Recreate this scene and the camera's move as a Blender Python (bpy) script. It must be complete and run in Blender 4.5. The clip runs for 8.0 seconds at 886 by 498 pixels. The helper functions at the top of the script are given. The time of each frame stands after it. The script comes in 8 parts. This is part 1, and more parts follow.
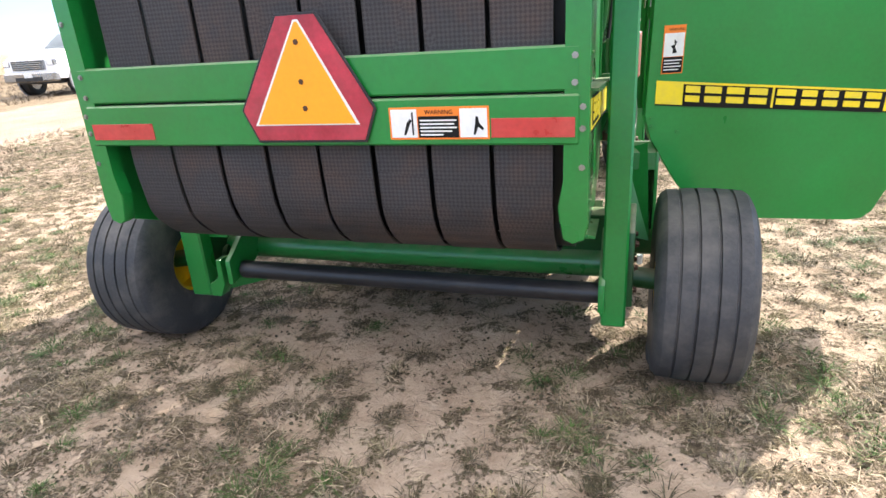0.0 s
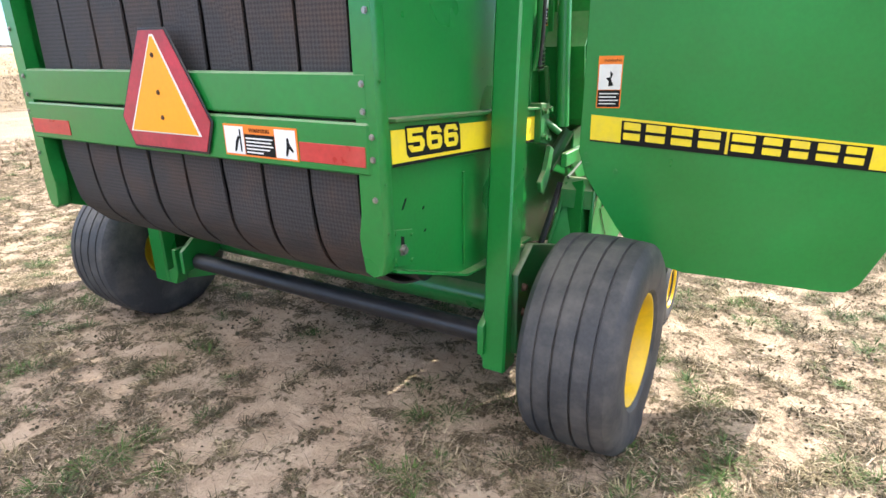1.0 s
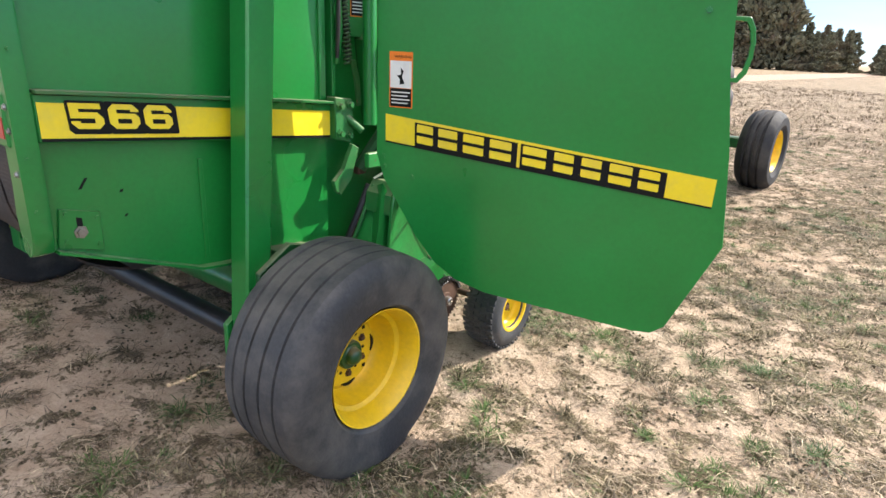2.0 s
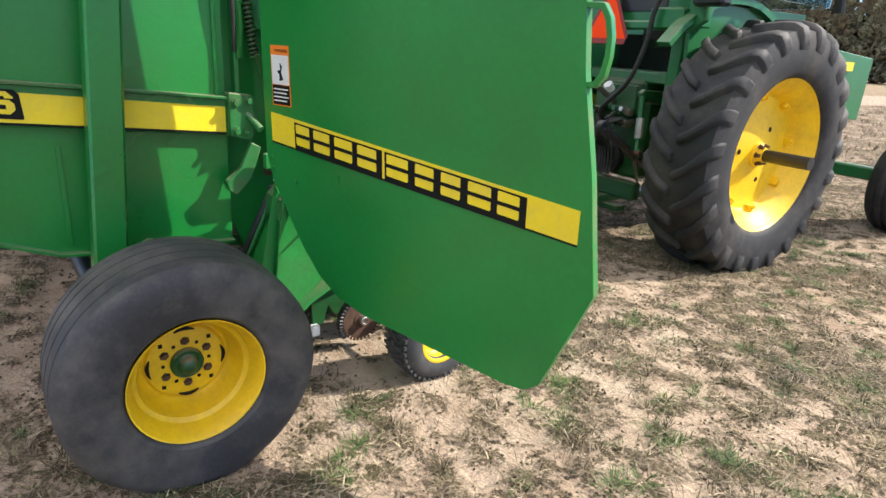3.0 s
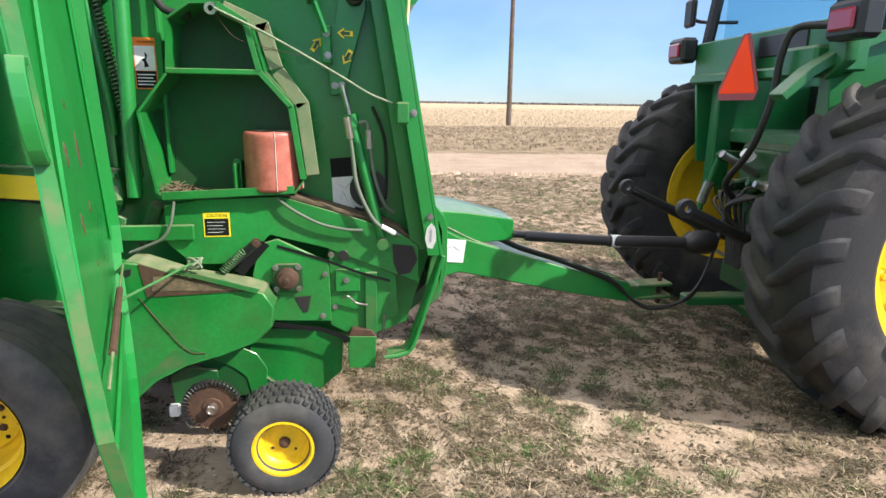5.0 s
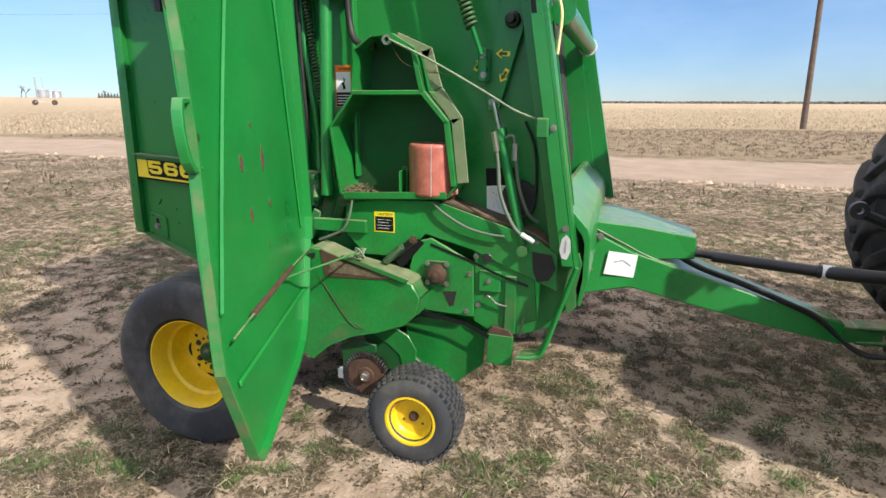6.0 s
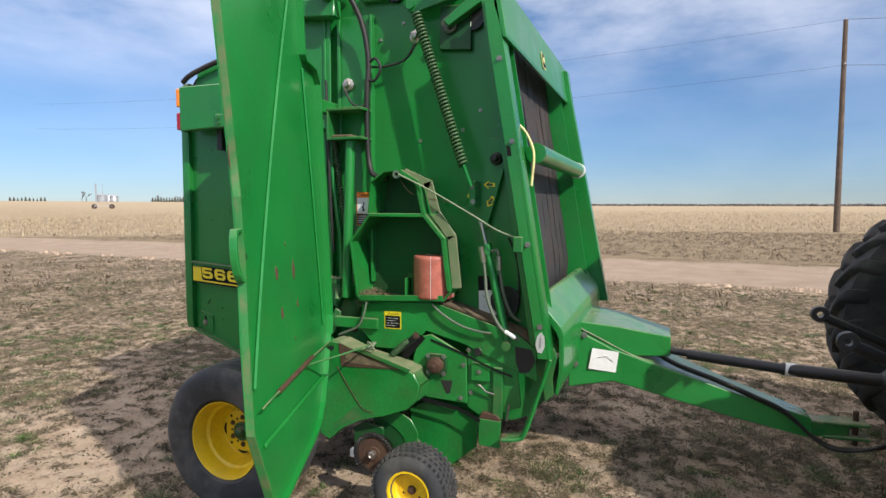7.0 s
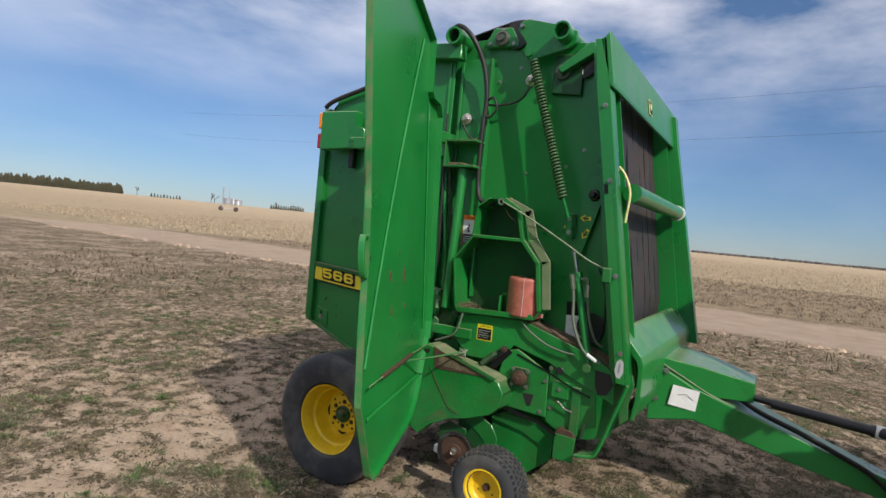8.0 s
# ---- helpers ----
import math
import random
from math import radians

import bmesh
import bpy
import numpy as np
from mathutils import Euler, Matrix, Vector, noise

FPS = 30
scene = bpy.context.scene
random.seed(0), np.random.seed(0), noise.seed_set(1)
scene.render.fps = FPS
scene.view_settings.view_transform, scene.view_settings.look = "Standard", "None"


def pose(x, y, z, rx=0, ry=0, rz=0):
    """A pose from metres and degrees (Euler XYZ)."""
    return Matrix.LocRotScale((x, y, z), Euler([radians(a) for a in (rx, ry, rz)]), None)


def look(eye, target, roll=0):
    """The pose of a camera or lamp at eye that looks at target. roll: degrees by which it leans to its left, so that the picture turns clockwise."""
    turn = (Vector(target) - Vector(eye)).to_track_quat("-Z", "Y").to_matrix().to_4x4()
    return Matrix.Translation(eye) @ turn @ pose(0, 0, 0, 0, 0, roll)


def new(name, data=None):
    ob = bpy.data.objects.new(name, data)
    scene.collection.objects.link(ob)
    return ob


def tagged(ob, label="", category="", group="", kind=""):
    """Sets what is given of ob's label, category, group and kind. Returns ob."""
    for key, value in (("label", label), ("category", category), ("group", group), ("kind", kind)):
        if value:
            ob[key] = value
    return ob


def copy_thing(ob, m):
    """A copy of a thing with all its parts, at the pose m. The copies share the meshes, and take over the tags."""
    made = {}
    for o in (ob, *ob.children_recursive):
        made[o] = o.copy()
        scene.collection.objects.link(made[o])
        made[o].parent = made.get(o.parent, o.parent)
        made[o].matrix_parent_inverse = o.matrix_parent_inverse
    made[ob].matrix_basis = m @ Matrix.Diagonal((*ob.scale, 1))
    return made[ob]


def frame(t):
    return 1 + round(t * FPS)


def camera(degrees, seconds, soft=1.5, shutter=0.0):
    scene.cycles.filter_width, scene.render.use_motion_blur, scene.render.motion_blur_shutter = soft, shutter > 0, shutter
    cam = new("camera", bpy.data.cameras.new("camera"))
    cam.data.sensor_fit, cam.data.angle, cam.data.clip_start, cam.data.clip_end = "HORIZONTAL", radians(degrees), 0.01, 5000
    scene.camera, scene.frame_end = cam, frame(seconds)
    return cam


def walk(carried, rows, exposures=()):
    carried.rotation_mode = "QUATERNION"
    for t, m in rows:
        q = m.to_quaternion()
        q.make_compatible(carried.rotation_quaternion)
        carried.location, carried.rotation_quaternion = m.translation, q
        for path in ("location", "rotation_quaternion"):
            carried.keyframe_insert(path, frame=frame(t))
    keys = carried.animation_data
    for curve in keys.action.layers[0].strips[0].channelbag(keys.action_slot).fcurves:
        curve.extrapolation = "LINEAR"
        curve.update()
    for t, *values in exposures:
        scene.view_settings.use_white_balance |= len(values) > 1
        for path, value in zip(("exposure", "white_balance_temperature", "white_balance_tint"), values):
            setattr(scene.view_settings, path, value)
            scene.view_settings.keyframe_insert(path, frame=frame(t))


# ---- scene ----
cam = camera(73.2, 8.0)
PATH = [
    (0, (1.0, -1.699, 1.428), (0.412, 0.076, 0.718), -3.8),
    (0.3, (1.244, -1.566, 1.404), (0.536, 0.16, 0.685), -2.6),
    (0.5, (1.382, -1.451, 1.424), (0.605, 0.237, 0.685), -4.6),
    (0.7, (1.558, -1.37, 1.437), (0.723, 0.299, 0.717), -2.9),
    (0.9, (1.741, -1.305, 1.432), (0.824, 0.366, 0.825), -0.0),
    (1, (1.84, -1.255, 1.428), (0.856, 0.356, 0.765), -1.2),
    (1.2, (2.006, -1.128, 1.436), (1.013, 0.466, 0.746), -2.1),
    (1.5, (2.248, -0.913, 1.393), (1.261, 0.707, 0.761), 3.4),
    (1.8, (2.437, -0.692, 1.383), (1.388, 0.872, 0.71), 2.5),
    (2, (2.642, -0.553, 1.385), (1.515, 0.967, 0.739), 2.8),
    (2.2, (2.749, -0.444, 1.411), (1.596, 1.031, 0.705), 2.9),
    (3.3, (3.277, 0.628, 1.387), (1.673, 1.646, 0.761), 2.3),
    (3.5, (3.333, 0.801, 1.405), (1.674, 1.711, 0.757), 0.3),
    (3.8, (3.362, 1.044, 1.405), (1.614, 1.821, 0.822), 0.9),
    (4, (3.359, 1.234, 1.418), (1.575, 1.946, 0.862), 0.1),
    (4.2, (3.37, 1.412, 1.43), (1.57, 2.129, 0.936), -1.0),
    (5.3, (3.365, 2.236, 1.438), (1.433, 2.344, 0.931), 0.9),
    (5.5, (3.356, 2.335, 1.45), (1.425, 2.33, 0.927), 0.3),
    (5.8, (3.402, 2.437, 1.482), (1.503, 2.059, 0.983), 0.9),
    (6, (3.478, 2.544, 1.493), (1.618, 1.983, 1.019), 0.2),
    (6.2, (3.552, 2.605, 1.52), (1.674, 2.005, 1.182), 0.2),
    (6.5, (3.692, 2.702, 1.551), (1.797, 2.093, 1.357), 0.6),
    (6.8, (3.842, 2.789, 1.591), (1.928, 2.235, 1.422), 1.1),
    (7, (3.918, 2.878, 1.586), (2.045, 2.192, 1.443), 0.1),
    (7.2, (3.98, 2.952, 1.558), (2.167, 2.111, 1.48), 0.5),
    (7.5, (4.092, 3.058, 1.568), (2.325, 2.124, 1.501), 3.2),
    (7.8, (4.161, 3.074, 1.57), (2.42, 2.091, 1.5), 4.2),
    (8, (4.238, 3.022, 1.561), (2.501, 2.033, 1.494), 5.5),
]
walk(cam, [(t, look(eye, target, roll)) for t, eye, target, roll in PATH],
     exposures=[(0.0, 1.9), (0.5, 1.95), (1.0, 1.97), (1.5, 1.9), (2.0, 1.52), (3.5, 1.3), (4.2, 1.3), (5.5, 1.15), (6.0, 0.93), (6.5, 0.72), (7.0, 0.58), (8.0, 0.2)])

# ---- light ----
SUN_AZ, SUN_EL = 29.0, 39.0          # degrees from +y towards +x, and above the horizon
world = bpy.data.worlds.new("sky")
scene.world = world
world.use_nodes = True
wn, wl = world.node_tree.nodes, world.node_tree.links
sky = wn.new("ShaderNodeTexSky")
sky.sky_type, sky.sun_disc = "NISHITA", False
sky.sun_elevation, sky.sun_rotation = radians(SUN_EL), radians(SUN_AZ)
sky.air_density, sky.dust_density, sky.ozone_density = 1.0, 0.0, 2.5
# thin high cloud, as streaks in the upper sky; thickened overhead, unseen, to fill the shade
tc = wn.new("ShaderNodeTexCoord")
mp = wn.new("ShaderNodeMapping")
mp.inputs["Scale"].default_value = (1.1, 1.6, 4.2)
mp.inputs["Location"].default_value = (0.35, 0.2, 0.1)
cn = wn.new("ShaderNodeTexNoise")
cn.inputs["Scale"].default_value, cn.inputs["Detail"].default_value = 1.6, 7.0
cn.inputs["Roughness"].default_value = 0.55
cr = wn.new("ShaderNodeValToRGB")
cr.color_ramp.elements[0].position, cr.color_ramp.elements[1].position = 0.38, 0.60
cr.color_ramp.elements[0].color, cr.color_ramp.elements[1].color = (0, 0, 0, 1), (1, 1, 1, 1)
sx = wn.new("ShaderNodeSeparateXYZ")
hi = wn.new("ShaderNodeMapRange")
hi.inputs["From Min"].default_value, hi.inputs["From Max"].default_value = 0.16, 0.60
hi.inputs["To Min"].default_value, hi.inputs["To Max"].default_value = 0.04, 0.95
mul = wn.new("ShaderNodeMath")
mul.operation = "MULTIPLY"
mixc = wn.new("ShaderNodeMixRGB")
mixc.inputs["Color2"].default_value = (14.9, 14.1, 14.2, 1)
bgn = wn["Background"]
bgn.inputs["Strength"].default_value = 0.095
wl.new(tc.outputs["Generated"], mp.inputs["Vector"])
wl.new(mp.outputs["Vector"], cn.inputs["Vector"])
wl.new(cn.outputs["Fac"], cr.inputs["Fac"])
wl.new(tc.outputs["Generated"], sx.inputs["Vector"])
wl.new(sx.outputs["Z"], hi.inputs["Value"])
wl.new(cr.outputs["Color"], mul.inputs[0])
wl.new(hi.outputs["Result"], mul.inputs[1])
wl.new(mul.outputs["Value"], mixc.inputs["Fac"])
tint = wn.new("ShaderNodeMixRGB")
tint.blend_type = "MULTIPLY"
tint.inputs["Fac"].default_value, tint.inputs["Color2"].default_value = 1.0, (0.63, 0.73, 0.85, 1)
wl.new(sky.outputs["Color"], tint.inputs["Color1"])
low = wn.new("ShaderNodeMapRange")
low.inputs["From Min"].default_value, low.inputs["From Max"].default_value = 0.0, 0.30
low.inputs["To Min"].default_value, low.inputs["To Max"].default_value = 1.0, 0.0
haze = wn.new("ShaderNodeMixRGB")
haze.blend_type = "MULTIPLY"
haze.inputs["Color2"].default_value = (0.60, 0.68, 0.88, 1)
wl.new(sx.outputs["Z"], low.inputs["Value"])
wl.new(low.outputs["Result"], haze.inputs["Fac"])
wl.new(tint.outputs["Color"], haze.inputs["Color1"])
wl.new(haze.outputs["Color"], mixc.inputs["Color1"])
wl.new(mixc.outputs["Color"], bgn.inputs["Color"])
sun_data = bpy.data.lights.new("sun", "SUN")
sun_data.energy, sun_data.angle, sun_data.color = 3.3, radians(0.6), (1.0, 0.94, 0.85)
sun = new("sun", sun_data)
ca, ce = radians(SUN_AZ), radians(SUN_EL)
toward = Vector((math.sin(ca) * math.cos(ce), math.cos(ca) * math.cos(ce), math.sin(ce)))
sun.matrix_world = look(toward * 60, (0, 0, 0))

# ---- materials ----
def mat(name, color, rough=0.5, metal=0.0, dirt=None, dirt_amount=0.35, dirt_scale=5.0, var=0.12, var_scale=2.0,
        grain=60.0, bump=0.05, top_dust=0.0, coat=0.0, chips=None, chip_level=0.68, chip_scale=9.0, rvar=0.1, spec=0.5, isl=0.0):
    """A surface with a base colour, large and fine variation, soil, dust on what faces up, and chipped spots."""
    m = bpy.data.materials.new(name)
    m.use_nodes = True
    n, l = m.node_tree.nodes, m.node_tree.links
    b = n["Principled BSDF"]
    b.inputs["Metallic"].default_value = metal
    b.inputs["Specular IOR Level"].default_value = spec
    b.inputs["Coat Weight"].default_value = coat
    b.inputs["Coat Roughness"].default_value = 0.15
    pos = n.new("ShaderNodeNewGeometry")

    def nz(scale, detail, ro=0.55):
        t = n.new("ShaderNodeTexNoise")
        t.inputs["Scale"].default_value, t.inputs["Detail"].default_value, t.inputs["Roughness"].default_value = scale, detail, ro
        l.new(pos.outputs["Position"], t.inputs["Vector"])
        return t

    def rng(src, a, c, lo, hi2):
        r = n.new("ShaderNodeMapRange")
        r.inputs["From Min"].default_value, r.inputs["From Max"].default_value = a, c
        r.inputs["To Min"].default_value, r.inputs["To Max"].default_value = lo, hi2
        l.new(src, r.inputs["Value"])
        return r.outputs["Result"]

    def mix(fac, a, c, mode="MIX"):
        x = n.new("ShaderNodeMixRGB")
        x.blend_type = mode
        for sock, v in (("Fac", fac), ("Color1", a), ("Color2", c)):
            if isinstance(v, (int, float)):
                x.inputs[sock].default_value = v
            elif isinstance(v, tuple):
                x.inputs[sock].default_value = (*v, 1)
            else:
                l.new(v, x.inputs[sock])
        return x.outputs["Color"]

    big = nz(var_scale, 4)
    fine = nz(grain, 3)
    v1 = rng(big.outputs["Fac"], 0.3, 0.7, 1 - var, 1 + var)
    v2 = rng(fine.outputs["Fac"], 0.3, 0.7, 1 - var * 0.5, 1 + var * 0.5)
    c = mix(1.0, color, v1, "MULTIPLY")
    c = mix(1.0, c, v2, "MULTIPLY")
    if isl:
        c = mix(1.0, c, rng(pos.outputs["Random Per Island"], 0, 1, 1 - isl, 1 + isl), "MULTIPLY")
    rough_out = rng(big.outputs["Fac"], 0.3, 0.7, max(0.02, rough - rvar), min(1, rough + rvar))
    if dirt:
        d = nz(dirt_scale, 6, 0.65)
        f = rng(d.outputs["Fac"], 0.45, 0.75, 0.0, dirt_amount)
        c = mix(f, c, dirt)
    if top_dust:
        s = n.new("ShaderNodeSeparateXYZ")
        l.new(pos.outputs["Normal"], s.inputs["Vector"])
        f = rng(s.outputs["Z"], 0.35, 0.95, 0.0, top_dust)
        d2 = nz(14, 5)
        mm = n.new("ShaderNodeMath")
        mm.operation = "MULTIPLY"
        l.new(f, mm.inputs[0])
        l.new(rng(d2.outputs["Fac"], 0.3, 0.65, 0.25, 1.0), mm.inputs[1])
        c = mix(mm.outputs["Value"], c, (0.36, 0.29, 0.2))
    if chips:
        d3 = nz(chip_scale, 5, 0.7)
        c = mix(rng(d3.outputs["Fac"], chip_level, chip_level + 0.03, 0.0, 0.9), c, chips)
    l.new(c, b.inputs["Base Color"])
    l.new(rough_out, b.inputs["Roughness"])
    if bump:
        bp = n.new("ShaderNodeBump")
        bp.inputs["Strength"].default_value, bp.inputs["Distance"].default_value = bump, 0.01
        l.new(fine.outputs["Fac"], bp.inputs["Height"])
        l.new(bp.outputs["Normal"], b.inputs["Normal"])
    return m


GREEN = (0.010, 0.198, 0.034)
M_green = mat("green_paint", GREEN, 0.34, dirt=(0.05, 0.12, 0.04), dirt_amount=0.30, dirt_scale=3.0, top_dust=0.5, bump=0.02, coat=0.25)
M_shield = mat("shield_green_paint", (0.010, 0.21, 0.036), 0.36, dirt=(0.06, 0.13, 0.05), dirt_amount=0.2, dirt_scale=2.2, bump=0.015, coat=0.2,
               chips=(0.24, 0.05, 0.03), chip_level=0.79, chip_scale=5.0)
M_grime = mat("grimy_green_paint", (0.011, 0.195, 0.033), 0.40, dirt=(0.06, 0.055, 0.03), dirt_amount=0.45, dirt_scale=4.5, top_dust=0.6, bump=0.05,
              chips=(0.11, 0.055, 0.03), chip_level=0.70, chip_scale=13.0, coat=0.1, var=0.2, var_scale=4.0)
M_green_worn = mat("worn_green_paint", (0.014, 0.15, 0.03), 0.5, dirt=(0.17, 0.12, 0.07), dirt_amount=0.55, dirt_scale=6.0, top_dust=0.7, bump=0.06,
                   chips=(0.2, 0.1, 0.06), chip_level=0.66, chip_scale=11.0)
# darker, mottled green for inner and lower parts
M_green_dark = mat("dark_green_paint", (0.008, 0.085, 0.02), 0.42, dirt=(0.03, 0.03, 0.02), dirt_amount=0.7, dirt_scale=5.0, top_dust=0.5, bump=0.06)
M_tractor = mat("tractor_green_paint", (0.01, 0.145, 0.04), 0.4, dirt=(0.07, 0.1, 0.06), dirt_amount=0.35, dirt_scale=4.0, top_dust=0.4, bump=0.03, coat=0.15)
M_yellow = mat("yellow_paint", (0.84, 0.545, 0.008), 0.50, dirt=(0.45, 0.27, 0.05), dirt_amount=0.4, dirt_scale=9.0, bump=0.03, coat=0.05,
               chips=(0.05, 0.035, 0.02), chip_level=0.76, chip_scale=16.0)
M_decal_y = mat("yellow_decal", (0.86, 0.66, 0.02), 0.4, var=0.05, bump=0.0, dirt=(0.5, 0.42, 0.15), dirt_amount=0.3, dirt_scale=14)
M_decal_k = mat("black_decal", (0.008, 0.008, 0.008), 0.6, var=0.05, bump=0.0, spec=0.2)
M_white = mat("white_decal", (0.78, 0.78, 0.76), 0.5, var=0.05, bump=0.0, dirt=(0.5, 0.46, 0.4), dirt_amount=0.3, dirt_scale=20)
M_orange_d = mat("orange_decal", (0.85, 0.22, 0.02), 0.5, var=0.05, bump=0.0)
M_red_refl = mat("red_reflector", (0.50, 0.045, 0.04), 0.35, var=0.15, var_scale=20, bump=0.02, dirt=(0.4, 0.15, 0.1), dirt_amount=0.3)
M_smv_o = mat("fluorescent_orange", (1.0, 0.38, 0.010), 0.45, var=0.06, bump=0.0, dirt=(0.8, 0.33, 0.02), dirt_amount=0.4, dirt_scale=8)
M_smv_r = mat("faded_red_reflector", (0.42, 0.03, 0.05), 0.4, var=0.25, var_scale=9, bump=0.03, dirt=(0.3, 0.08, 0.08), dirt_amount=0.5)
M_smv_b = mat("dark_red_border", (0.25, 0.015, 0.012), 0.45, var=0.1, bump=0.0)
M_smv_t = mat("tractor_orange", (1.0, 0.065, 0.004), 0.7, var=0.05, bump=0.0, spec=0.2)
M_rubber = mat("tyre_rubber", (0.046, 0.047, 0.050), 0.58, dirt=(0.17, 0.155, 0.135), dirt_amount=0.7, dirt_scale=4.5, grain=90, bump=0.12, var=0.2, var_scale=3,
               chips=(0.30, 0.29, 0.27), chip_level=0.765, chip_scale=20.0, spec=0.3)
M_rubber_t = mat("tractor_tyre_rubber", (0.028, 0.028, 0.030), 0.7, dirt=(0.13, 0.115, 0.095), dirt_amount=0.6, dirt_scale=3.0, grain=70, bump=0.12, var=0.2, spec=0.3)
M_belt = mat("belt_rubber", (0.050, 0.047, 0.049), 0.62, dirt=(0.105, 0.062, 0.045), dirt_amount=0.8, dirt_scale=3.5, grain=120, bump=0.25, var=0.2, isl=0.1, spec=0.3)
M_black = mat("black_steel", (0.016, 0.016, 0.018), 0.42, dirt=(0.06, 0.05, 0.04), dirt_amount=0.5, bump=0.04)
M_hose = mat("black_hose", (0.014, 0.014, 0.014), 0.5, dirt=(0.08, 0.07, 0.05), dirt_amount=0.4, dirt_scale=12, bump=0.03)
M_hose_g = mat("grey_hose", (0.13, 0.155, 0.115), 0.6, dirt=(0.1, 0.1, 0.07), dirt_amount=0.5, dirt_scale=12, bump=0.05)
M_steel = mat("bare_steel", (0.36, 0.35, 0.33), 0.38, metal=0.85, dirt=(0.15, 0.1, 0.07), dirt_amount=0.6, dirt_scale=18, bump=0.06)
M_shine = mat("worn_bright_steel", (0.5, 0.46, 0.42), 0.3, metal=0.9, dirt=(0.2, 0.12, 0.07), dirt_amount=0.6, dirt_scale=25, bump=0.05)
M_rust = mat("rusty_steel", (0.105, 0.056, 0.036), 0.75, metal=0.3, dirt=(0.045, 0.03, 0.022), dirt_amount=0.7, dirt_scale=14, bump=0.2)
M_spring = mat("dusty_spring_steel", (0.06, 0.13, 0.05), 0.5, metal=0.2, dirt=(0.03, 0.06, 0.03), dirt_amount=0.6, dirt_scale=20)
M_ropeg = mat("green_cord", (0.05, 0.17, 0.05), 0.7, var=0.2, var_scale=30, bump=0.1)
M_tube_y = mat("pale_yellow_plastic", (0.74, 0.68, 0.30), 0.5, var=0.15, var_scale=30, bump=0.0)
M_rope = mat("old_rope", (0.24, 0.28, 0.18), 0.9, var=0.2, var_scale=30, bump=0.2)
M_twine = mat("orange_twine", (0.44, 0.12, 0.085), 0.45, var=0.18, var_scale=22, bump=0.08, dirt=(0.55, 0.24, 0.18), dirt_amount=0.4, dirt_scale=26)
M_trash = mat("chaff_and_dirt", (0.14, 0.10, 0.06), 0.95, var=0.4, var_scale=25, bump=0.4)
M_lens_o = mat("amber_lens", (0.85, 0.24, 0.02), 0.2, var=0.03, bump=0.0, coat=0.5)
M_lens_r = mat("red_lens", (0.32, 0.012, 0.03), 0.2, var=0.03, bump=0.0, coat=0.5)
M_carpaint = mat("white_car_paint", (0.80, 0.80, 0.80), 0.25, var=0.02, bump=0.0, coat=0.6, dirt=(0.5, 0.44, 0.36), dirt_amount=0.15, dirt_scale=3)
M_darkglass = mat("dark_car_glass", (0.30, 0.35, 0.37), 0.06, var=0.03, bump=0.0, spec=0.8)
M_chrome = mat("grey_chrome", (0.35, 0.35, 0.36), 0.25, metal=0.8, var=0.05, bump=0.0)
M_cloth = mat("grey_trim", (0.25, 0.25, 0.26), 0.5, var=0.05, bump=0.0)
M_pole = mat("weathered_pole_wood", (0.13, 0.095, 0.07), 0.9, dirt=(0.06, 0.045, 0.035), dirt_amount=0.6, dirt_scale=3, var=0.25, bump=0.3)
M_wire = mat("power_wire", (0.06, 0.06, 0.065), 0.6, bump=0.0)
M_galv = mat("galvanised_steel", (0.42, 0.44, 0.46), 0.45, metal=0.5, bump=0.02)
M_bark = mat("grey_bark", (0.10, 0.08, 0.06), 0.95, bump=0.3)
M_cedar = mat("dark_evergreen", (0.125, 0.125, 0.075), 0.9, var=0.3, isl=0.45, bump=0.0, dirt=(0.13, 0.075, 0.045), dirt_amount=0.8, dirt_scale=0.35)
M_twig = mat("bare_twigs", (0.10, 0.085, 0.075), 0.95, isl=0.25, bump=0.0)
M_grass = mat("spring_grass", (0.060, 0.105, 0.022), 0.8, isl=0.45, var=0.2, bump=0.0)
M_straw = mat("dry_straw", (0.42, 0.335, 0.22), 0.85, isl=0.4, var=0.2, bump=0.0)
M_straw_dull = mat("dull_straw", (0.25, 0.205, 0.115), 0.9, isl=0.45, var=0.2, bump=0.0)
M_paper = mat("grey_paper_decal", (0.5, 0.5, 0.48), 0.6, var=0.1, bump=0.0, dirt=(0.3, 0.28, 0.24), dirt_amount=0.4, dirt_scale=20)
M_chip = mat("red_brown_rust_chip", (0.10, 0.045, 0.03), 0.85, var=0.3, var_scale=40, bump=0.2)
M_edge = mat("rubbed_green_edge", (0.03, 0.20, 0.045), 0.5, dirt=(0.22, 0.15, 0.09), dirt_amount=0.75, dirt_scale=9.0, bump=0.05, chips=(0.15, 0.06, 0.035), chip_level=0.66, chip_scale=20.0)
M_bare_edge = mat("rubbed_pale_edge", (0.15, 0.20, 0.095), 0.55, dirt=(0.26, 0.22, 0.15), dirt_amount=0.8, dirt_scale=8.0, bump=0.05, chips=(0.10, 0.06, 0.035), chip_level=0.64, chip_scale=24.0)
M_bearing = mat("greasy_bearing_steel", (0.13, 0.14, 0.11), 0.45, metal=0.5, dirt=(0.04, 0.06, 0.03), dirt_amount=0.7, dirt_scale=30, bump=0.06)
M_weed = mat("brown_weeds", (0.075, 0.062, 0.030), 0.9, isl=0.5, var=0.25, bump=0.0)
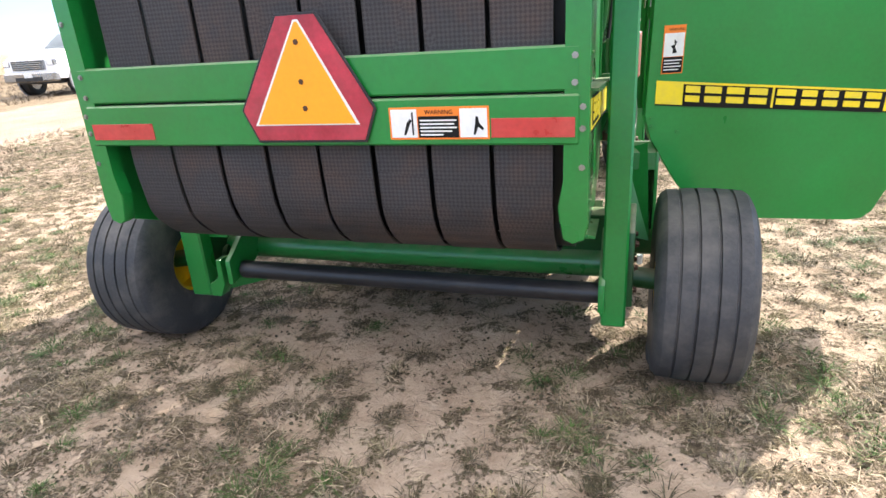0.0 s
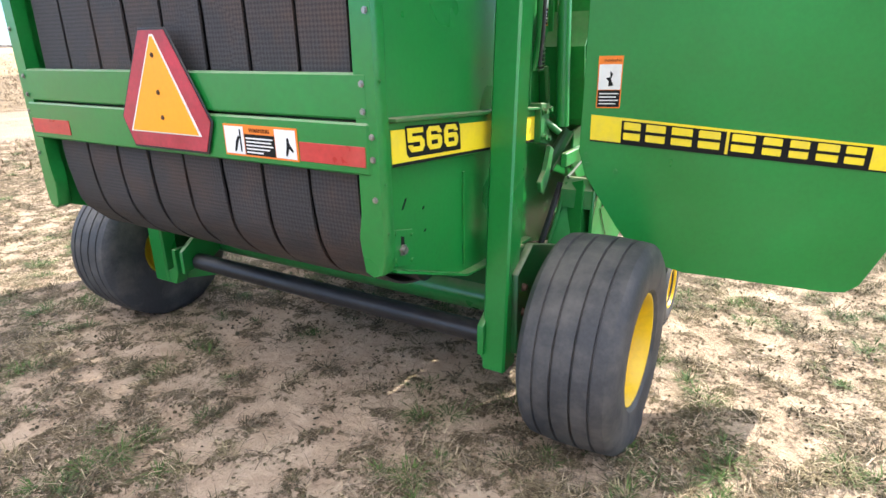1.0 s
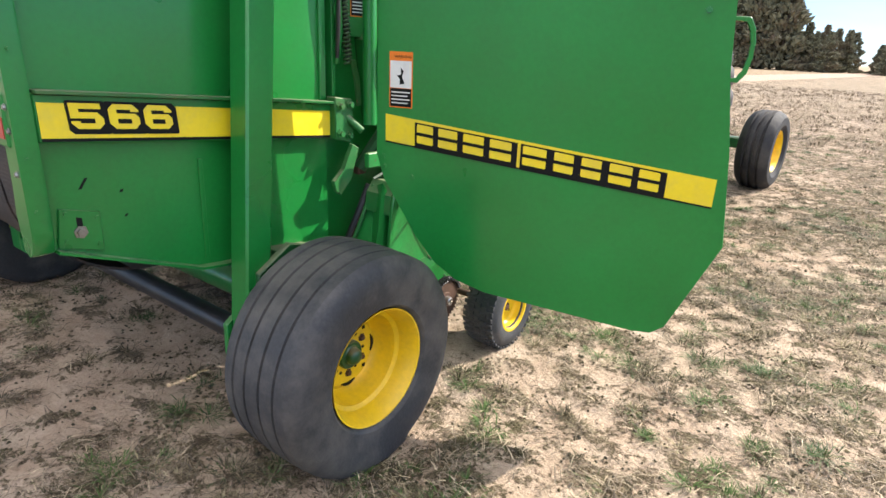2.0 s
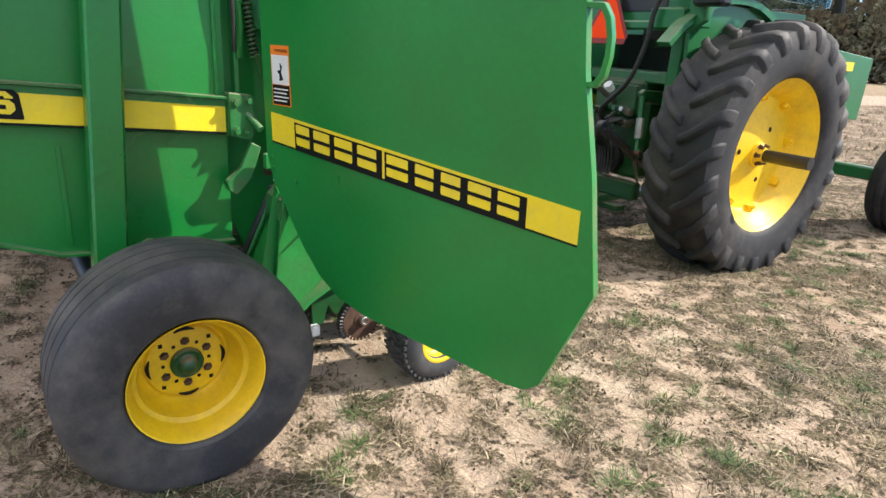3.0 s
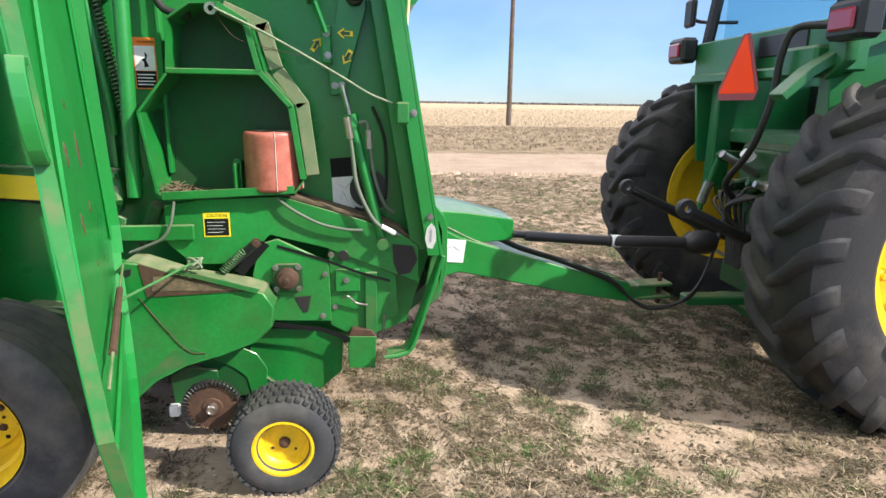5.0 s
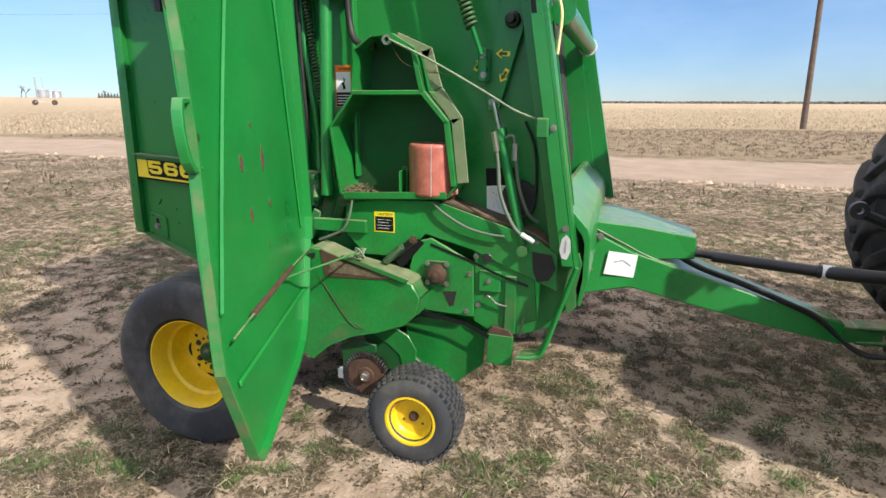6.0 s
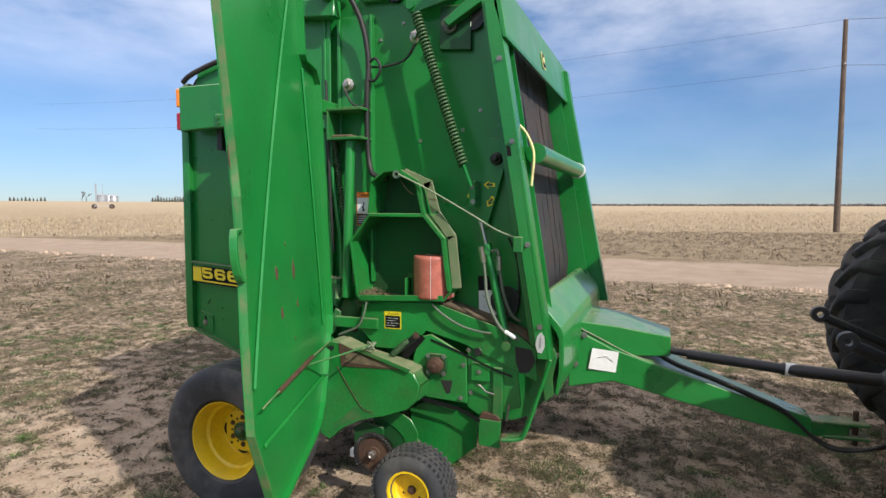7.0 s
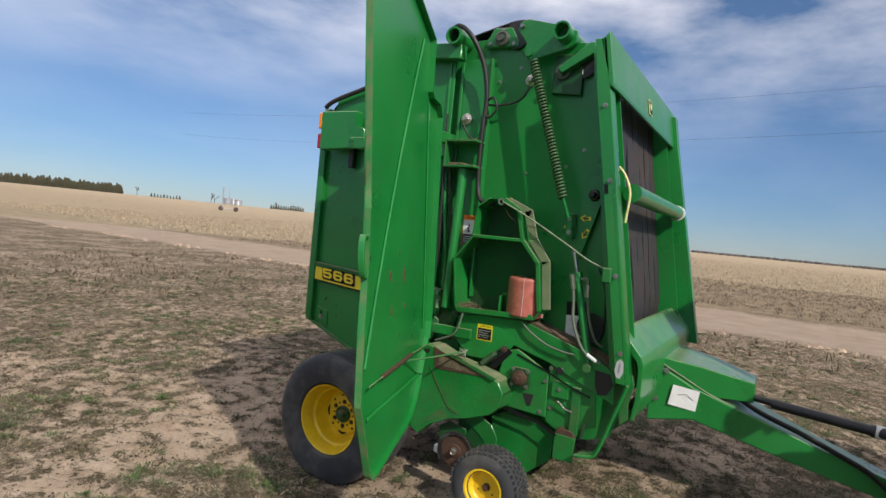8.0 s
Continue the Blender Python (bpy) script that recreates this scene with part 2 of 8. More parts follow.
M_straw_grey = mat("weathered_straw", (0.215, 0.165, 0.112), 0.9, isl=0.45, var=0.2, bump=0.0)
M_stub = mat("corn_stubble", (0.44, 0.35, 0.235), 0.9, isl=0.4, bump=0.0)
M_clod = mat("sand_clods", (0.42, 0.31, 0.22), 0.95, var=0.2, bump=0.3, isl=0.2)

glass = bpy.data.materials.new("cab_glass")
glass.use_nodes = True
gb = glass.node_tree.nodes["Principled BSDF"]
gb.inputs["Base Color"].default_value = (0.55, 0.75, 0.80, 1)
gb.inputs["Transmission Weight"].default_value = 1.0
gb.inputs["Roughness"].default_value = 0.03
gb.inputs["IOR"].default_value = 1.1
M_glass = glass


# belt relief: rows of small lozenges pressed into the rubber
def belt_relief():
    n, l = M_belt.node_tree.nodes, M_belt.node_tree.links
    g = n.new("ShaderNodeNewGeometry")
    mp2 = n.new("ShaderNodeMapping")
    mp2.inputs["Rotation"].default_value = (0, radians(45), 0)
    ck = n.new("ShaderNodeTexChecker")
    ck.inputs["Scale"].default_value = 105.0
    b = n.new("ShaderNodeBump")
    b.inputs["Strength"].default_value, b.inputs["Distance"].default_value = 0.8, 0.004
    l.new(g.outputs["Position"], mp2.inputs["Vector"])
    l.new(mp2.outputs["Vector"], ck.inputs["Vector"])
    l.new(ck.outputs["Fac"], b.inputs["Height"])
    bc = n["Principled BSDF"].inputs["Base Color"].links[0].from_socket
    mx = n.new("ShaderNodeMixRGB")
    mx.blend_type = "MULTIPLY"
    fac = n.new("ShaderNodeMath")
    fac.operation = "MULTIPLY"
    fac.inputs[1].default_value = 0.55
    mx.inputs["Color2"].default_value = (0.35, 0.35, 0.35, 1)
    l.new(ck.outputs["Fac"], fac.inputs[0])
    l.new(fac.outputs["Value"], mx.inputs["Fac"])
    l.new(bc, mx.inputs["Color1"])
    l.new(mx.outputs["Color"], n["Principled BSDF"].inputs["Base Color"])
    old = n["Principled BSDF"].inputs["Normal"].links[0].from_socket
    l.new(old, b.inputs["Normal"])
    l.new(b.outputs["Normal"], n["Principled BSDF"].inputs["Normal"])


belt_relief()


# ground: sandy soil, thin old grass, a dirt road and a stubble field, told apart by place
def ground_material():
    m = bpy.data.materials.new("sandy_ground")
    m.use_nodes = True
    n, l = m.node_tree.nodes, m.node_tree.links
    b = n["Principled BSDF"]
    b.inputs["Roughness"].default_value = 0.95
    b.inputs["Specular IOR Level"].default_value = 0.15
    g = n.new("ShaderNodeNewGeometry")
    s = n.new("ShaderNodeSeparateXYZ")
    l.new(g.outputs["Position"], s.inputs["Vector"])

    def nz(scale, detail, ro=0.6):
        t = n.new("ShaderNodeTexNoise")
        t.inputs["Scale"].default_value, t.inputs["Detail"].default_value, t.inputs["Roughness"].default_value = scale, detail, ro
        l.new(g.outputs["Position"], t.inputs["Vector"])
        return t.outputs["Fac"]

    def ramp(src, *stops):
        r = n.new("ShaderNodeValToRGB")
        e = r.color_ramp.elements
        while len(e) < len(stops):
            e.new(0.5)
        for el, (p, c) in zip(e, stops):
            el.position, el.color = p, (*c, 1)
        l.new(src, r.inputs["Fac"])
        return r.outputs["Color"]

    def math2(op, a, c):
        k = n.new("ShaderNodeMath")
        k.operation = op
        for i, v in enumerate((a, c)):
            if isinstance(v, (int, float)):
                k.inputs[i].default_value = v
            else:
                l.new(v, k.inputs[i])
        return k.outputs["Value"]

    def rng(src, a, c, lo=0.0, hi2=1.0):
        r = n.new("ShaderNodeMapRange")
        r.inputs["From Min"].default_value, r.inputs["From Max"].default_value = a, c
        r.inputs["To Min"].default_value, r.inputs["To Max"].default_value = lo, hi2
        l.new(src, r.inputs["Value"])
        return r.outputs["Result"]

    def mix(f, a, c):
        x = n.new("ShaderNodeMixRGB")
        for sock, v in (("Fac", f), ("Color1", a), ("Color2", c)):
            if isinstance(v, (int, float)):
                x.inputs[sock].default_value = v
            elif isinstance(v, tuple):
                x.inputs[sock].default_value = (*v, 1)
            else:
                l.new(v, x.inputs[sock])
        return x.outputs["Color"]

    sand = ramp(nz(4.0, 9, 0.7), (0.3, (0.40, 0.285, 0.195)), (0.5, (0.51, 0.385, 0.275)), (0.7, (0.60, 0.475, 0.355)))

    # matted dead grass: two sets of crossing fibres
    def fibres(turn, sx2, sy2):
        mp2 = n.new("ShaderNodeMapping")
        mp2.inputs["Rotation"].default_value = (0, 0, turn)
        mp2.inputs["Scale"].default_value = (sx2, sy2, 1.0)
        t = n.new("ShaderNodeTexNoise")
        t.inputs["Scale"].default_value, t.inputs["Detail"].default_value, t.inputs["Distortion"].default_value = 1.0, 3.0, 1.2
        l.new(g.outputs["Position"], mp2.inputs["Vector"])
        l.new(mp2.outputs["Vector"], t.inputs["Vector"])
        return t.outputs["Fac"]
    weave = math2("MAXIMUM", fibres(0.5, 190, 26), fibres(-0.7, 22, 170))
    weave = math2("ADD", math2("MULTIPLY", weave, 0.62), math2("MULTIPLY", nz(17.0, 6, 0.7), 0.38))
    litter = ramp(weave, (0.44, (0.028, 0.021, 0.011)), (0.53, (0.105, 0.080, 0.044)), (0.59, (0.23, 0.18, 0.11)), (0.66, (0.45, 0.36, 0.24)))
    att = n.new("ShaderNodeAttribute")
    att.attribute_name = "thatch"
    inner = math2("MINIMUM", rng(math2("ABSOLUTE", math2("SUBTRACT", s.outputs["X"], 0.5), 0), 4.6, 5.0, 1.0, 0.0),
                  rng(math2("ABSOLUTE", math2("SUBTRACT", s.outputs["Y"], 1.75), 0), 5.2, 5.6, 1.0, 0.0))
    wide = math2("ADD", math2("MULTIPLY", math2("SUBTRACT", nz(8.0, 8, 0.72), 0.47), 4.0), math2("MULTIPLY", math2("SUBTRACT", nz(0.9, 4, 0.6), 0.5), 1.6))
    amount = math2("ADD", math2("MULTIPLY", att.outputs["Fac"], inner), math2("MULTIPLY", wide, math2("SUBTRACT", 1.0, inner)))
    amount = math2("ADD", amount, math2("MULTIPLY", math2("SUBTRACT", nz(34.0, 6, 0.75), 0.5), 3.2))
    patch = rng(amount, -0.08, 0.12)
    near = mix(math2("MULTIPLY", patch, 0.92), sand, litter)
    green = rng(math2("ADD", math2("MULTIPLY", nz(0.7, 6, 0.7), 0.5), math2("MULTIPLY", nz(9.0, 6, 0.75), 0.5)), 0.50, 0.60, 0.0, 0.5)
    near = mix(math2("MULTIPLY", green, patch), near, (0.095, 0.098, 0.036))
    # dirt road
    rx = math2("SUBTRACT", s.outputs["X"], math2("MULTIPLY", s.outputs["Y"], 0.062))
    wob = math2("MULTIPLY", math2("SUBTRACT", nz(0.35, 5, 0.6), 0.5), 2.2)
    rd = math2("ABSOLUTE", math2("ADD", math2("ADD", rx, 12.0), wob), 0)
    road = rng(rd, 2.5, 3.1, 1.0, 0.0)
    roadc = ramp(nz(1.2, 6), (0.3, (0.41, 0.305, 0.22)), (0.7, (0.51, 0.395, 0.30)))
    col = mix(road, near, roadc)
    # rough strip beyond the road
    fx = math2("ADD", math2("ADD", rx, 15.3), math2("MULTIPLY", math2("SUBTRACT", nz(0.2, 4), 0.5), 1.5))
    weeds = ramp(nz(1.6, 8, 0.7), (0.3, (0.20, 0.15, 0.095)), (0.6, (0.36, 0.275, 0.175)), (0.8, (0.46, 0.36, 0.23)))
    col = mix(rng(fx, -0.4, 0.4, 1.0, 0.0), col, weeds)
    # stubble field
    edge = math2("ADD", math2("ADD", s.outputs["X"], 38.0), math2("MULTIPLY", math2("MINIMUM", math2("SUBTRACT", s.outputs["Y"], 2.0), 6.0), 0.72))
    edge = math2("ADD", edge, math2("MULTIPLY", math2("SUBTRACT", nz(0.25, 4), 0.5), 3.0))
    fieldc = ramp(nz(0.9, 8, 0.75), (0.3, (0.27, 0.205, 0.125)), (0.55, (0.42, 0.325, 0.21)), (0.8, (0.54, 0.435, 0.295)))
    # blends to one paler tone between x = -70 and -130
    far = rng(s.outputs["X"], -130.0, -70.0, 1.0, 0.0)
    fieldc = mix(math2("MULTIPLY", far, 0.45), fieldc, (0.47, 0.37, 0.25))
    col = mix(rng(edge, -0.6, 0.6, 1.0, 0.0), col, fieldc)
    # grey harvested field ahead of the tractor
    ahead = rng(s.outputs["Y"], 14.0, 30.0, 0.0, 0.55)
    keep = math2("MULTIPLY", ahead, rng(rx, -9.0, -7.0))
    col = mix(keep, col, ramp(nz(0.8, 7, 0.7), (0.35, (0.27, 0.215, 0.15)), (0.7, (0.42, 0.34, 0.24))))
    l.new(col, b.inputs["Base Color"])
    bp = n.new("ShaderNodeBump")
    bp.inputs["Strength"].default_value, bp.inputs["Distance"].default_value = 0.9, 0.04
    l.new(math2("ADD", math2("ADD", nz(24, 7, 0.7), math2("MULTIPLY", nz(110, 3), 0.3)), math2("MULTIPLY", math2("MULTIPLY", weave, patch), 0.8)), bp.inputs["Height"])
    l.new(bp.outputs["Normal"], b.inputs["Normal"])
    return m


M_ground = ground_material()

# ---- building tools ----
X, Y, Z = Vector((1, 0, 0)), Vector((0, 1, 0)), Vector((0, 0, 1))


def thing(name, at, label, category, group="", kind=""):
    e = new(name)
    e.empty_display_size = 0.2
    e.location = at
    return tagged(e, label, category, group, kind)


def part(name, bm, material, parent=None, label="", smooth=True, sharp=35):
    """Links a bmesh, in world metres, as one mesh object under a thing or a part."""
    bmesh.ops.recalc_face_normals(bm, faces=bm.faces[:])
    me = bpy.data.meshes.new(name)
    if smooth:
        lim = radians(sharp)
        for f in bm.faces:
            f.smooth = True
        for e in bm.edges:
            if len(e.link_faces) == 2 and e.calc_face_angle(0) > lim:
                e.smooth = False
    bm.to_mesh(me)
    bm.free()
    me.materials.append(material)
    ob = new(name, me)
    if parent:
        ob.parent = parent
        if parent.type == "EMPTY":
            ob.matrix_parent_inverse = parent.matrix_basis.inverted()
    if label:
        tagged(ob, label)
    return ob


def B():
    return bmesh.new()


def box(bm, lo, hi, w=0.0, m=None):
    lo, hi = Vector(lo), Vector(hi)
    r = bmesh.ops.create_cube(bm, size=1.0)
    vs = r["verts"]
    c, s = (lo + hi) / 2, hi - lo
    for v in vs:
        v.co = Vector((v.co.x * s.x, v.co.y * s.y, v.co.z * s.z)) + c
    if m is not None:
        for v in vs:
            v.co = m @ v.co
    if w:
        bmesh.ops.bevel(bm, geom=list({e for v in vs for e in v.link_edges}), offset=w, segments=1, affect="EDGES", profile=0.5, clamp_overlap=True)
    return bm


def prism(bm, pts, frame3, a, b, w=0.0):
    """A plate: the outline pts (u, v) in frame3 = (origin, u axis, v axis, w axis), from depth a to b."""
    o, u, v, n = (Vector(k) for k in frame3)
    lower = [bm.verts.new(o + u * p[0] + v * p[1] + n * a) for p in pts]
    upper = [bm.verts.new(o + u * p[0] + v * p[1] + n * b) for p in pts]
    faces = [bm.faces.new(lower[::-1]), bm.faces.new(upper)]
    k = len(pts)
    for i in range(k):
        faces.append(bm.faces.new((lower[i], lower[(i + 1) % k], upper[(i + 1) % k], upper[i])))
    if w:
        es = list({e for f in faces for e in f.edges})
        bmesh.ops.bevel(bm, geom=es, offset=w, segments=1, affect="EDGES", profile=0.5, clamp_overlap=True)
    return bm


YZ = ((0, 0, 0), (0, 1, 0), (0, 0, 1), (1, 0, 0))      # side plates: outline in (y, z), depth along x
XZ = ((0, 0, 0), (1, 0, 0), (0, 0, 1), (0, 1, 0))      # rear plates: outline in (x, z), depth along y
XY = ((0, 0, 0), (1, 0, 0), (0, 1, 0), (0, 0, 1))


def axis_frame(d):
    d = Vector(d).normalized()
    a = d.orthogonal().normalized()
    return a, d.cross(a).normalized(), d


def lathe(bm, profile, center, axis, seg=32, closed=False, up=None):
    """Turns profile [(radius, along)] about an axis through center."""
    a, b, d = axis_frame(axis)
    if up is not None:
        a = Vector(up).normalized()
        b = d.cross(a).normalized()
    c = Vector(center)
    rings = []
    for r, h in profile:
        if r < 1e-6:
            rings.append([bm.verts.new(c + d * h)])
        else:
            rings.append([bm.verts.new(c + d * h + (a * math.cos(2 * math.pi * i / seg) + b * math.sin(2 * math.pi * i / seg)) * r) for i in range(seg)])
    pairs = list(zip(rings, rings[1:])) + ([(rings[-1], rings[0])] if closed else [])
    for p, q in pairs:
        for i in range(seg):
            j = (i + 1) % seg
            if len(p) == 1 and len(q) == 1:
                continue
            if len(p) == 1:
                bm.faces.new((p[0], q[i], q[j]))
            elif len(q) == 1:
                bm.faces.new((p[i], p[j], q[0]))
            else:
                bm.faces.new((p[i], p[j], q[j], q[i]))
    return bm


def rod(bm, p, q, r, seg=12, r2=None):
    p, q = Vector(p), Vector(q)
    h = (q - p).length
    r2 = r if r2 is None else r2
    return lathe(bm, [(0, 0), (r, 0), (r2, h), (0, h)], p, q - p, seg)


def pipe(bm, p, q, r, ri, seg=24):
    p, q = Vector(p), Vector(q)
    h = (q - p).length
    return lathe(bm, [(ri, 0), (r, 0), (r, h), (ri, h)], p, q - p, seg, closed=True)


def smooth_path(pts, n=8):
    """A smooth curve through points."""
    pts = [Vector(p) for p in pts]
    out = []
    for i in range(len(pts) - 1):
        p0, p1, p2, p3 = pts[max(i - 1, 0)], pts[i], pts[i + 1], pts[min(i + 2, len(pts) - 1)]
        for k in range(n):
            t = k / n
            out.append(0.5 * ((2 * p1) + (p2 - p0) * t + (2 * p0 - 5 * p1 + 4 * p2 - p3) * t * t + (3 * p1 - p0 - 3 * p2 + p3) * t ** 3))
    out.append(pts[-1])
    return out


def sweep(bm, pts, r, seg=8, closed_ends=True):
    pts = [Vector(p) for p in pts]
    rings, a = [], None
    for i, p in enumerate(pts):
        d = (pts[min(i + 1, len(pts) - 1)] - pts[max(i - 1, 0)]).normalized()
        a = d.orthogonal().normalized() if a is None else (a - d * a.dot(d)).normalized()
        b = d.cross(a)
        rings.append([bm.verts.new(p + (a * math.cos(2 * math.pi * k / seg) + b * math.sin(2 * math.pi * k / seg)) * r) for k in range(seg)])
    for p, q in zip(rings, rings[1:]):
        for k in range(seg):
            bm.faces.new((p[k], p[(k + 1) % seg], q[(k + 1) % seg], q[k]))
    if closed_ends:
        bm.faces.new(rings[0][::-1])
        bm.faces.new(rings[-1])
    return bm


def hose(name, pts, r, material, parent, label="", n=8, seg=8):
    return part(name, sweep(B(), smooth_path(pts, n), r, seg), material, parent, label, sharp=60)


def coil(bm, p, q, radius, wire, turns, per=12, seg=6):
    a, b, d = axis_frame(Vector(q) - Vector(p))
    h = (Vector(q) - Vector(p)).length
    pts = [Vector(p) + d * h * i / (turns * per) + (a * math.cos(2 * math.pi * i / per) + b * math.sin(2 * math.pi * i / per)) * radius
           for i in range(turns * per + 1)]
    return sweep(bm, pts, wire, seg)


def bolt(bm, at, d, r=0.012, h=0.010):
    d = Vector(d).normalized()
    lathe(bm, [(0, 0), (r * 1.5, 0), (r * 1.5, h * 0.25), (r, h * 0.25), (r * 0.95, h), (0, h)], at, d, 6)
    return bm


def bolts(name, spots, d, parent, material, r=0.012, h=0.010):
    """Each bolt head is a piece of its own on one shared mesh."""
    bm = bolt(B(), (0, 0, 0), d, r, h)
    first = part(name, bm, material, parent)
    base = first.matrix_parent_inverse.copy()
    first.location = spots[0]
    for s in spots[1:]:
        o = first.copy()
        scene.collection.objects.link(o)
        o.location = s
        o.matrix_parent_inverse = base


def text_mesh(body, size, depth, m, bold=0.0, wide=0.0):
    """Built-in lettering as a mesh, its lower left corner at the origin of m."""
    cu = bpy.data.curves.new("lettering", "FONT")
    cu.body, cu.size, cu.extrude, cu.offset = body, size, depth, bold
    ob = bpy.data.objects.new("lettering", cu)
    scene.collection.objects.link(ob)
    dg = bpy.context.evaluated_depsgraph_get()
    me = bpy.data.meshes.new_from_object(ob.evaluated_get(dg))
    bm = B()
    bm.from_mesh(me)
    bpy.data.objects.remove(ob)
    if wide:                                # stretched to a given width
        lo, hi = min(v.co.x for v in bm.verts), max(v.co.x for v in bm.verts)
        for v in bm.verts:
            v.co.x = (v.co.x - lo) * wide / (hi - lo)
    for v in bm.verts:
        v.co = m @ v.co
    return bm


def heap(bms):
    """Several bmeshes gathered into one."""
    bm = B()
    for b in bms:
        me = bpy.data.meshes.new("heap")
        b.to_mesh(me)
        b.free()
        bm.from_mesh(me)
        bpy.data.meshes.remove(me)
    return bm


def basis(o, u, v):
    u, v = Vector(u).normalized(), Vector(v).normalized()
    w = u.cross(v)
    m = Matrix((u, v, w)).transposed().to_4x4()
    m.translation = Vector(o)
    return m

# ---- setting ----
def terrain(x, y):
    """Height of the land: level about the machines, rising a little far beyond the road."""
    z = 0.0
    d = -x - 22
    if d > 0:
        z += 2.4 * (1 - math.exp(-d / 260.0)) - 0.35 * math.exp(-((d - 30) / 30.0) ** 2)
    q = -y - 120
    if q > 0:
        z += 4.5 * (1 - math.exp(-q / 240.0))
    return z


def near_relief(x, y):
    return 0.022 * (noise.fractal(Vector((x * 1.3, y * 1.3, 0.0)), 1.0, 2.0, 5) - 0.1) + 0.010 * noise.noise(Vector((x * 5, y * 5, 3.0)))


def road_x(y):
    return -12.0 + 0.062 * y


def thatch(x, y):
    """How thickly old grass covers the sand: above 0 a mat of dead grass, below 0 bare sand; barer about the baler."""
    bare = 0.24 * math.exp(-((x - 0.8) / 1.9) ** 2 - ((y - 0.4) / 2.8) ** 2)
    v = 0.40 * noise.fractal(Vector((x, y, 2.0)), 1.0, 2.0, 2) + noise.fractal(Vector((x * 9.0, y * 9.0, 9.0)), 1.0, 2.0, 2)
    return v + 0.06 - bare


def land(x, y):
    z = terrain(x, y)
    r = math.hypot(x - 1.0, y - 1.5)
    if r < 26:
        z += near_relief(x, y) * min(1, (26 - r) / 8)
    if r < 12:
        z += 0.013 * max(0.0, min(1.0, thatch(x, y) * 3.0 + 0.4)) * min(1, (12 - r) / 3)
    # a shallow hollow where the tractor stands, and the baler's tyres sunk a little into the sand
    z -= 0.10 * math.exp(-((y - 5.6) / 2.1) ** 2 - (x / 2.6) ** 2)
    z -= 0.026 * math.exp(-((x - 1.33) / 0.32) ** 2 - ((y - 0.73) / 0.42) ** 2) + 0.042 * math.exp(-((x + 1.33) / 0.36) ** 2 - ((y - 0.69) / 0.46) ** 2)
    e = abs(x - road_x(y)) - 3.0
    if -60 < y < 60:
        z += 0.05 * math.exp(-(e / 0.45) ** 2) * (0.6 + 0.4 * noise.noise(Vector((x, y * 0.5, 7.0))))
    return z


def axis_steps(lo, hi, flo, fhi, fine, grow=1.22):
    out = list(np.arange(flo, fhi + 1e-6, fine))
    s, v = fine, fhi
    while v < hi:
        s *= grow
        v += s
        out.append(min(v, hi))
    s, v, left = fine, flo, []
    while v > lo:
        s *= grow
        v -= s
        left.append(max(v, lo))
    return left[::-1] + out


gx = axis_steps(-2500, 2500, -4.5, 5.5, 0.04)
gy = axis_steps(-2500, 2500, -4.0, 7.5, 0.04)
verts = [(x, y, land(x, y)) for y in gy for x in gx]
nx = len(gx)
faces = [(j * nx + i, j * nx + i + 1, (j + 1) * nx + i + 1, (j + 1) * nx + i) for j in range(len(gy) - 1) for i in range(nx - 1)]
gme = bpy.data.meshes.new("ground")
gme.from_pydata(verts, [], faces)
for p in gme.polygons:
    p.use_smooth = True
gme.materials.append(M_ground)
att = gme.attributes.new("thatch", "FLOAT", "POINT")
att.data.foreach_set("value", [thatch(v[0], v[1]) for v in verts])
ground = tagged(new("ground", gme), "dry sandy farm ground with thin grass, a dirt road and stubble", "ground", kind="structure")

# ---- round baler ----
baler = thing("round_baler", (0, 1.0, 0), "green round hay baler with one side shield swung open", "baler")


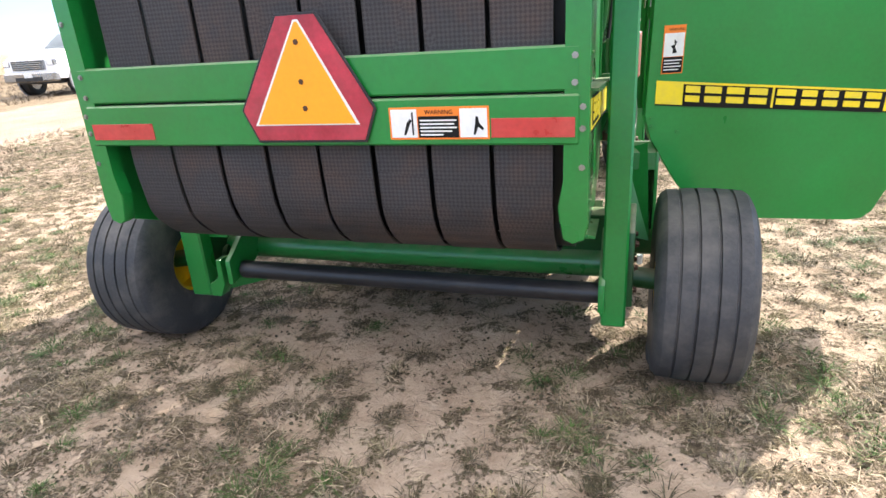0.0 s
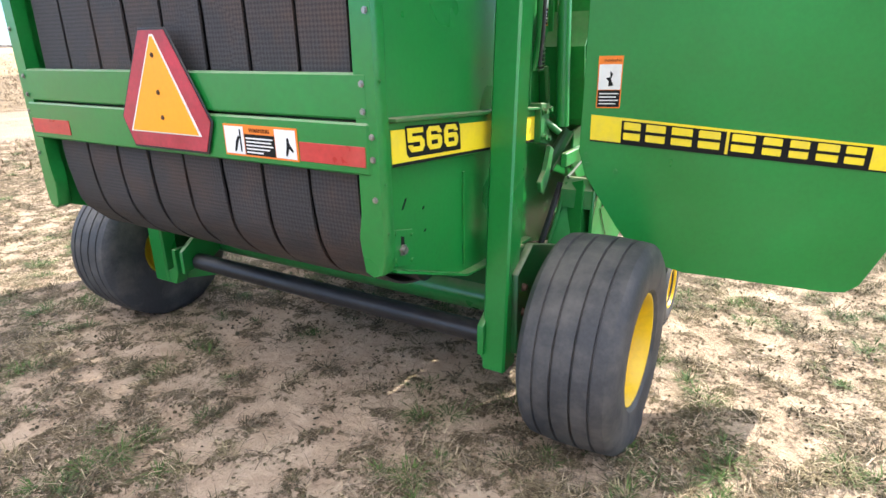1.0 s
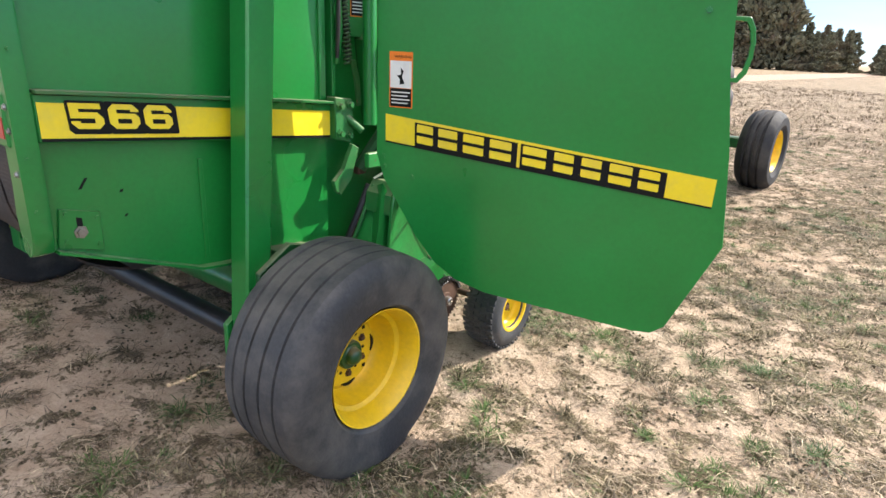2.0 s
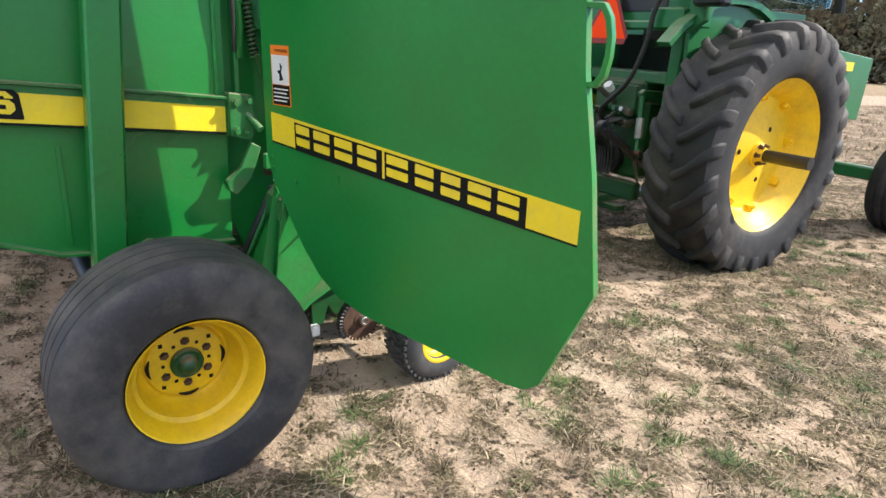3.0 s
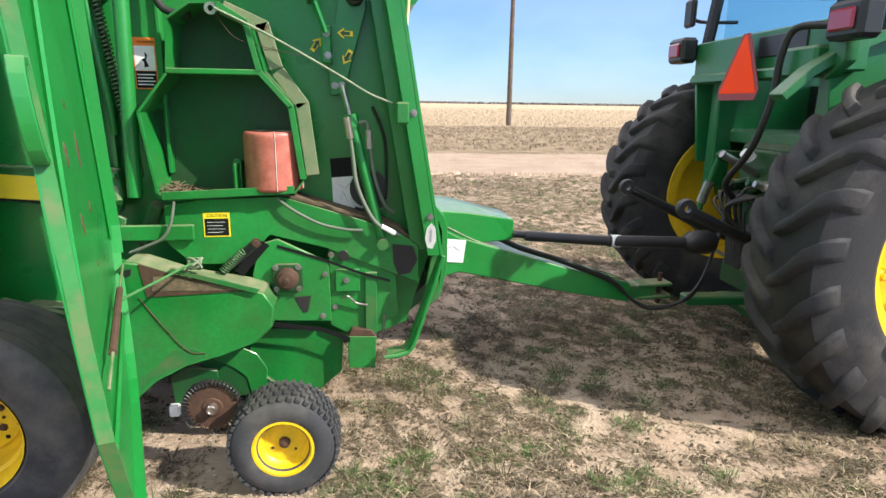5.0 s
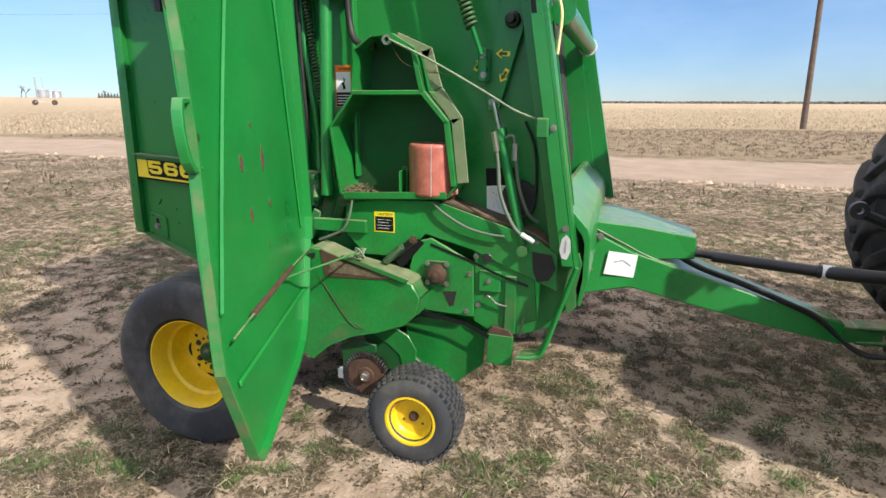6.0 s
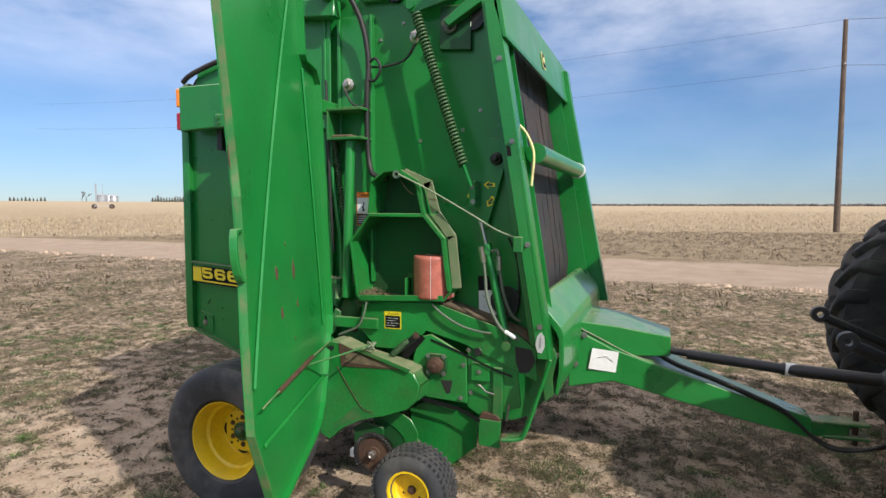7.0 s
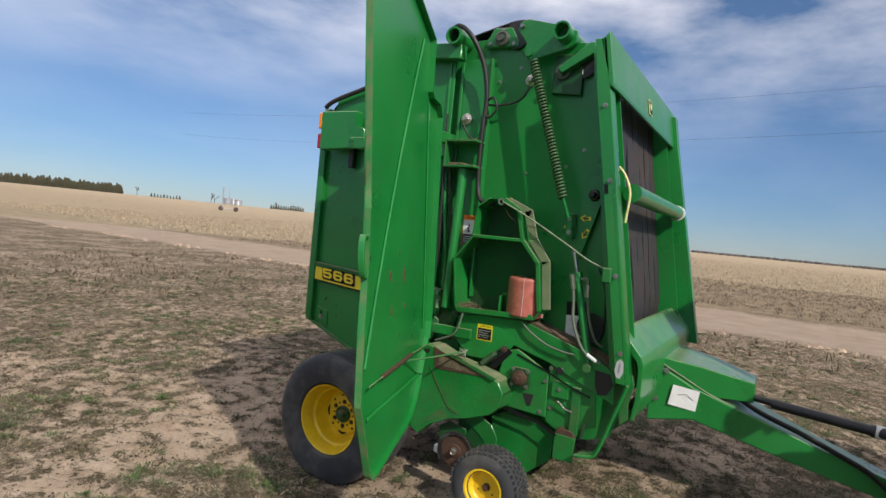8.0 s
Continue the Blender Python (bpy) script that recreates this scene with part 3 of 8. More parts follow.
# tailgate: side sheets, corner uprights, cross bars
TG = [(0.02, 0.86), (0.05, 0.79), (0.47, 0.632), (0.56, 0.622), (1.06, 0.60), (1.06, 2.70), (0.80, 2.67), (0.43, 2.53), (0.10, 2.42), (0.05, 2.2), (0.02, 1.9)]
for s in (1, -1):
    a, b = (0.838, 0.85) if s > 0 else (-0.85, -0.838)
    side = part("tailgate_side", prism(B(), TG, YZ, a, b, 0.003), M_green, baler)
    # folded lip along the lower edge
    bm = B()
    for p, q in zip(TG[1:5], TG[2:5]):
        u = Vector((0, q[0] - p[0], q[1] - p[1]))
        n2 = Vector((0, -u.z, u.y)).normalized()
        x0, x1 = (0.85, 0.885) if s > 0 else (-0.885, -0.85)
        vs = [(x0, *p), (x1, *p), (x1, *q), (x0, *q)]
        lo = [bm.verts.new(v) for v in vs]
        hi = [bm.verts.new(Vector(v) + n2 * 0.008) for v in vs]
        bm.faces.new(lo), bm.faces.new(hi[::-1])
        for i in range(4):
            bm.faces.new((lo[i], hi[i], hi[(i + 1) % 4], lo[(i + 1) % 4]))
    part("lower_lip", bm, M_green, side)
    # corner upright, rounded at its foot
    foot = [(0.815, 0.80), (0.845, 0.785), (0.88, 0.80), (0.89, 0.86), (0.885, 1.2), (0.885, 2.30), (0.86, 2.36), (0.82, 2.36), (0.82, 0.98), (0.80, 0.90)]
    if s < 0:
        foot = [(-x, z) for x, z in foot][::-1]
    part("corner_upright", prism(B(), foot, XZ, -0.008, 0.045, 0.004), M_green, baler)
    # side rib that carries the number stripe
    rib = [(0.045, 1.095), (1.07, 1.018), (1.07, 1.155), (0.045, 1.225)]
    bm = B()
    xs = (0.851, 0.882) if s > 0 else (-0.882, -0.851)
    prism(bm, rib, YZ, *xs, 0.006)
    ribo = part("side_rib", bm, M_green, baler)
    cap = [(0.05, 1.223), (1.07, 1.153), (1.07, 1.162), (0.05, 1.232)]
    part("rib_ledge", prism(B(), cap, YZ, *((0.851, 0.905) if s > 0 else (-0.905, -0.851)), 0.001), M_green_worn, ribo, "dusty ledge")
    if s > 0:
        part("number_stripe", prism(B(), [(0.055, 1.108), (1.045, 1.034), (1.045, 1.126), (0.055, 1.200)], YZ, 0.882, 0.8845), M_decal_y, ribo, "yellow stripe with the number 566")
        part("stripe_underline", prism(B(), [(0.055, 1.099), (1.045, 1.025), (1.045, 1.034), (0.055, 1.108)], YZ, 0.882, 0.8845), M_decal_k, ribo)
        along = Vector((0, 0.99, -0.074)).normalized()
        up2 = Vector((0, -0.07, 0.99)).normalized()
        o = Vector((0.8848, 0.122, 1.118))
        # digits: broad yellow strokes on a black ground that shows as outline and drop shadow
        w, h, st, v, q = 0.084, 0.069, 0.0150, 0.0225, 0.015
        mid = h * 0.52
        five = [[(0, h), (w - 0.004, h), (w - 0.004, h - st), (v, h - st), (v, mid + st * 0.6), (w - q, mid + st * 0.6), (w, mid + st * 0.6 - q), (w, q), (w - q, 0), (q, 0), (0, q), (0, h * 0.30), (v, h * 0.30), (v, st), (w - v, st),
                 (w - v, mid - st * 0.5), (0, mid - st * 0.5)]]
        six = [[(q, 0), (w - v, 0), (w - v, st), (v, st), (v, h - st), (w - v, h - st), (w - v, h * 0.70), (w, h * 0.70), (w, h - q), (w - q, h), (q, h), (0, h - q), (0, q)],
               [(v, mid - st * 0.5), (w - v, mid - st * 0.5), (w - v, 0), (w - q, 0), (w, q), (w, mid + st * 0.5 - q * 0.7), (w - q * 0.7, mid + st * 0.5), (v, mid + st * 0.5)]]
        for k, strokes in enumerate((five, six, six)):
            fr = (o + along * (0.010 + 0.099 * k) + up2 * 0.0105, along, up2, X)
            a, b = -0.0075, w + 0.017
            part("number_shadow", prism(B(), [(a, -0.004), (0.004, -0.0145), (b - 0.004, -0.0145), (b, -0.010), (b, h - 0.006), (b - 0.012, h + 0.0065), (a + 0.004, h + 0.0065), (a, h + 0.002)], fr, 0.0, 0.0012 + 0.0003 * k), M_decal_k, ribo, smooth=False)
            part("digit", heap([prism(B(), pts, fr, 0.0, 0.0036) for pts in strokes]), M_decal_y, ribo, smooth=False)
    # sheet stiffener seam
    bm = B()
    xs = (0.851, 0.857) if s > 0 else (-0.857, -0.851)
    box(bm, (xs[0], 0.50, 0.66), (xs[1], 0.515, 1.0), 0.001)
    part("seam", bm, M_green, side)

bar_lo = part("rear_bar", prism(B(), [(-0.86, 1.085), (0.86, 1.085), (0.86, 1.225), (-0.86, 1.225)], XZ, -0.014, 0.028, 0.006), M_green, baler)
part("rear_bar", prism(B(), [(-0.86, 1.232), (0.86, 1.232), (0.86, 1.352), (-0.86, 1.352)], XZ, -0.009, 0.028, 0.006), M_green, baler)
bolts("rear_bolt", [(sx2 * 0.845, -0.011, z) for sx2 in (-1, 1) for z in (1.255, 1.325)] + [(sx2 * 0.868, -0.009, z) for sx2 in (-1, 1) for z in (1.02, 1.13, 1.19, 1.5, 1.7)], (0, -1, 0), baler, M_steel, 0.0065, 0.006)
bolts("side_bolt", [(0.889, 0.012, z) for z in (0.92, 1.06, 1.33)], (1, 0, 0), baler, M_green, 0.004, 0.004)

# red reflector strips
for x0, x1 in ((-0.845, -0.58), (0.612, 0.848)):
    part("red_reflector", prism(B(), [(x0, 1.108), (x1, 1.108), (x1, 1.163), (x0, 1.163)], XZ, -0.0165, -0.014, 0.0005), M_red_refl, bar_lo, "faded red reflective strip")

# slow moving sign
smv = part("slow_moving_sign", prism(B(), [(-0.037, 1.482), (0.103, 1.482), (0.265, 1.20), (0.225, 1.098), (-0.159, 1.098), (-0.205, 1.20)], XZ, -0.024, -0.019, 0.002), M_black, bar_lo,
           "orange triangle with faded red border")
part("red_border", prism(B(), [(-0.030, 1.474), (0.096, 1.474), (0.256, 1.20), (0.219, 1.106), (-0.153, 1.106), (-0.196, 1.20)], XZ, -0.0265, -0.024, 0.0005), M_smv_r, smv)
part("pale_edge", prism(B(), [(0.027, 1.462), (0.043, 1.462), (0.208, 1.153), (-0.158, 1.153)], XZ, -0.0285, -0.0265), M_white, smv)
part("orange_triangle", prism(B(), [(0.031, 1.456), (0.040, 1.456), (0.196, 1.157), (-0.146, 1.157)], XZ, -0.0305, -0.0285), M_smv_o, smv)
bolts("sign_bolt", [(0.028, -0.0305, 1.285), (0.028, -0.0305, 1.40), (0.03, -0.0305, 1.205)], (0, -1, 0), baler, M_rust, 0.006, 0.004)

# warning plate on the rear bar
wd = part("warning_decal", prism(B(), [(0.30, 1.104), (0.607, 1.104), (0.607, 1.199), (0.30, 1.199)], XZ, -0.0165, -0.014), M_orange_d, bar_lo, "orange and white warning decal")
part("white_panel", prism(B(), [(0.306, 1.11), (0.388, 1.11), (0.388, 1.193), (0.306, 1.193)], XZ, -0.0185, -0.0165), M_white, wd)
part("white_panel", prism(B(), [(0.520, 1.11), (0.601, 1.11), (0.601, 1.193), (0.520, 1.193)], XZ, -0.0185, -0.0165), M_white, wd)
part("text_panel", prism(B(), [(0.392, 1.11), (0.516, 1.11), (0.516, 1.172), (0.392, 1.172)], XZ, -0.0185, -0.0165), M_decal_k, wd)
bm = B()
for k in range(5):
    w2 = (0.112, 0.105, 0.112, 0.098, 0.07)[k]
    box(bm, (0.398, -0.0196, 1.158 - k * 0.0105), (0.398 + w2, -0.0185, 1.1625 - k * 0.0105))
part("text_lines", bm, M_white, wd, smooth=False)
part("warning_word", text_mesh("WARNING", 0.018, 0.0005, basis((0.412, -0.0172, 1.178), X, Z)), M_decal_k, wd, smooth=False)
part("pictogram", box(B(), (0.372, -0.0196, 1.118), (0.377, -0.0185, 1.185)), M_decal_k, wd, smooth=False)
part("pictogram", prism(B(), [(0.345, 1.118), (0.352, 1.118), (0.366, 1.15), (0.372, 1.16), (0.366, 1.166), (0.354, 1.15)], XZ, -0.0196, -0.0185), M_decal_k, wd, smooth=False)
part("pictogram", prism(B(), [(0.56, 1.118), (0.566, 1.118), (0.575, 1.14), (0.588, 1.13), (0.592, 1.135), (0.578, 1.152), (0.574, 1.17), (0.568, 1.17), (0.566, 1.15)], XZ, -0.0196, -0.0185), M_decal_k, wd, smooth=False)

# belts: eight flat belts up the rear, over the top and down the front
rear_path = smooth_path([(0, 0.62, 0.70), (0, 0.42, 0.655), (0, 0.25, 0.672), (0, 0.13, 0.735), (0, 0.06, 0.83), (0, 0.036, 0.96), (0, 0.034, 1.2), (0, 0.036, 1.6), (0, 0.04, 2.1),
                         (0, 0.07, 2.32), (0, 0.16, 2.45), (0, 0.45, 2.57), (0, 1.0, 2.78), (0, 1.30, 2.87), (0, 1.46, 2.90), (0, 1.56, 2.86), (0, 1.6, 2.76)], 4)
front_path = smooth_path([(0, 1.80, 2.72), (0, 1.92, 2.70), (0, 1.99, 2.58), (0, 2.03, 2.3), (0, 2.09, 1.9), (0, 2.15, 1.5), (0, 2.19, 1.2), (0, 2.18, 1.0), (0, 2.1, 0.9)], 4)


def strip(bm, path, x0, x1, th, wave=0.0, seed=0):
    rows = []
    for i, p in enumerate(path):
        d = (path[min(i + 1, len(path) - 1)] - path[max(i - 1, 0)]).normalized()
        n2 = Vector((0, -d.z, d.y))
        off = wave * noise.noise(Vector((seed * 3.1, i * 0.35, 0)))
        rows.append([bm.verts.new(p + X * x0 + n2 * off), bm.verts.new(p + X * x1 + n2 * (off * 0.4)), bm.verts.new(p + X * x1 + n2 * (off * 0.4 + th)), bm.verts.new(p + X * x0 + n2 * (off + th))])
    for a, b in zip(rows, rows[1:]):
        for k in range(4):
            bm.faces.new((a[k], a[(k + 1) % 4], b[(k + 1) % 4], b[k]))
    bm.faces.new(rows[0][::-1]), bm.faces.new(rows[-1])
    return bm


for k in range(8):
    c = -0.652 + k * 0.1925
    w2 = 0.0875 + 0.003 * math.sin(k * 2.3)
    part("belt", strip(B(), rear_path, c - w2, c + w2, 0.008, 0.006, k), M_belt, baler)
    part("front_belt", strip(B(), front_path, c - w2, c + w2, 0.008, 0.012, k + 20), M_belt, baler)
# black sheet added behind the belts, standing in for the shade in their gaps
part("chamber_lining", prism(B(), [(0.16, 0.80), (0.172, 0.80), (0.172, 2.30), (0.16, 2.30)], YZ, -0.80, 0.80), M_black, baler, "black sheet added behind the belts to darken their gaps")
# rollers that carry the belts
for y, z, r in ((0.30, 0.745, 0.075), (0.115, 2.33, 0.075), (1.46, 2.80, 0.085), (1.90, 2.60, 0.085), (2.10, 1.08, 0.08)):
    part("belt_roller", rod(B(), (-0.83, y, z), (0.83, y, z), r, 24), M_black, baler)
# bright worn guides between belts at the bend
for k in range(7):
    x = -0.652 + k * 0.1925 + 0.096
    bm = B()
    sweep(bm, [(x, 0.36, 0.665), (x, 0.24, 0.685), (x, 0.15, 0.73), (x, 0.11, 0.78)], 0.008, 6)
    part("belt_guide", bm, M_shine, baler)

# side sheets of the bale chamber
CH = [(0.85, 2.74), (1.18, 2.79), (1.33, 2.80), (1.50, 2.78), (1.97, 2.72), (2.085, 2.655), (2.122, 2.42), (2.382, 0.84), (2.262, 0.47), (2.16, 0.43), (2.02, 0.40), (1.62, 0.42), (1.12, 0.55), (0.98, 0.9), (0.98, 2.3)]
for s in (1, -1):
    chamber = part("chamber_side", prism(B(), CH, YZ, *((0.788, 0.80) if s > 0 else (-0.80, -0.788)), 0.002), M_green, baler)
    # front edge: a folded sheet along the slanting front, curling back below; the far one stands further out
    f0, f1 = (0.0, 0.0) if s > 0 else (0.05, 0.10)
    xs = (0.945, 1.06) if s > 0 else (-1.06, -0.945)
    xr = (1.0, 1.06) if s > 0 else (-1.06, -1.0)
    xi = (0.94, 0.95) if s > 0 else (-0.95, -0.94)
    part("inner_sheet", prism(B(), [(1.99, 2.66), (2.075 + f0, 2.66), (2.116 + f0, 2.42), (2.376 + f1, 0.84), (2.27, 0.84), (2.02, 2.40)], YZ, *xi, 0.002), M_green, baler)
    xf = (1.048, 1.06) if s > 0 else (-1.06, -1.048)
    part("front_edge", prism(B(), [(2.075 + f0, 2.66), (2.09 + f0, 2.66), (2.13 + f0, 2.42), (2.39 + f1, 0.84), (2.377 + f1, 0.835), (2.116 + f0, 2.42)], YZ, *xs, 0.002), M_green, baler)
    # sheet added behind the edge to keep the sun off the chamber side
    xc = (0.80, 0.945) if s > 0 else (-0.945, -0.80)
    part("closing_sheet", prism(B(), [(2.015, 2.64), (2.027, 2.64), (2.062, 2.42), (2.322, 0.84), (2.310, 0.84), (2.05, 2.42)], YZ, *xc, 0.001), M_green, baler)
    part("edge_strip", prism(B(), [(2.03, 2.66), (2.076 + f0, 2.66), (2.117 + f0, 2.42), (2.377 + f1, 0.84), (2.325, 0.84), (2.065, 2.40)], YZ, *xf, 0.003), M_green, baler)
    part("edge_return", prism(B(), [(2.39, 0.84), (2.268, 0.46), (2.24, 0.428), (2.16, 0.412), (2.16, 0.422), (2.235, 0.438), (2.256, 0.465), (2.377, 0.835)], YZ, *xr, 0.002), M_green, baler)
    # rounded lip on the lower front edge
    hoop = [(0, 2.39, 0.84), (0, 2.33, 0.65), (0, 2.268, 0.46), (0, 2.225, 0.422), (0, 2.15, 0.412)]
    part("edge_lip", sweep(B(), smooth_path([(s * 1.065, p[1], p[2]) for p in hoop], 6), 0.009, 8), M_green, baler)

# front: top panel with badge, cross tube, lower hood
front_panel = part("front_panel", prism(B(), [(2.665, -0.005), (2.70, 0.015), (2.42, 0.062), (2.40, 0.06), (2.40, 0.046), (2.66, -0.03)], ((0, 2.09, 0), (0, 0, 1), (0, 1, 0), (1, 0, 0)), -1.06, 1.06, 0.003), M_green, baler)
bd = basis((0.05, 2.140, 2.51), (-1, 0, 0), (0, -0.166, 0.986))
bm = prism(B(), [(-0.045, -0.05), (0.045, -0.05), (0.045, 0.05), (-0.045, 0.05)], ((0, 0, 0), (1, 0, 0), (0, 1, 0), (0, 0, 1)), 0.0, 0.004, 0.001)
bmesh.ops.transform(bm, matrix=bd, verts=bm.verts)
badge = part("badge", bm, M_tube_y, front_panel, "black badge with a cream outline and emblem")
bm = prism(B(), [(-0.037, -0.042), (0.037, -0.042), (0.037, 0.042), (-0.037, 0.042)], XY, 0.004, 0.006)
bmesh.ops.transform(bm, matrix=bd, verts=bm.verts)
part("badge_field", bm, M_decal_k, badge)
bm = prism(B(), [(-0.025, -0.02), (-0.01, -0.005), (0.012, -0.02), (0.022, 0.0), (0.015, 0.03), (-0.005, 0.012), (-0.02, 0.025)], XY, 0.006, 0.008)
bmesh.ops.transform(bm, matrix=bd, verts=bm.verts)
part("badge_emblem", bm, M_tube_y, badge)
part("cross_tube", rod(B(), (-0.84, 2.26, 1.86), (0.84, 2.26, 1.86), 0.052, 24), M_green, baler)
part("tube_collar", pipe(B(), (-0.79, 2.26, 1.86), (-0.74, 2.26, 1.86), 0.06, 0.05), M_white, baler, "pale worn collar")
hood = [(2.26, 1.10), (2.29, 1.11), (2.305, 1.10), (2.415, 0.975), (2.43, 0.93), (2.43, 0.74), (2.40, 0.62), (2.385, 0.63), (2.41, 0.75), (2.41, 0.91), (2.395, 0.95)]
part("front_hood", prism(B(), hood, YZ, -0.93, 0.91, 0.004), M_green, baler)
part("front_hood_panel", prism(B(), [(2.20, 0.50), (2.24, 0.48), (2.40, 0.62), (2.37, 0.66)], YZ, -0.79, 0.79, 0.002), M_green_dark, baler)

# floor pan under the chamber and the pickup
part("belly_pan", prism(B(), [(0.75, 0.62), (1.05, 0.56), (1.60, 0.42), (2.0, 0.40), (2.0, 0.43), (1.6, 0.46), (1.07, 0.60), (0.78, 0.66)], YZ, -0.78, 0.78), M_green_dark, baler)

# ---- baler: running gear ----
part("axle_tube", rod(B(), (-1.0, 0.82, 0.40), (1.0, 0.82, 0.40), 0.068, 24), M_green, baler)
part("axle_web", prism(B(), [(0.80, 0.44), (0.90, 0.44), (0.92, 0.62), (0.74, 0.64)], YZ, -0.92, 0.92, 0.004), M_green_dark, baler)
part("lower_roller", rod(B(), (-0.80, 0.60, 0.350), (0.90, 0.60, 0.350), 0.043, 24), M_black, baler, "black steel roller")
for s in (1, -1):
    # leg beside the wheel, with a foot and gusset turned inwards
    top = 2.25 if s > 0 else 2.1
    bm = box(B(), *((0.912, 0.525, 0.235), (1.007, 0.628, top)) if s > 0 else ((-1.055, 0.50, 0.235), (-0.945, 0.585, 0.62)), 0.008)
    for v in bm.verts:
        if s > 0:
            v.co.y += 0.07 * (v.co.z - 0.235)
    leg = part("frame_leg", bm, M_green, baler)
    k = 0.90 if s > 0 else 0.86
    g = [(s * 0.945, 0.235), (s * (k + 0.03), 0.235), (s * k, 0.30), (s * k, 0.43), (s * (k + 0.025), 0.43), (s * (k + 0.025), 0.33), (s * 0.945, 0.30)]
    part("gusset", prism(B(), g if s < 0 else g[::-1], XZ, *((0.506, 0.572) if s < 0 else (0.530, 0.600)), 0.003), M_green, leg)
    part("roller_bracket", prism(B(), [(0.515, 0.30), (0.70, 0.34), (0.86, 0.44), (0.86, 0.58), (0.74, 0.58), (0.56, 0.45), (0.515, 0.42)], YZ, *((0.90, 0.925) if s > 0 else (-0.84, -0.815)), 0.002), M_green, baler)
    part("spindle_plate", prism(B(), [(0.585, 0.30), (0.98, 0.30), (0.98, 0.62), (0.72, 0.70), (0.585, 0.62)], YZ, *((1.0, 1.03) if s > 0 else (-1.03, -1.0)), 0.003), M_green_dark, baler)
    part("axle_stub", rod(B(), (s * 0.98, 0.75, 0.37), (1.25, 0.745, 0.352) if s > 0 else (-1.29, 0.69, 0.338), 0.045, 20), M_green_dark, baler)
    bolts("frame_bolt", [(s * 1.032, y, z) for y, z in ((0.63, 0.36), (0.63, 0.46), (0.63, 0.56), (0.92, 0.38), (0.92, 0.50))], (s, 0, 0), baler, M_rust, 0.012, 0.014)
bm = B()
box(bm, (-0.96, 0.57, 0.52), (-0.84, 0.62, 0.60), 0.004)
part("leg_brace", bm, M_green, baler)
part("foot_bar", prism(B(), [(0.0, 0.0), (0.34, 0.0), (0.34, 0.075), (0.0, 0.075)], ((-1.0, 0.51, 0.235), (0.72, 0.69, 0.02), (0, 0, 1), (0.69, -0.72, 0)), -0.01, 0.01, 0.003), M_green, baler)


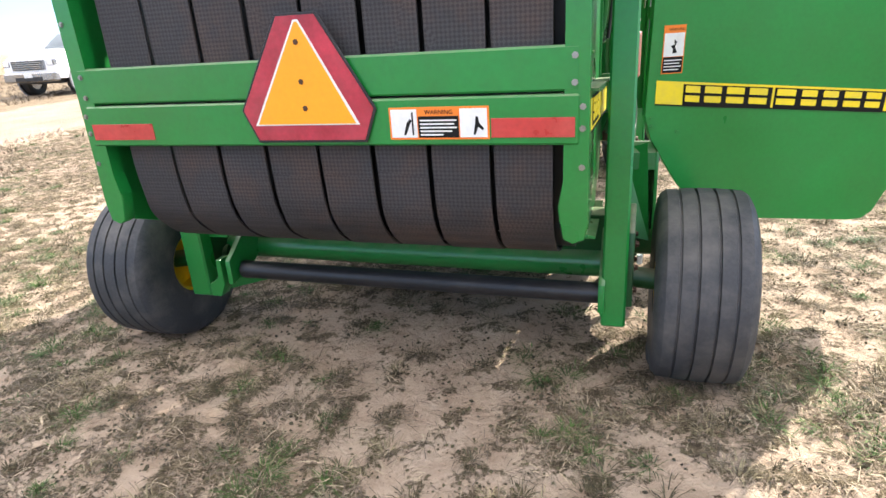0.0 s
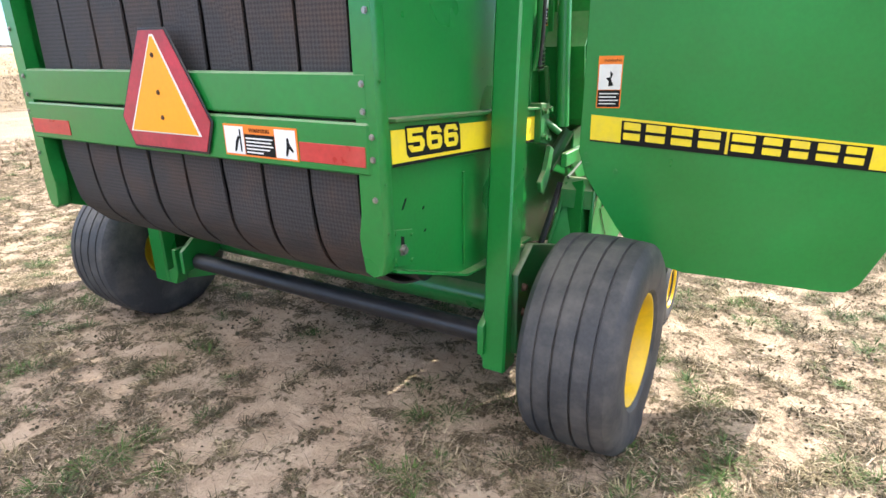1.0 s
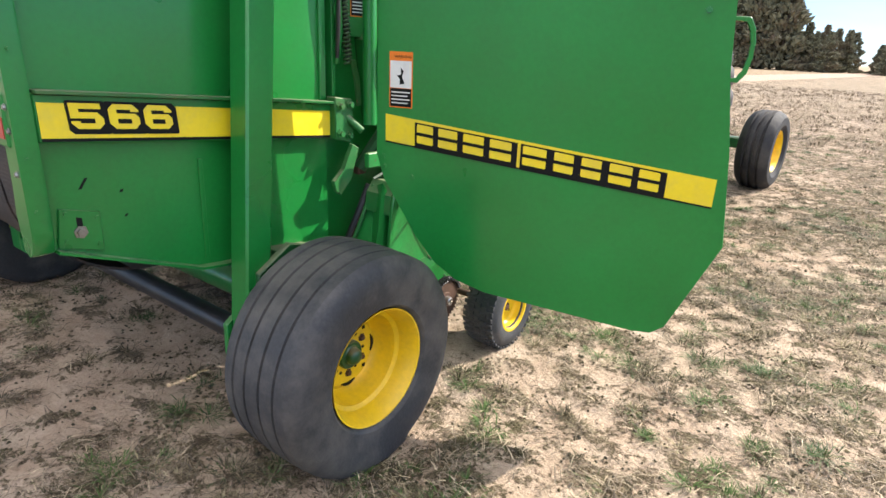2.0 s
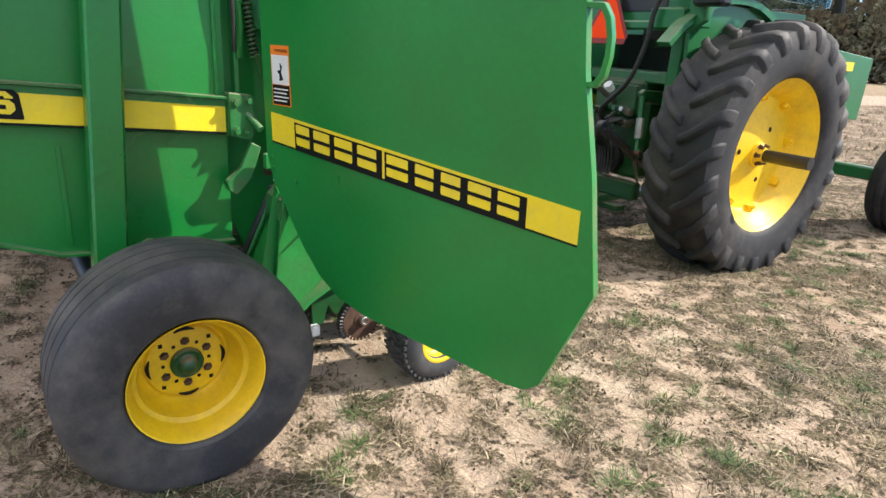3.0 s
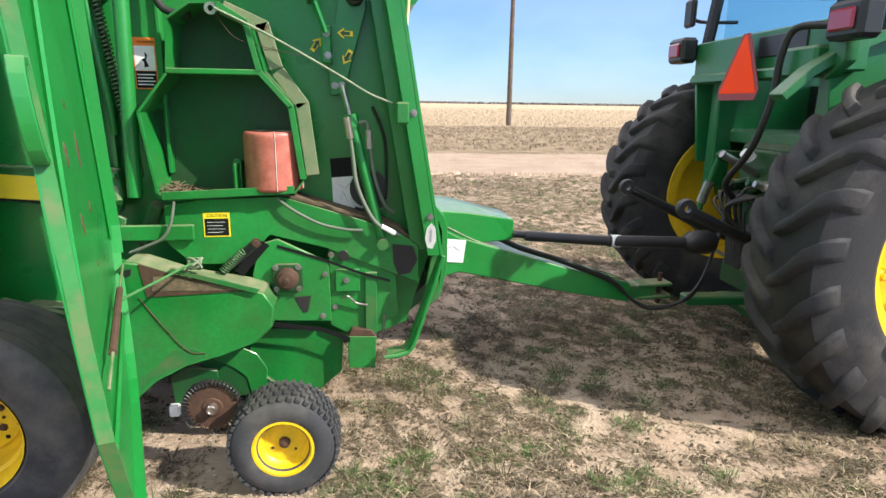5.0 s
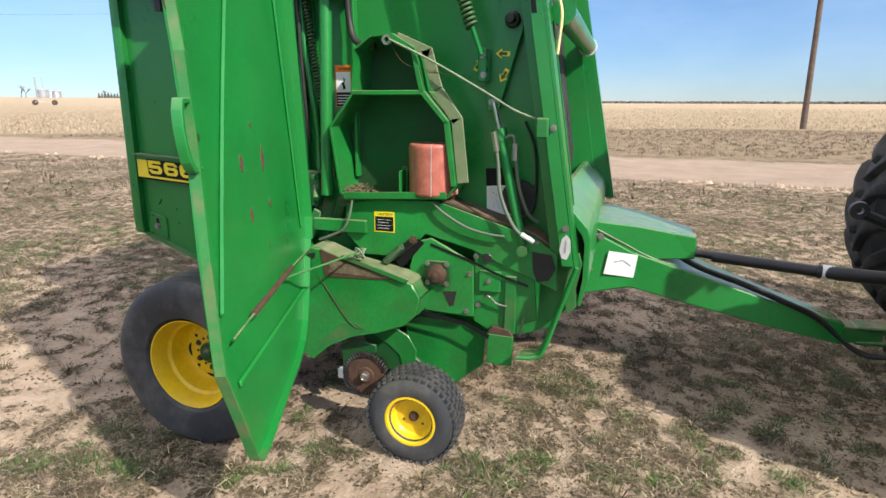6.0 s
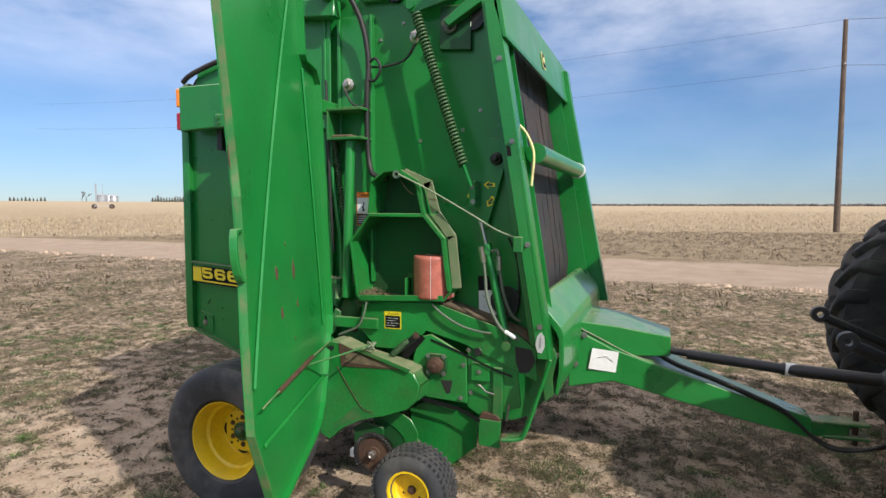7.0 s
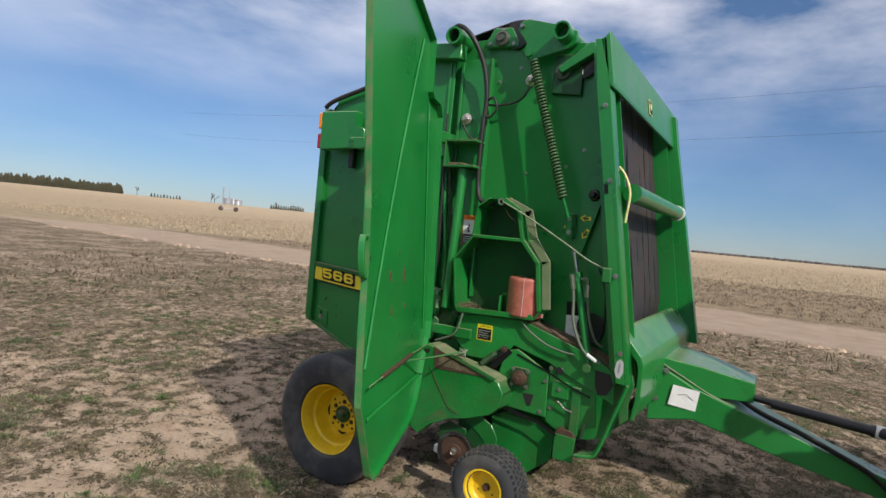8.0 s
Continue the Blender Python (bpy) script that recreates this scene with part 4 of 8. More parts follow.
def ribbed_wheel(center, s, name="wheel"):
    """A ribbed implement tyre on a yellow dished rim; s: +1 if its outer side faces +x."""
    c, ax = Vector(center), Vector((s, 0, 0))
    half, R = 0.178, 0.398
    rim = [(0.0, 0.004), (0.100, 0.004), (0.122, 0.000), (0.130, -0.010), (0.138, -0.012), (0.146, -0.004), (0.154, 0.022), (0.160, 0.055), (0.165, 0.074), (0.178, 0.082), (0.184, 0.090), (0.189, 0.118), (0.199, 0.140), (0.207, 0.150),
           (0.210, 0.157), (0.205, 0.155), (0.195, 0.138), (0.183, 0.10), (0.172, 0.05), (0.152, -0.14), (0.158, -0.155), (0.158, -0.162), (0.142, -0.15), (0.146, -0.04), (0.0, -0.03)]
    w = part(name, lathe(B(), rim, c, ax, 48, up=Z), M_yellow, baler, "yellow steel rim with ribbed black tyre")
    prof = [(0.150, -0.148), (0.162, -0.166), (0.250, -0.178), (0.305, -half), (0.350, -0.172), (0.376, -0.158), (0.388, -0.142)]
    for g in (-0.096, -0.034, 0.034, 0.096):
        k = 0.004 * (1 - (g / 0.1) ** 2)
        prof += [(R - 0.006 + k, g - 0.0055), (R - 0.014, g - 0.003), (R - 0.014, g + 0.003), (R - 0.006 + k, g + 0.0055)]
    prof += [(0.388, 0.142), (0.376, 0.158), (0.350, 0.172), (0.305, half), (0.262, 0.174), (0.226, 0.168), (0.221, 0.164), (0.215, 0.156), (0.198, 0.120)]
    bm = lathe(B(), prof, c, ax, 72, closed=True, up=Z)
    for v in bm.verts:                      # the tyre is pressed flat where it stands
        if v.co.z < c.z - 0.343:
            v.co.x += (v.co.x - c.x) * 0.06
        v.co.z = max(v.co.z, c.z - 0.380)
    part("tyre", bm, M_rubber, w, "worn ribbed black tyre", sharp=28)
    hub = lathe(B(), [(0, 0.004), (0.052, 0.004), (0.052, 0.018), (0.047, 0.024), (0.036, 0.022), (0.031, 0.026), (0.029, 0.044), (0.022, 0.052), (0.010, 0.056), (0, 0.057)], c, ax, 28)
    part("hub", hub, M_green_dark, w, "greasy green hub")
    for i in range(6):
        t = 2 * math.pi * (i + 0.5) / 6
        part("lug_nut", bolt(B(), c + ax * 0.002 + Y * math.cos(t) * 0.076 + Z * math.sin(t) * 0.076, ax, 0.0105, 0.012), M_rust, w)
        t += math.pi / 6
        part("rim_hole", lathe(B(), [(0, 0.0025), (0.006, 0.0025), (0.0065, 0)], c + ax * 0.003 + Y * math.cos(t) * 0.072 + Z * math.sin(t) * 0.072, ax, 10), M_decal_k, w)
    for i in range(4):
        t = 2 * math.pi * (i + 0.5) / 4
        part("rim_notch", box(B(), (-0.006, -0.006, -0.002), (0.006, 0.006, 0.003), 0, Matrix.Translation(c + ax * 0.004 + Y * math.cos(t) * 0.106 + Z * math.sin(t) * 0.106) @ Matrix.Rotation(radians(90), 4, "Y")), M_decal_k, w)
    for i in range(4):
        t = 2 * math.pi * i / 4
        bm = B()
        pts = [(math.cos(t - 0.28 + 0.07 * k) * 0.114, math.sin(t - 0.28 + 0.07 * k) * 0.114) for k in range(9)] + [(math.cos(t + 0.28 - 0.07 * k) * (0.117 + 0.009 * math.sin(math.pi * k / 8)), math.sin(t + 0.28 - 0.07 * k) * (0.117 + 0.009 * math.sin(math.pi * k / 8))) for k in range(9)]
        prism(bm, pts, (c, (0, 1, 0), (0, 0, 1), ax), -0.008, 0.0055)
        part("rim_slot", bm, M_decal_k, w, smooth=False)
    return w


ribbed_wheel((1.285, 0.745, 0.352), 1)
ribbed_wheel((-1.33, 0.69, 0.338), -1)

# gauge wheel of the pickup
gc = Vector((1.285, 1.765, 0.203))
gw = part("gauge_wheel", lathe(B(), [(0, 0.03), (0.05, 0.028), (0.078, 0.030), (0.092, 0.045), (0.099, 0.068), (0.106, 0.076), (0.112, 0.084), (0.102, 0.084), (0.09, 0.06), (0.085, -0.07), (0.0, -0.02)], gc, X, 36, up=Z), M_yellow, baler,
          "small yellow rim with knobby black tyre")
prof = [(0.092, -0.070), (0.108, -0.082), (0.135, -0.088), (0.165, -0.086), (0.186, -0.074), (0.196, -0.05), (0.199, 0.0), (0.196, 0.05), (0.186, 0.074), (0.165, 0.086), (0.135, 0.088), (0.108, 0.082), (0.092, 0.070)]
gauge_tyre = part("gauge_tyre", lathe(B(), prof, gc, X, 40, closed=True, up=Z), M_rubber, gw, "knobby black turf tyre")
lug = None
for i in range(40):
    t = 2 * math.pi * i / 40
    for k, hx in enumerate((-0.066, -0.033, 0.0, 0.033, 0.066)):
        tt = t + (0.5 * 2 * math.pi / 40 if k % 2 else 0)
        r = 0.193 if abs(hx) > 0.05 else 0.199
        m = Matrix.Translation(gc) @ Matrix.Rotation(tt, 4, "X") @ Matrix.Translation((hx, 0, r))
        if lug is None:
            lug = first = part("tread_lug", box(B(), (-0.013, -0.0085, -0.004), (0.013, 0.0085, 0.007)), M_rubber, gauge_tyre, smooth=False)
        else:
            lug = first.copy()
            scene.collection.objects.link(lug)
        lug.matrix_basis = m
part("gauge_hub", lathe(B(), [(0.022, 0.0), (0.020, 0.014), (0.012, 0.018), (0, 0.020)], gc + X * 0.028, X, 18), M_rust, gw)
bolts("gauge_bolt", [gc + Vector((0.03, 0.05 * math.cos(t), 0.05 * math.sin(t))) for t in (3.6, 5.6)], X, gw, M_rust, 0.004, 0.003)
part("gauge_arm", prism(B(), [(1.40, 0.42), (1.50, 0.44), (1.80, 0.22), (1.80, 0.17), (1.74, 0.16), (1.42, 0.34)], YZ, 0.985, 1.005, 0.002), M_green_dark, baler)
part("gauge_axle", rod(B(), (0.99, 1.765, 0.203), (1.28, 1.765, 0.203), 0.016, 12), M_rust, baler)

# ---- side shield, swung open ----
SO, SU, SN = Vector((1.05, 1.13, 0)), Vector((0.953, 0.302, 0)), Vector((-0.302, 0.953, 0))   # hinge foot, along, inwards
SF = (SO, SU, Z, SN)
outline = [(0.0, 0.98), (0.03, 0.88), (0.17, 0.66), (0.25, 0.56), (0.34, 0.50), (0.46, 0.465), (1.03, 0.412), (1.095, 0.415), (1.14, 0.45), (1.275, 0.785), (1.235, 1.10), (1.19, 1.35), (1.165, 1.62), (1.165, 2.2), (1.16, 2.80),
           (0.60, 2.80), (0.51, 2.765), (0.24, 2.645), (0.25, 2.34), (0.23, 2.32), (0.08, 2.31), (0.02, 2.24)]
shield = part("side_shield", prism(B(), outline, SF, 0.0, 0.006, 0.002), M_shield, baler, "open green side shield with yellow stripe")
# rolled flanges round the rim, standing inwards
for p, q in zip(outline, outline[1:] + outline[:1]):
    u = Vector((q[0] - p[0], q[1] - p[1], 0))
    if u.length < 1e-4:
        continue
    nn = Vector((-u.y, u.x, 0)).normalized() * 0.008
    pts = [(p[0], p[1]), (q[0], q[1]), (q[0] + nn.x, q[1] + nn.y), (p[0] + nn.x, p[1] + nn.y)]
    bm = B()
    deep = 0.032 if p[0] > 0.95 or p[1] < 0.9 else 0.04
    prism(bm, pts, SF, 0.004, deep)
    part("shield_flange", bm, M_edge if p[0] > 1.0 else M_shield, shield)
# pressed ribs on the inner side
for name2, p, q, wd2, dp in (("diagonal_rib", (0.38, 2.60), (1.18, 0.92), 0.010, 0.014), ("hinge_rib", (0.24, 2.28), (0.12, 0.95), 0.012, 0.012),
                             ("lower_rib", (0.16, 0.685), (1.14, 0.695), 0.012, 0.014)):
    u = Vector((q[0] - p[0], q[1] - p[1]))
    nn = Vector((-u.y, u.x)).normalized() * wd2
    pts = [(p[0] - nn.x, p[1] - nn.y), (q[0] - nn.x, q[1] - nn.y), (q[0] + nn.x, q[1] + nn.y), (p[0] + nn.x, p[1] + nn.y)]
    part(name2, prism(B(), pts, SF, 0.006, 0.006 + dp, wd2 * 0.7), M_shield, shield)


def sp(u, z, d):
    return SO + SU * u + Z * z + SN * d


# stripe with plain letter shapes on the outer side
def band(z0, z1, u0, u1, e0, e1):
    """An outline on the stripe's slope, from height share e0 to e1 of the stripe."""
    def lo(u):
        return 1.030 + (0.919 - 1.030) * (u - 0.04) / 1.175

    def hi2(u):
        return 1.132 + (1.014 - 1.132) * (u - 0.04) / 1.175
    f0 = lambda u: lo(u) + (hi2(u) - lo(u)) * e0
    f1 = lambda u: lo(u) + (hi2(u) - lo(u)) * e1
    return [(u0, f0(u0)), (u1, f0(u1)), (u1, f1(u1)), (u0, f1(u0))]


stripe = part("shield_stripe", prism(B(), band(0, 0, 0.04, 1.215, 0.02, 1.0), SF, -0.0025, 0.0), M_decal_y, shield, "yellow stripe with black shadowed block shapes")
part("stripe_line", prism(B(), band(0, 0, 0.04, 1.215, -0.04, 0.02), SF, -0.0025, 0.0), M_decal_k, shield)
for k, wch in enumerate((0.072, 0.082, 0.086, 0.088, 0.0, 0.092, 0.076, 0.076, 0.084, 0.076)):
    if k == 4:
        continue
    u0 = 0.165 + (0, 0.085, 0.182, 0.283, 0, 0.405, 0.517, 0.612, 0.707, 0.805)[k]
    part("letter_shadow", prism(B(), band(0, 0, u0 - 0.005, u0 + wch + 0.017, -0.04, 0.90), SF, -0.0042 - 0.0003 * (k % 2), -0.0025), M_decal_k, stripe)
    (a0, b0), (a1, b1), (a2, b2), (a3, b3) = band(0, 0, u0 + 0.004, u0 + wch - 0.004, 0.16, 0.85)
    q = 0.003
    part("letter_shape", prism(B(), [(a0 + q, b0), (a1 - q, b1), (a1, b1 + q), (a2, b2 - q), (a2 - q, b2), (a3 + q, b3), (a3, b3 - q), (a0, b0 + q)], SF, -0.0062, -0.0048), M_decal_y, stripe)
    part("letter_slot", prism(B(), band(0, 0, u0 + 0.003, u0 + wch - 0.003, 0.44, 0.56), SF, -0.0068, -0.0062), M_decal_k, stripe)

# warning sticker on the outer side, orange head, white picture, black foot
def sticker(o, u, v, w, h, parent, label="orange, white and black warning sticker"):
    """o: the lower left corner."""
    o, u, v = Vector(o), Vector(u).normalized(), Vector(v).normalized()
    n2 = u.cross(v)
    fr = (o, u, v, n2)
    st = part("warning_sticker", prism(B(), [(0, 0), (w, 0), (w, h), (0, h)], fr, 0.0, 0.0015), M_orange_d, parent, label)
    part("sticker_picture", prism(B(), [(0.004, h * 0.36), (w - 0.004, h * 0.36), (w - 0.004, h * 0.84), (0.004, h * 0.84)], fr, 0.0015, 0.0025), M_white, st)
    part("sticker_text", prism(B(), [(0.004, 0.004), (w - 0.004, 0.004), (w - 0.004, h * 0.35), (0.004, h * 0.35)], fr, 0.0015, 0.0025), M_decal_k, st)
    bm2 = B()
    for k2 in range(4):
        y0 = h * (0.27 - 0.065 * k2)
        prism(bm2, [(w * 0.1, y0), (w * (0.9 - 0.1 * (k2 % 2)), y0), (w * (0.9 - 0.1 * (k2 % 2)), y0 + h * 0.022), (w * 0.1, y0 + h * 0.022)], fr, 0.0025, 0.0033)
    part("sticker_lines", bm2, M_white, st, smooth=False)
    bm2 = prism(B(), [(w * 0.45, h * 0.42), (w * 0.66, h * 0.44), (w * 0.55, h * 0.56), (w * 0.62, h * 0.66), (w * 0.50, h * 0.72), (w * 0.52, h * 0.60), (w * 0.34, h * 0.58), (w * 0.46, h * 0.52)], fr, 0.0025, 0.0033)
    part("pictogram", bm2, M_decal_k, st, smooth=False)
    part("warning_word", text_mesh("WARNING", h * 0.07, 0.0003, basis(o + u * w * 0.22 + v * h * 0.89 + n2 * 0.002, u, v)), M_decal_k, st, smooth=False)
    return st


sticker(sp(0.055, 1.158, -0.001), SU, Vector((0.005, 0, 1)), 0.092, 0.198, shield)
# hinge arms, latch handle and rivets
for z in (2.14,):
    part("hinge_arm", box(B(), (0.80, 1.06, z - 0.035), (1.06, 1.10, z + 0.035), 0.004), M_green, baler)
bm = B()
prism(bm, [(0.0, 1.318), (0.050, 1.318), (0.070, 1.345), (0.078, 1.39), (0.078, 1.435), (0.070, 1.475), (0.052, 1.505), (0.0, 1.505), (0.0, 1.493), (0.046, 1.493), (0.060, 1.468), (0.066, 1.432), (0.066, 1.393), (0.060, 1.352), (0.045, 1.330), (0.0, 1.330)], (SO + SU * 1.165, SU, Z, SN), 0.002, 0.030, 0.002)
part("shield_handle", bm, M_green, shield, "green bent grip")
part("grip_stud", rod(B(), sp(1.165, 1.405, 0.006), sp(1.165, 1.405, 0.03), 0.012, 10), M_green_dark, shield)
bolts("shield_rivet", [sp(0.03, 0.97, 0.003), sp(0.035, 0.93, 0.005), sp(1.10, 1.52, -0.038), sp(0.15, 0.90, 0.007)], -SN, baler, M_green, 0.008, 0.004)
# prop rod with rope
prop = part("prop_rod", sweep(B(), [sp(1.17, 0.846, 0.03), sp(0.60, 0.862, 0.034), sp(0.10, 0.852, 0.036)], 0.0045, 8), M_green_worn, shield, "rusty prop rod tied with rope")
part("rod_sleeve", rod(B(), sp(0.97, 0.852, 0.031), sp(0.46, 0.861, 0.035), 0.010, 10), M_rust, prop)
hose("tie_rope", [sp(0.52, 0.835, 0.045), sp(0.46, 0.832, 0.06), (1.30, 1.38, 0.838), (1.14, 1.44, 0.85), (1.12, 1.46, 0.845)], 0.005, M_ropeg, baler, "pale green knotted rope")
for k in range(3):
    pts = [Vector((1.13, 1.45, 0.848)) + Vector((0.02 * math.cos(t + k), 0.028 * math.sin(t * 1.0 + k * 2), 0.02 * math.sin(t + k))) for t in [i * 2 * math.pi / 10 for i in range(11)]]
    part("rope_knot", sweep(B(), pts, 0.005, 6), M_rope, baler)

# flaked paint on the inner side
rng_c = random.Random(5)
for u0, z0, w0, h0 in ((0.80, 1.30, 0.016, 0.034), (0.57, 1.30, 0.018, 0.05), (0.545, 1.135, 0.012, 0.022), (0.77, 1.13, 0.016, 0.032), (1.155, 1.75, 0.02, 0.10), (0.66, 1.42, 0.007, 0.012), (0.88, 1.52, 0.006, 0.014), (0.62, 0.99, 0.006, 0.01)):
    pts = [(u0 + w0 * math.cos(a) * rng_c.uniform(0.5, 1.1), z0 + h0 * math.sin(a) * rng_c.uniform(0.6, 1.1)) for a in [k * math.pi / 5 for k in range(10)]]
    part("rust_chip", prism(B(), pts, SF, 0.006, 0.0075), M_chip, shield, smooth=False)

# the open shield hangs with a slight twist: its upper part leans outwards
def lean(u2, z2):
    return -(0.037 + 0.043 * u2) * (z2 - 1.08)


for piece in [shield] + list(shield.children_recursive):
    bm = B()
    bm.from_mesh(piece.data)
    for k in range(16):                     # cut into a grid, so that the twist bends all the layers alike
        for at, way in ((SO + SU * (0.10 + 0.16 * k), SU), (Z * (0.5 + 0.16 * k), Z)):
            bmesh.ops.bisect_plane(bm, geom=bm.verts[:] + bm.edges[:] + bm.faces[:], plane_co=at, plane_no=way)
    for v in bm.verts:
        v.co += SN * lean((v.co - SO).dot(SU), v.co.z)
    bm.to_mesh(piece.data)
    bm.free()

# ---- baler: working side behind the open shield ----
# upright channel with two flanges
for y0, y1, xo in ((1.02, 1.035, 0.86), (1.10, 1.118, 0.84), (1.308, 1.322, 0.845)):
    part("channel_rib", box(B(), (0.80, y0, 1.15), (xo, y1, 2.66), 0.002), M_green, baler)
part("channel_web", box(B(), (0.802, 1.118, 1.4), (0.825, 1.308, 2.66), 0.002), M_green, baler)
sticker((0.826, 1.212, 1.475), Y, Z, 0.082, 0.19, baler)
for y in (1.07,):
    hose("hydraulic_pipe", [(0.87, y, 2.05), (0.87, y + 0.004, 1.85), (0.87, y + 0.03, 1.6), (0.86, y + 0.05, 1.42), (0.84, y + 0.05, 1.3)], 0.014, M_green, baler)
# hinge bracket box and upper cross arm
bm = B()
box(bm, (0.83, 1.10, 1.955), (0.97, 1.32, 1.97), 0.002)
box(bm, (0.83, 1.10, 2.115), (0.97, 1.32, 2.13), 0.002)
box(bm, (0.83, 1.10, 1.97), (0.97, 1.112, 2.115), 0.002)
part("hinge_bracket", bm, M_green_worn, baler)
part("bracket_chaff", box(B(), (0.84, 1.12, 1.97), (0.95, 1.24, 1.985), 0.006), M_trash, baler)
part("hinge_bar", box(B(), (0.90, 0.86, 2.02), (0.96, 1.10, 2.07), 0.004), M_green, baler)
part("upper_arm", prism(B(), [(0.86, 2.66), (1.14, 2.64), (1.14, 2.74), (0.94, 2.75), (0.86, 2.73)], YZ, 0.86, 0.94, 0.005), M_green, baler)
bolts("arm_bolt", [(0.941, 0.88, 2.69), (0.941, 0.90, 2.72), (0.941, 0.92, 2.68)], X, baler, M_steel, 0.010, 0.010)
part("pivot_tube", pipe(B(), (0.80, 1.10, 2.775), (0.99, 1.10, 2.775), 0.055, 0.042), M_green, baler)
hose("wiring_loom", [(0.95, 1.05, 2.79), (0.96, 1.12, 2.84), (0.95, 1.22, 2.76), (0.90, 1.29, 2.60), (0.88, 1.32, 2.40), (0.88, 1.31, 2.20), (0.88, 1.31, 1.98), (0.88, 1.32, 1.84), (0.9, 1.36, 1.76), (0.9, 1.45, 1.74)], 0.0155, M_hose, baler, "taped black wiring loom")
hose("loom_loop", [(0.88, 1.31, 2.30), (0.89, 1.36, 2.28), (0.89, 1.40, 2.34), (0.89, 1.37, 2.40), (0.88, 1.32, 2.38)], 0.008, M_hose, baler)
hose("sensor_wire", [(0.87, 1.33, 2.36), (0.86, 1.42, 2.36), (0.85, 1.53, 2.39), (0.85, 1.59, 2.47)], 0.007, M_hose, baler)
hose("sensor_wire", [(0.88, 1.31, 2.16), (0.90, 1.27, 2.14), (0.90, 1.22, 2.17), (0.90, 1.18, 2.24)], 0.006, M_hose, baler)
for y, z in ((1.59, 2.51), (1.17, 2.28)):
    bm = lathe(B(), [(0, 0), (0.035, 0), (0.037, 0.012), (0.02, 0.02), (0.016, 0.045), (0, 0.048)], (0.83, y, z), X, 8)
    part("sensor_plug", bm, M_shine, baler, "grey sensor plug")
# upper bearings
for pts, c2 in (([(1.725, 2.43), (1.905, 2.415), (1.905, 2.65), (1.73, 2.66)], (1.788, 2.551)),):
    bp2 = part("bearing_plate", prism(B(), pts, YZ, 0.80, 0.835, 0.004), M_green_dark, baler)
    part("bearing", lathe(B(), [(0, 0.03), (0.022, 0.03), (0.022, 0.012), (0.034, 0.012), (0.036, 0.022), (0.044, 0.02), (0.048, 0.0)], (0.838, *c2), X, 24), M_bearing, bp2)
    part("bearing_nut", bolt(B(), (0.86, *c2), X, 0.015, 0.02), M_green_dark, bp2)
bp3 = part("bearing_bracket", prism(B(), [(1.26, 2.73), (1.48, 2.725), (1.48, 2.76), (1.43, 2.845), (1.31, 2.85), (1.26, 2.77)], YZ, 0.80, 0.84, 0.005), M_green, baler)
part("bearing", lathe(B(), [(0, 0.035), (0.02, 0.035), (0.022, 0.014), (0.032, 0.014), (0.036, 0.022), (0.046, 0.018), (0.05, 0.0)], (0.84, 1.37, 2.778), X, 24), M_bearing, bp3)
bolts("bearing_bolt", [(0.841, 1.29, 2.75), (0.841, 1.45, 2.745), (0.841, 1.37, 2.835)], X, baler, M_steel, 0.009, 0.010)
bolts("sheet_bolt", [(0.801, 1.50, 2.60), (0.801, 1.56, 2.53), (0.801, 1.36, 2.52), (0.801, 1.2, 2.7), (0.801, 1.95, 2.1), (0.801, 1.6, 1.95), (0.801, 1.85, 2.0)], X, baler, M_steel, 0.008, 0.008)
# tension arm, its cross tube and brace
arm = part("tension_arm", prism(B(), [(1.495, 2.80), (1.51, 2.85), (1.56, 2.865), (1.80, 2.80), (1.87, 2.77), (1.87, 2.70), (1.82, 2.67), (1.62, 2.62), (1.575, 2.625), (1.55, 2.66), (1.565, 2.72), (1.54, 2.76)], YZ, 0.88, 0.90, 0.004), M_green, baler)
part("arm_pivot", rod(B(), (0.86, 1.585, 2.66), (0.915, 1.585, 2.66), 0.024, 16), M_green, arm)
part("arm_pin", rod(B(), (0.86, 1.53, 2.82), (0.925, 1.53, 2.82), 0.012, 12), M_steel, arm)
part("cross_pipe", pipe(B(), (-0.9, 1.805, 2.75), (0.99, 1.805, 2.75), 0.052, 0.042), M_green, baler)
part("arm_brace", prism(B(), [(1.77, 2.56), (1.80, 2.53), (2.0, 2.65), (1.98, 2.70), (1.95, 2.70)], YZ, 0.84, 0.90, 0.004), M_green, baler)
# tension spring and its link
part("tension_spring", coil(B(), (0.92, 1.625, 2.61), (0.96, 1.905, 1.80), 0.0225, 0.007, 44, 10, 6), M_spring, baler, "long dusty coil spring", sharp=80)
part("spring_core", rod(B(), (0.92, 1.625, 2.61), (0.96, 1.905, 1.80), 0.011, 10), M_black, baler)
part("spring_hook", sweep(B(), [(0.96, 1.905, 1.80), (0.955, 1.92, 1.76), (0.95, 1.945, 1.69)], 0.010, 8), M_green, baler)
tri = part("rock_arm", prism(B(), [(1.925, 1.70), (1.985, 1.74), (2.0, 1.94), (2.085, 1.95), (2.10, 1.80), (2.005, 1.47), (1.955, 1.46)], YZ, 0.83, 0.85, 0.003), M_green, baler)
part("pivot_block", box(B(), (0.85, 1.925, 1.58), (0.93, 1.965, 1.72), 0.006), M_green, tri)
bolts("link_bolt", [(0.931, 1.945, 1.69), (0.931, 1.95, 1.61), (0.931, 2.0, 1.50), (0.851, 1.97, 1.50)], X, baler, M_steel, 0.010, 0.010)
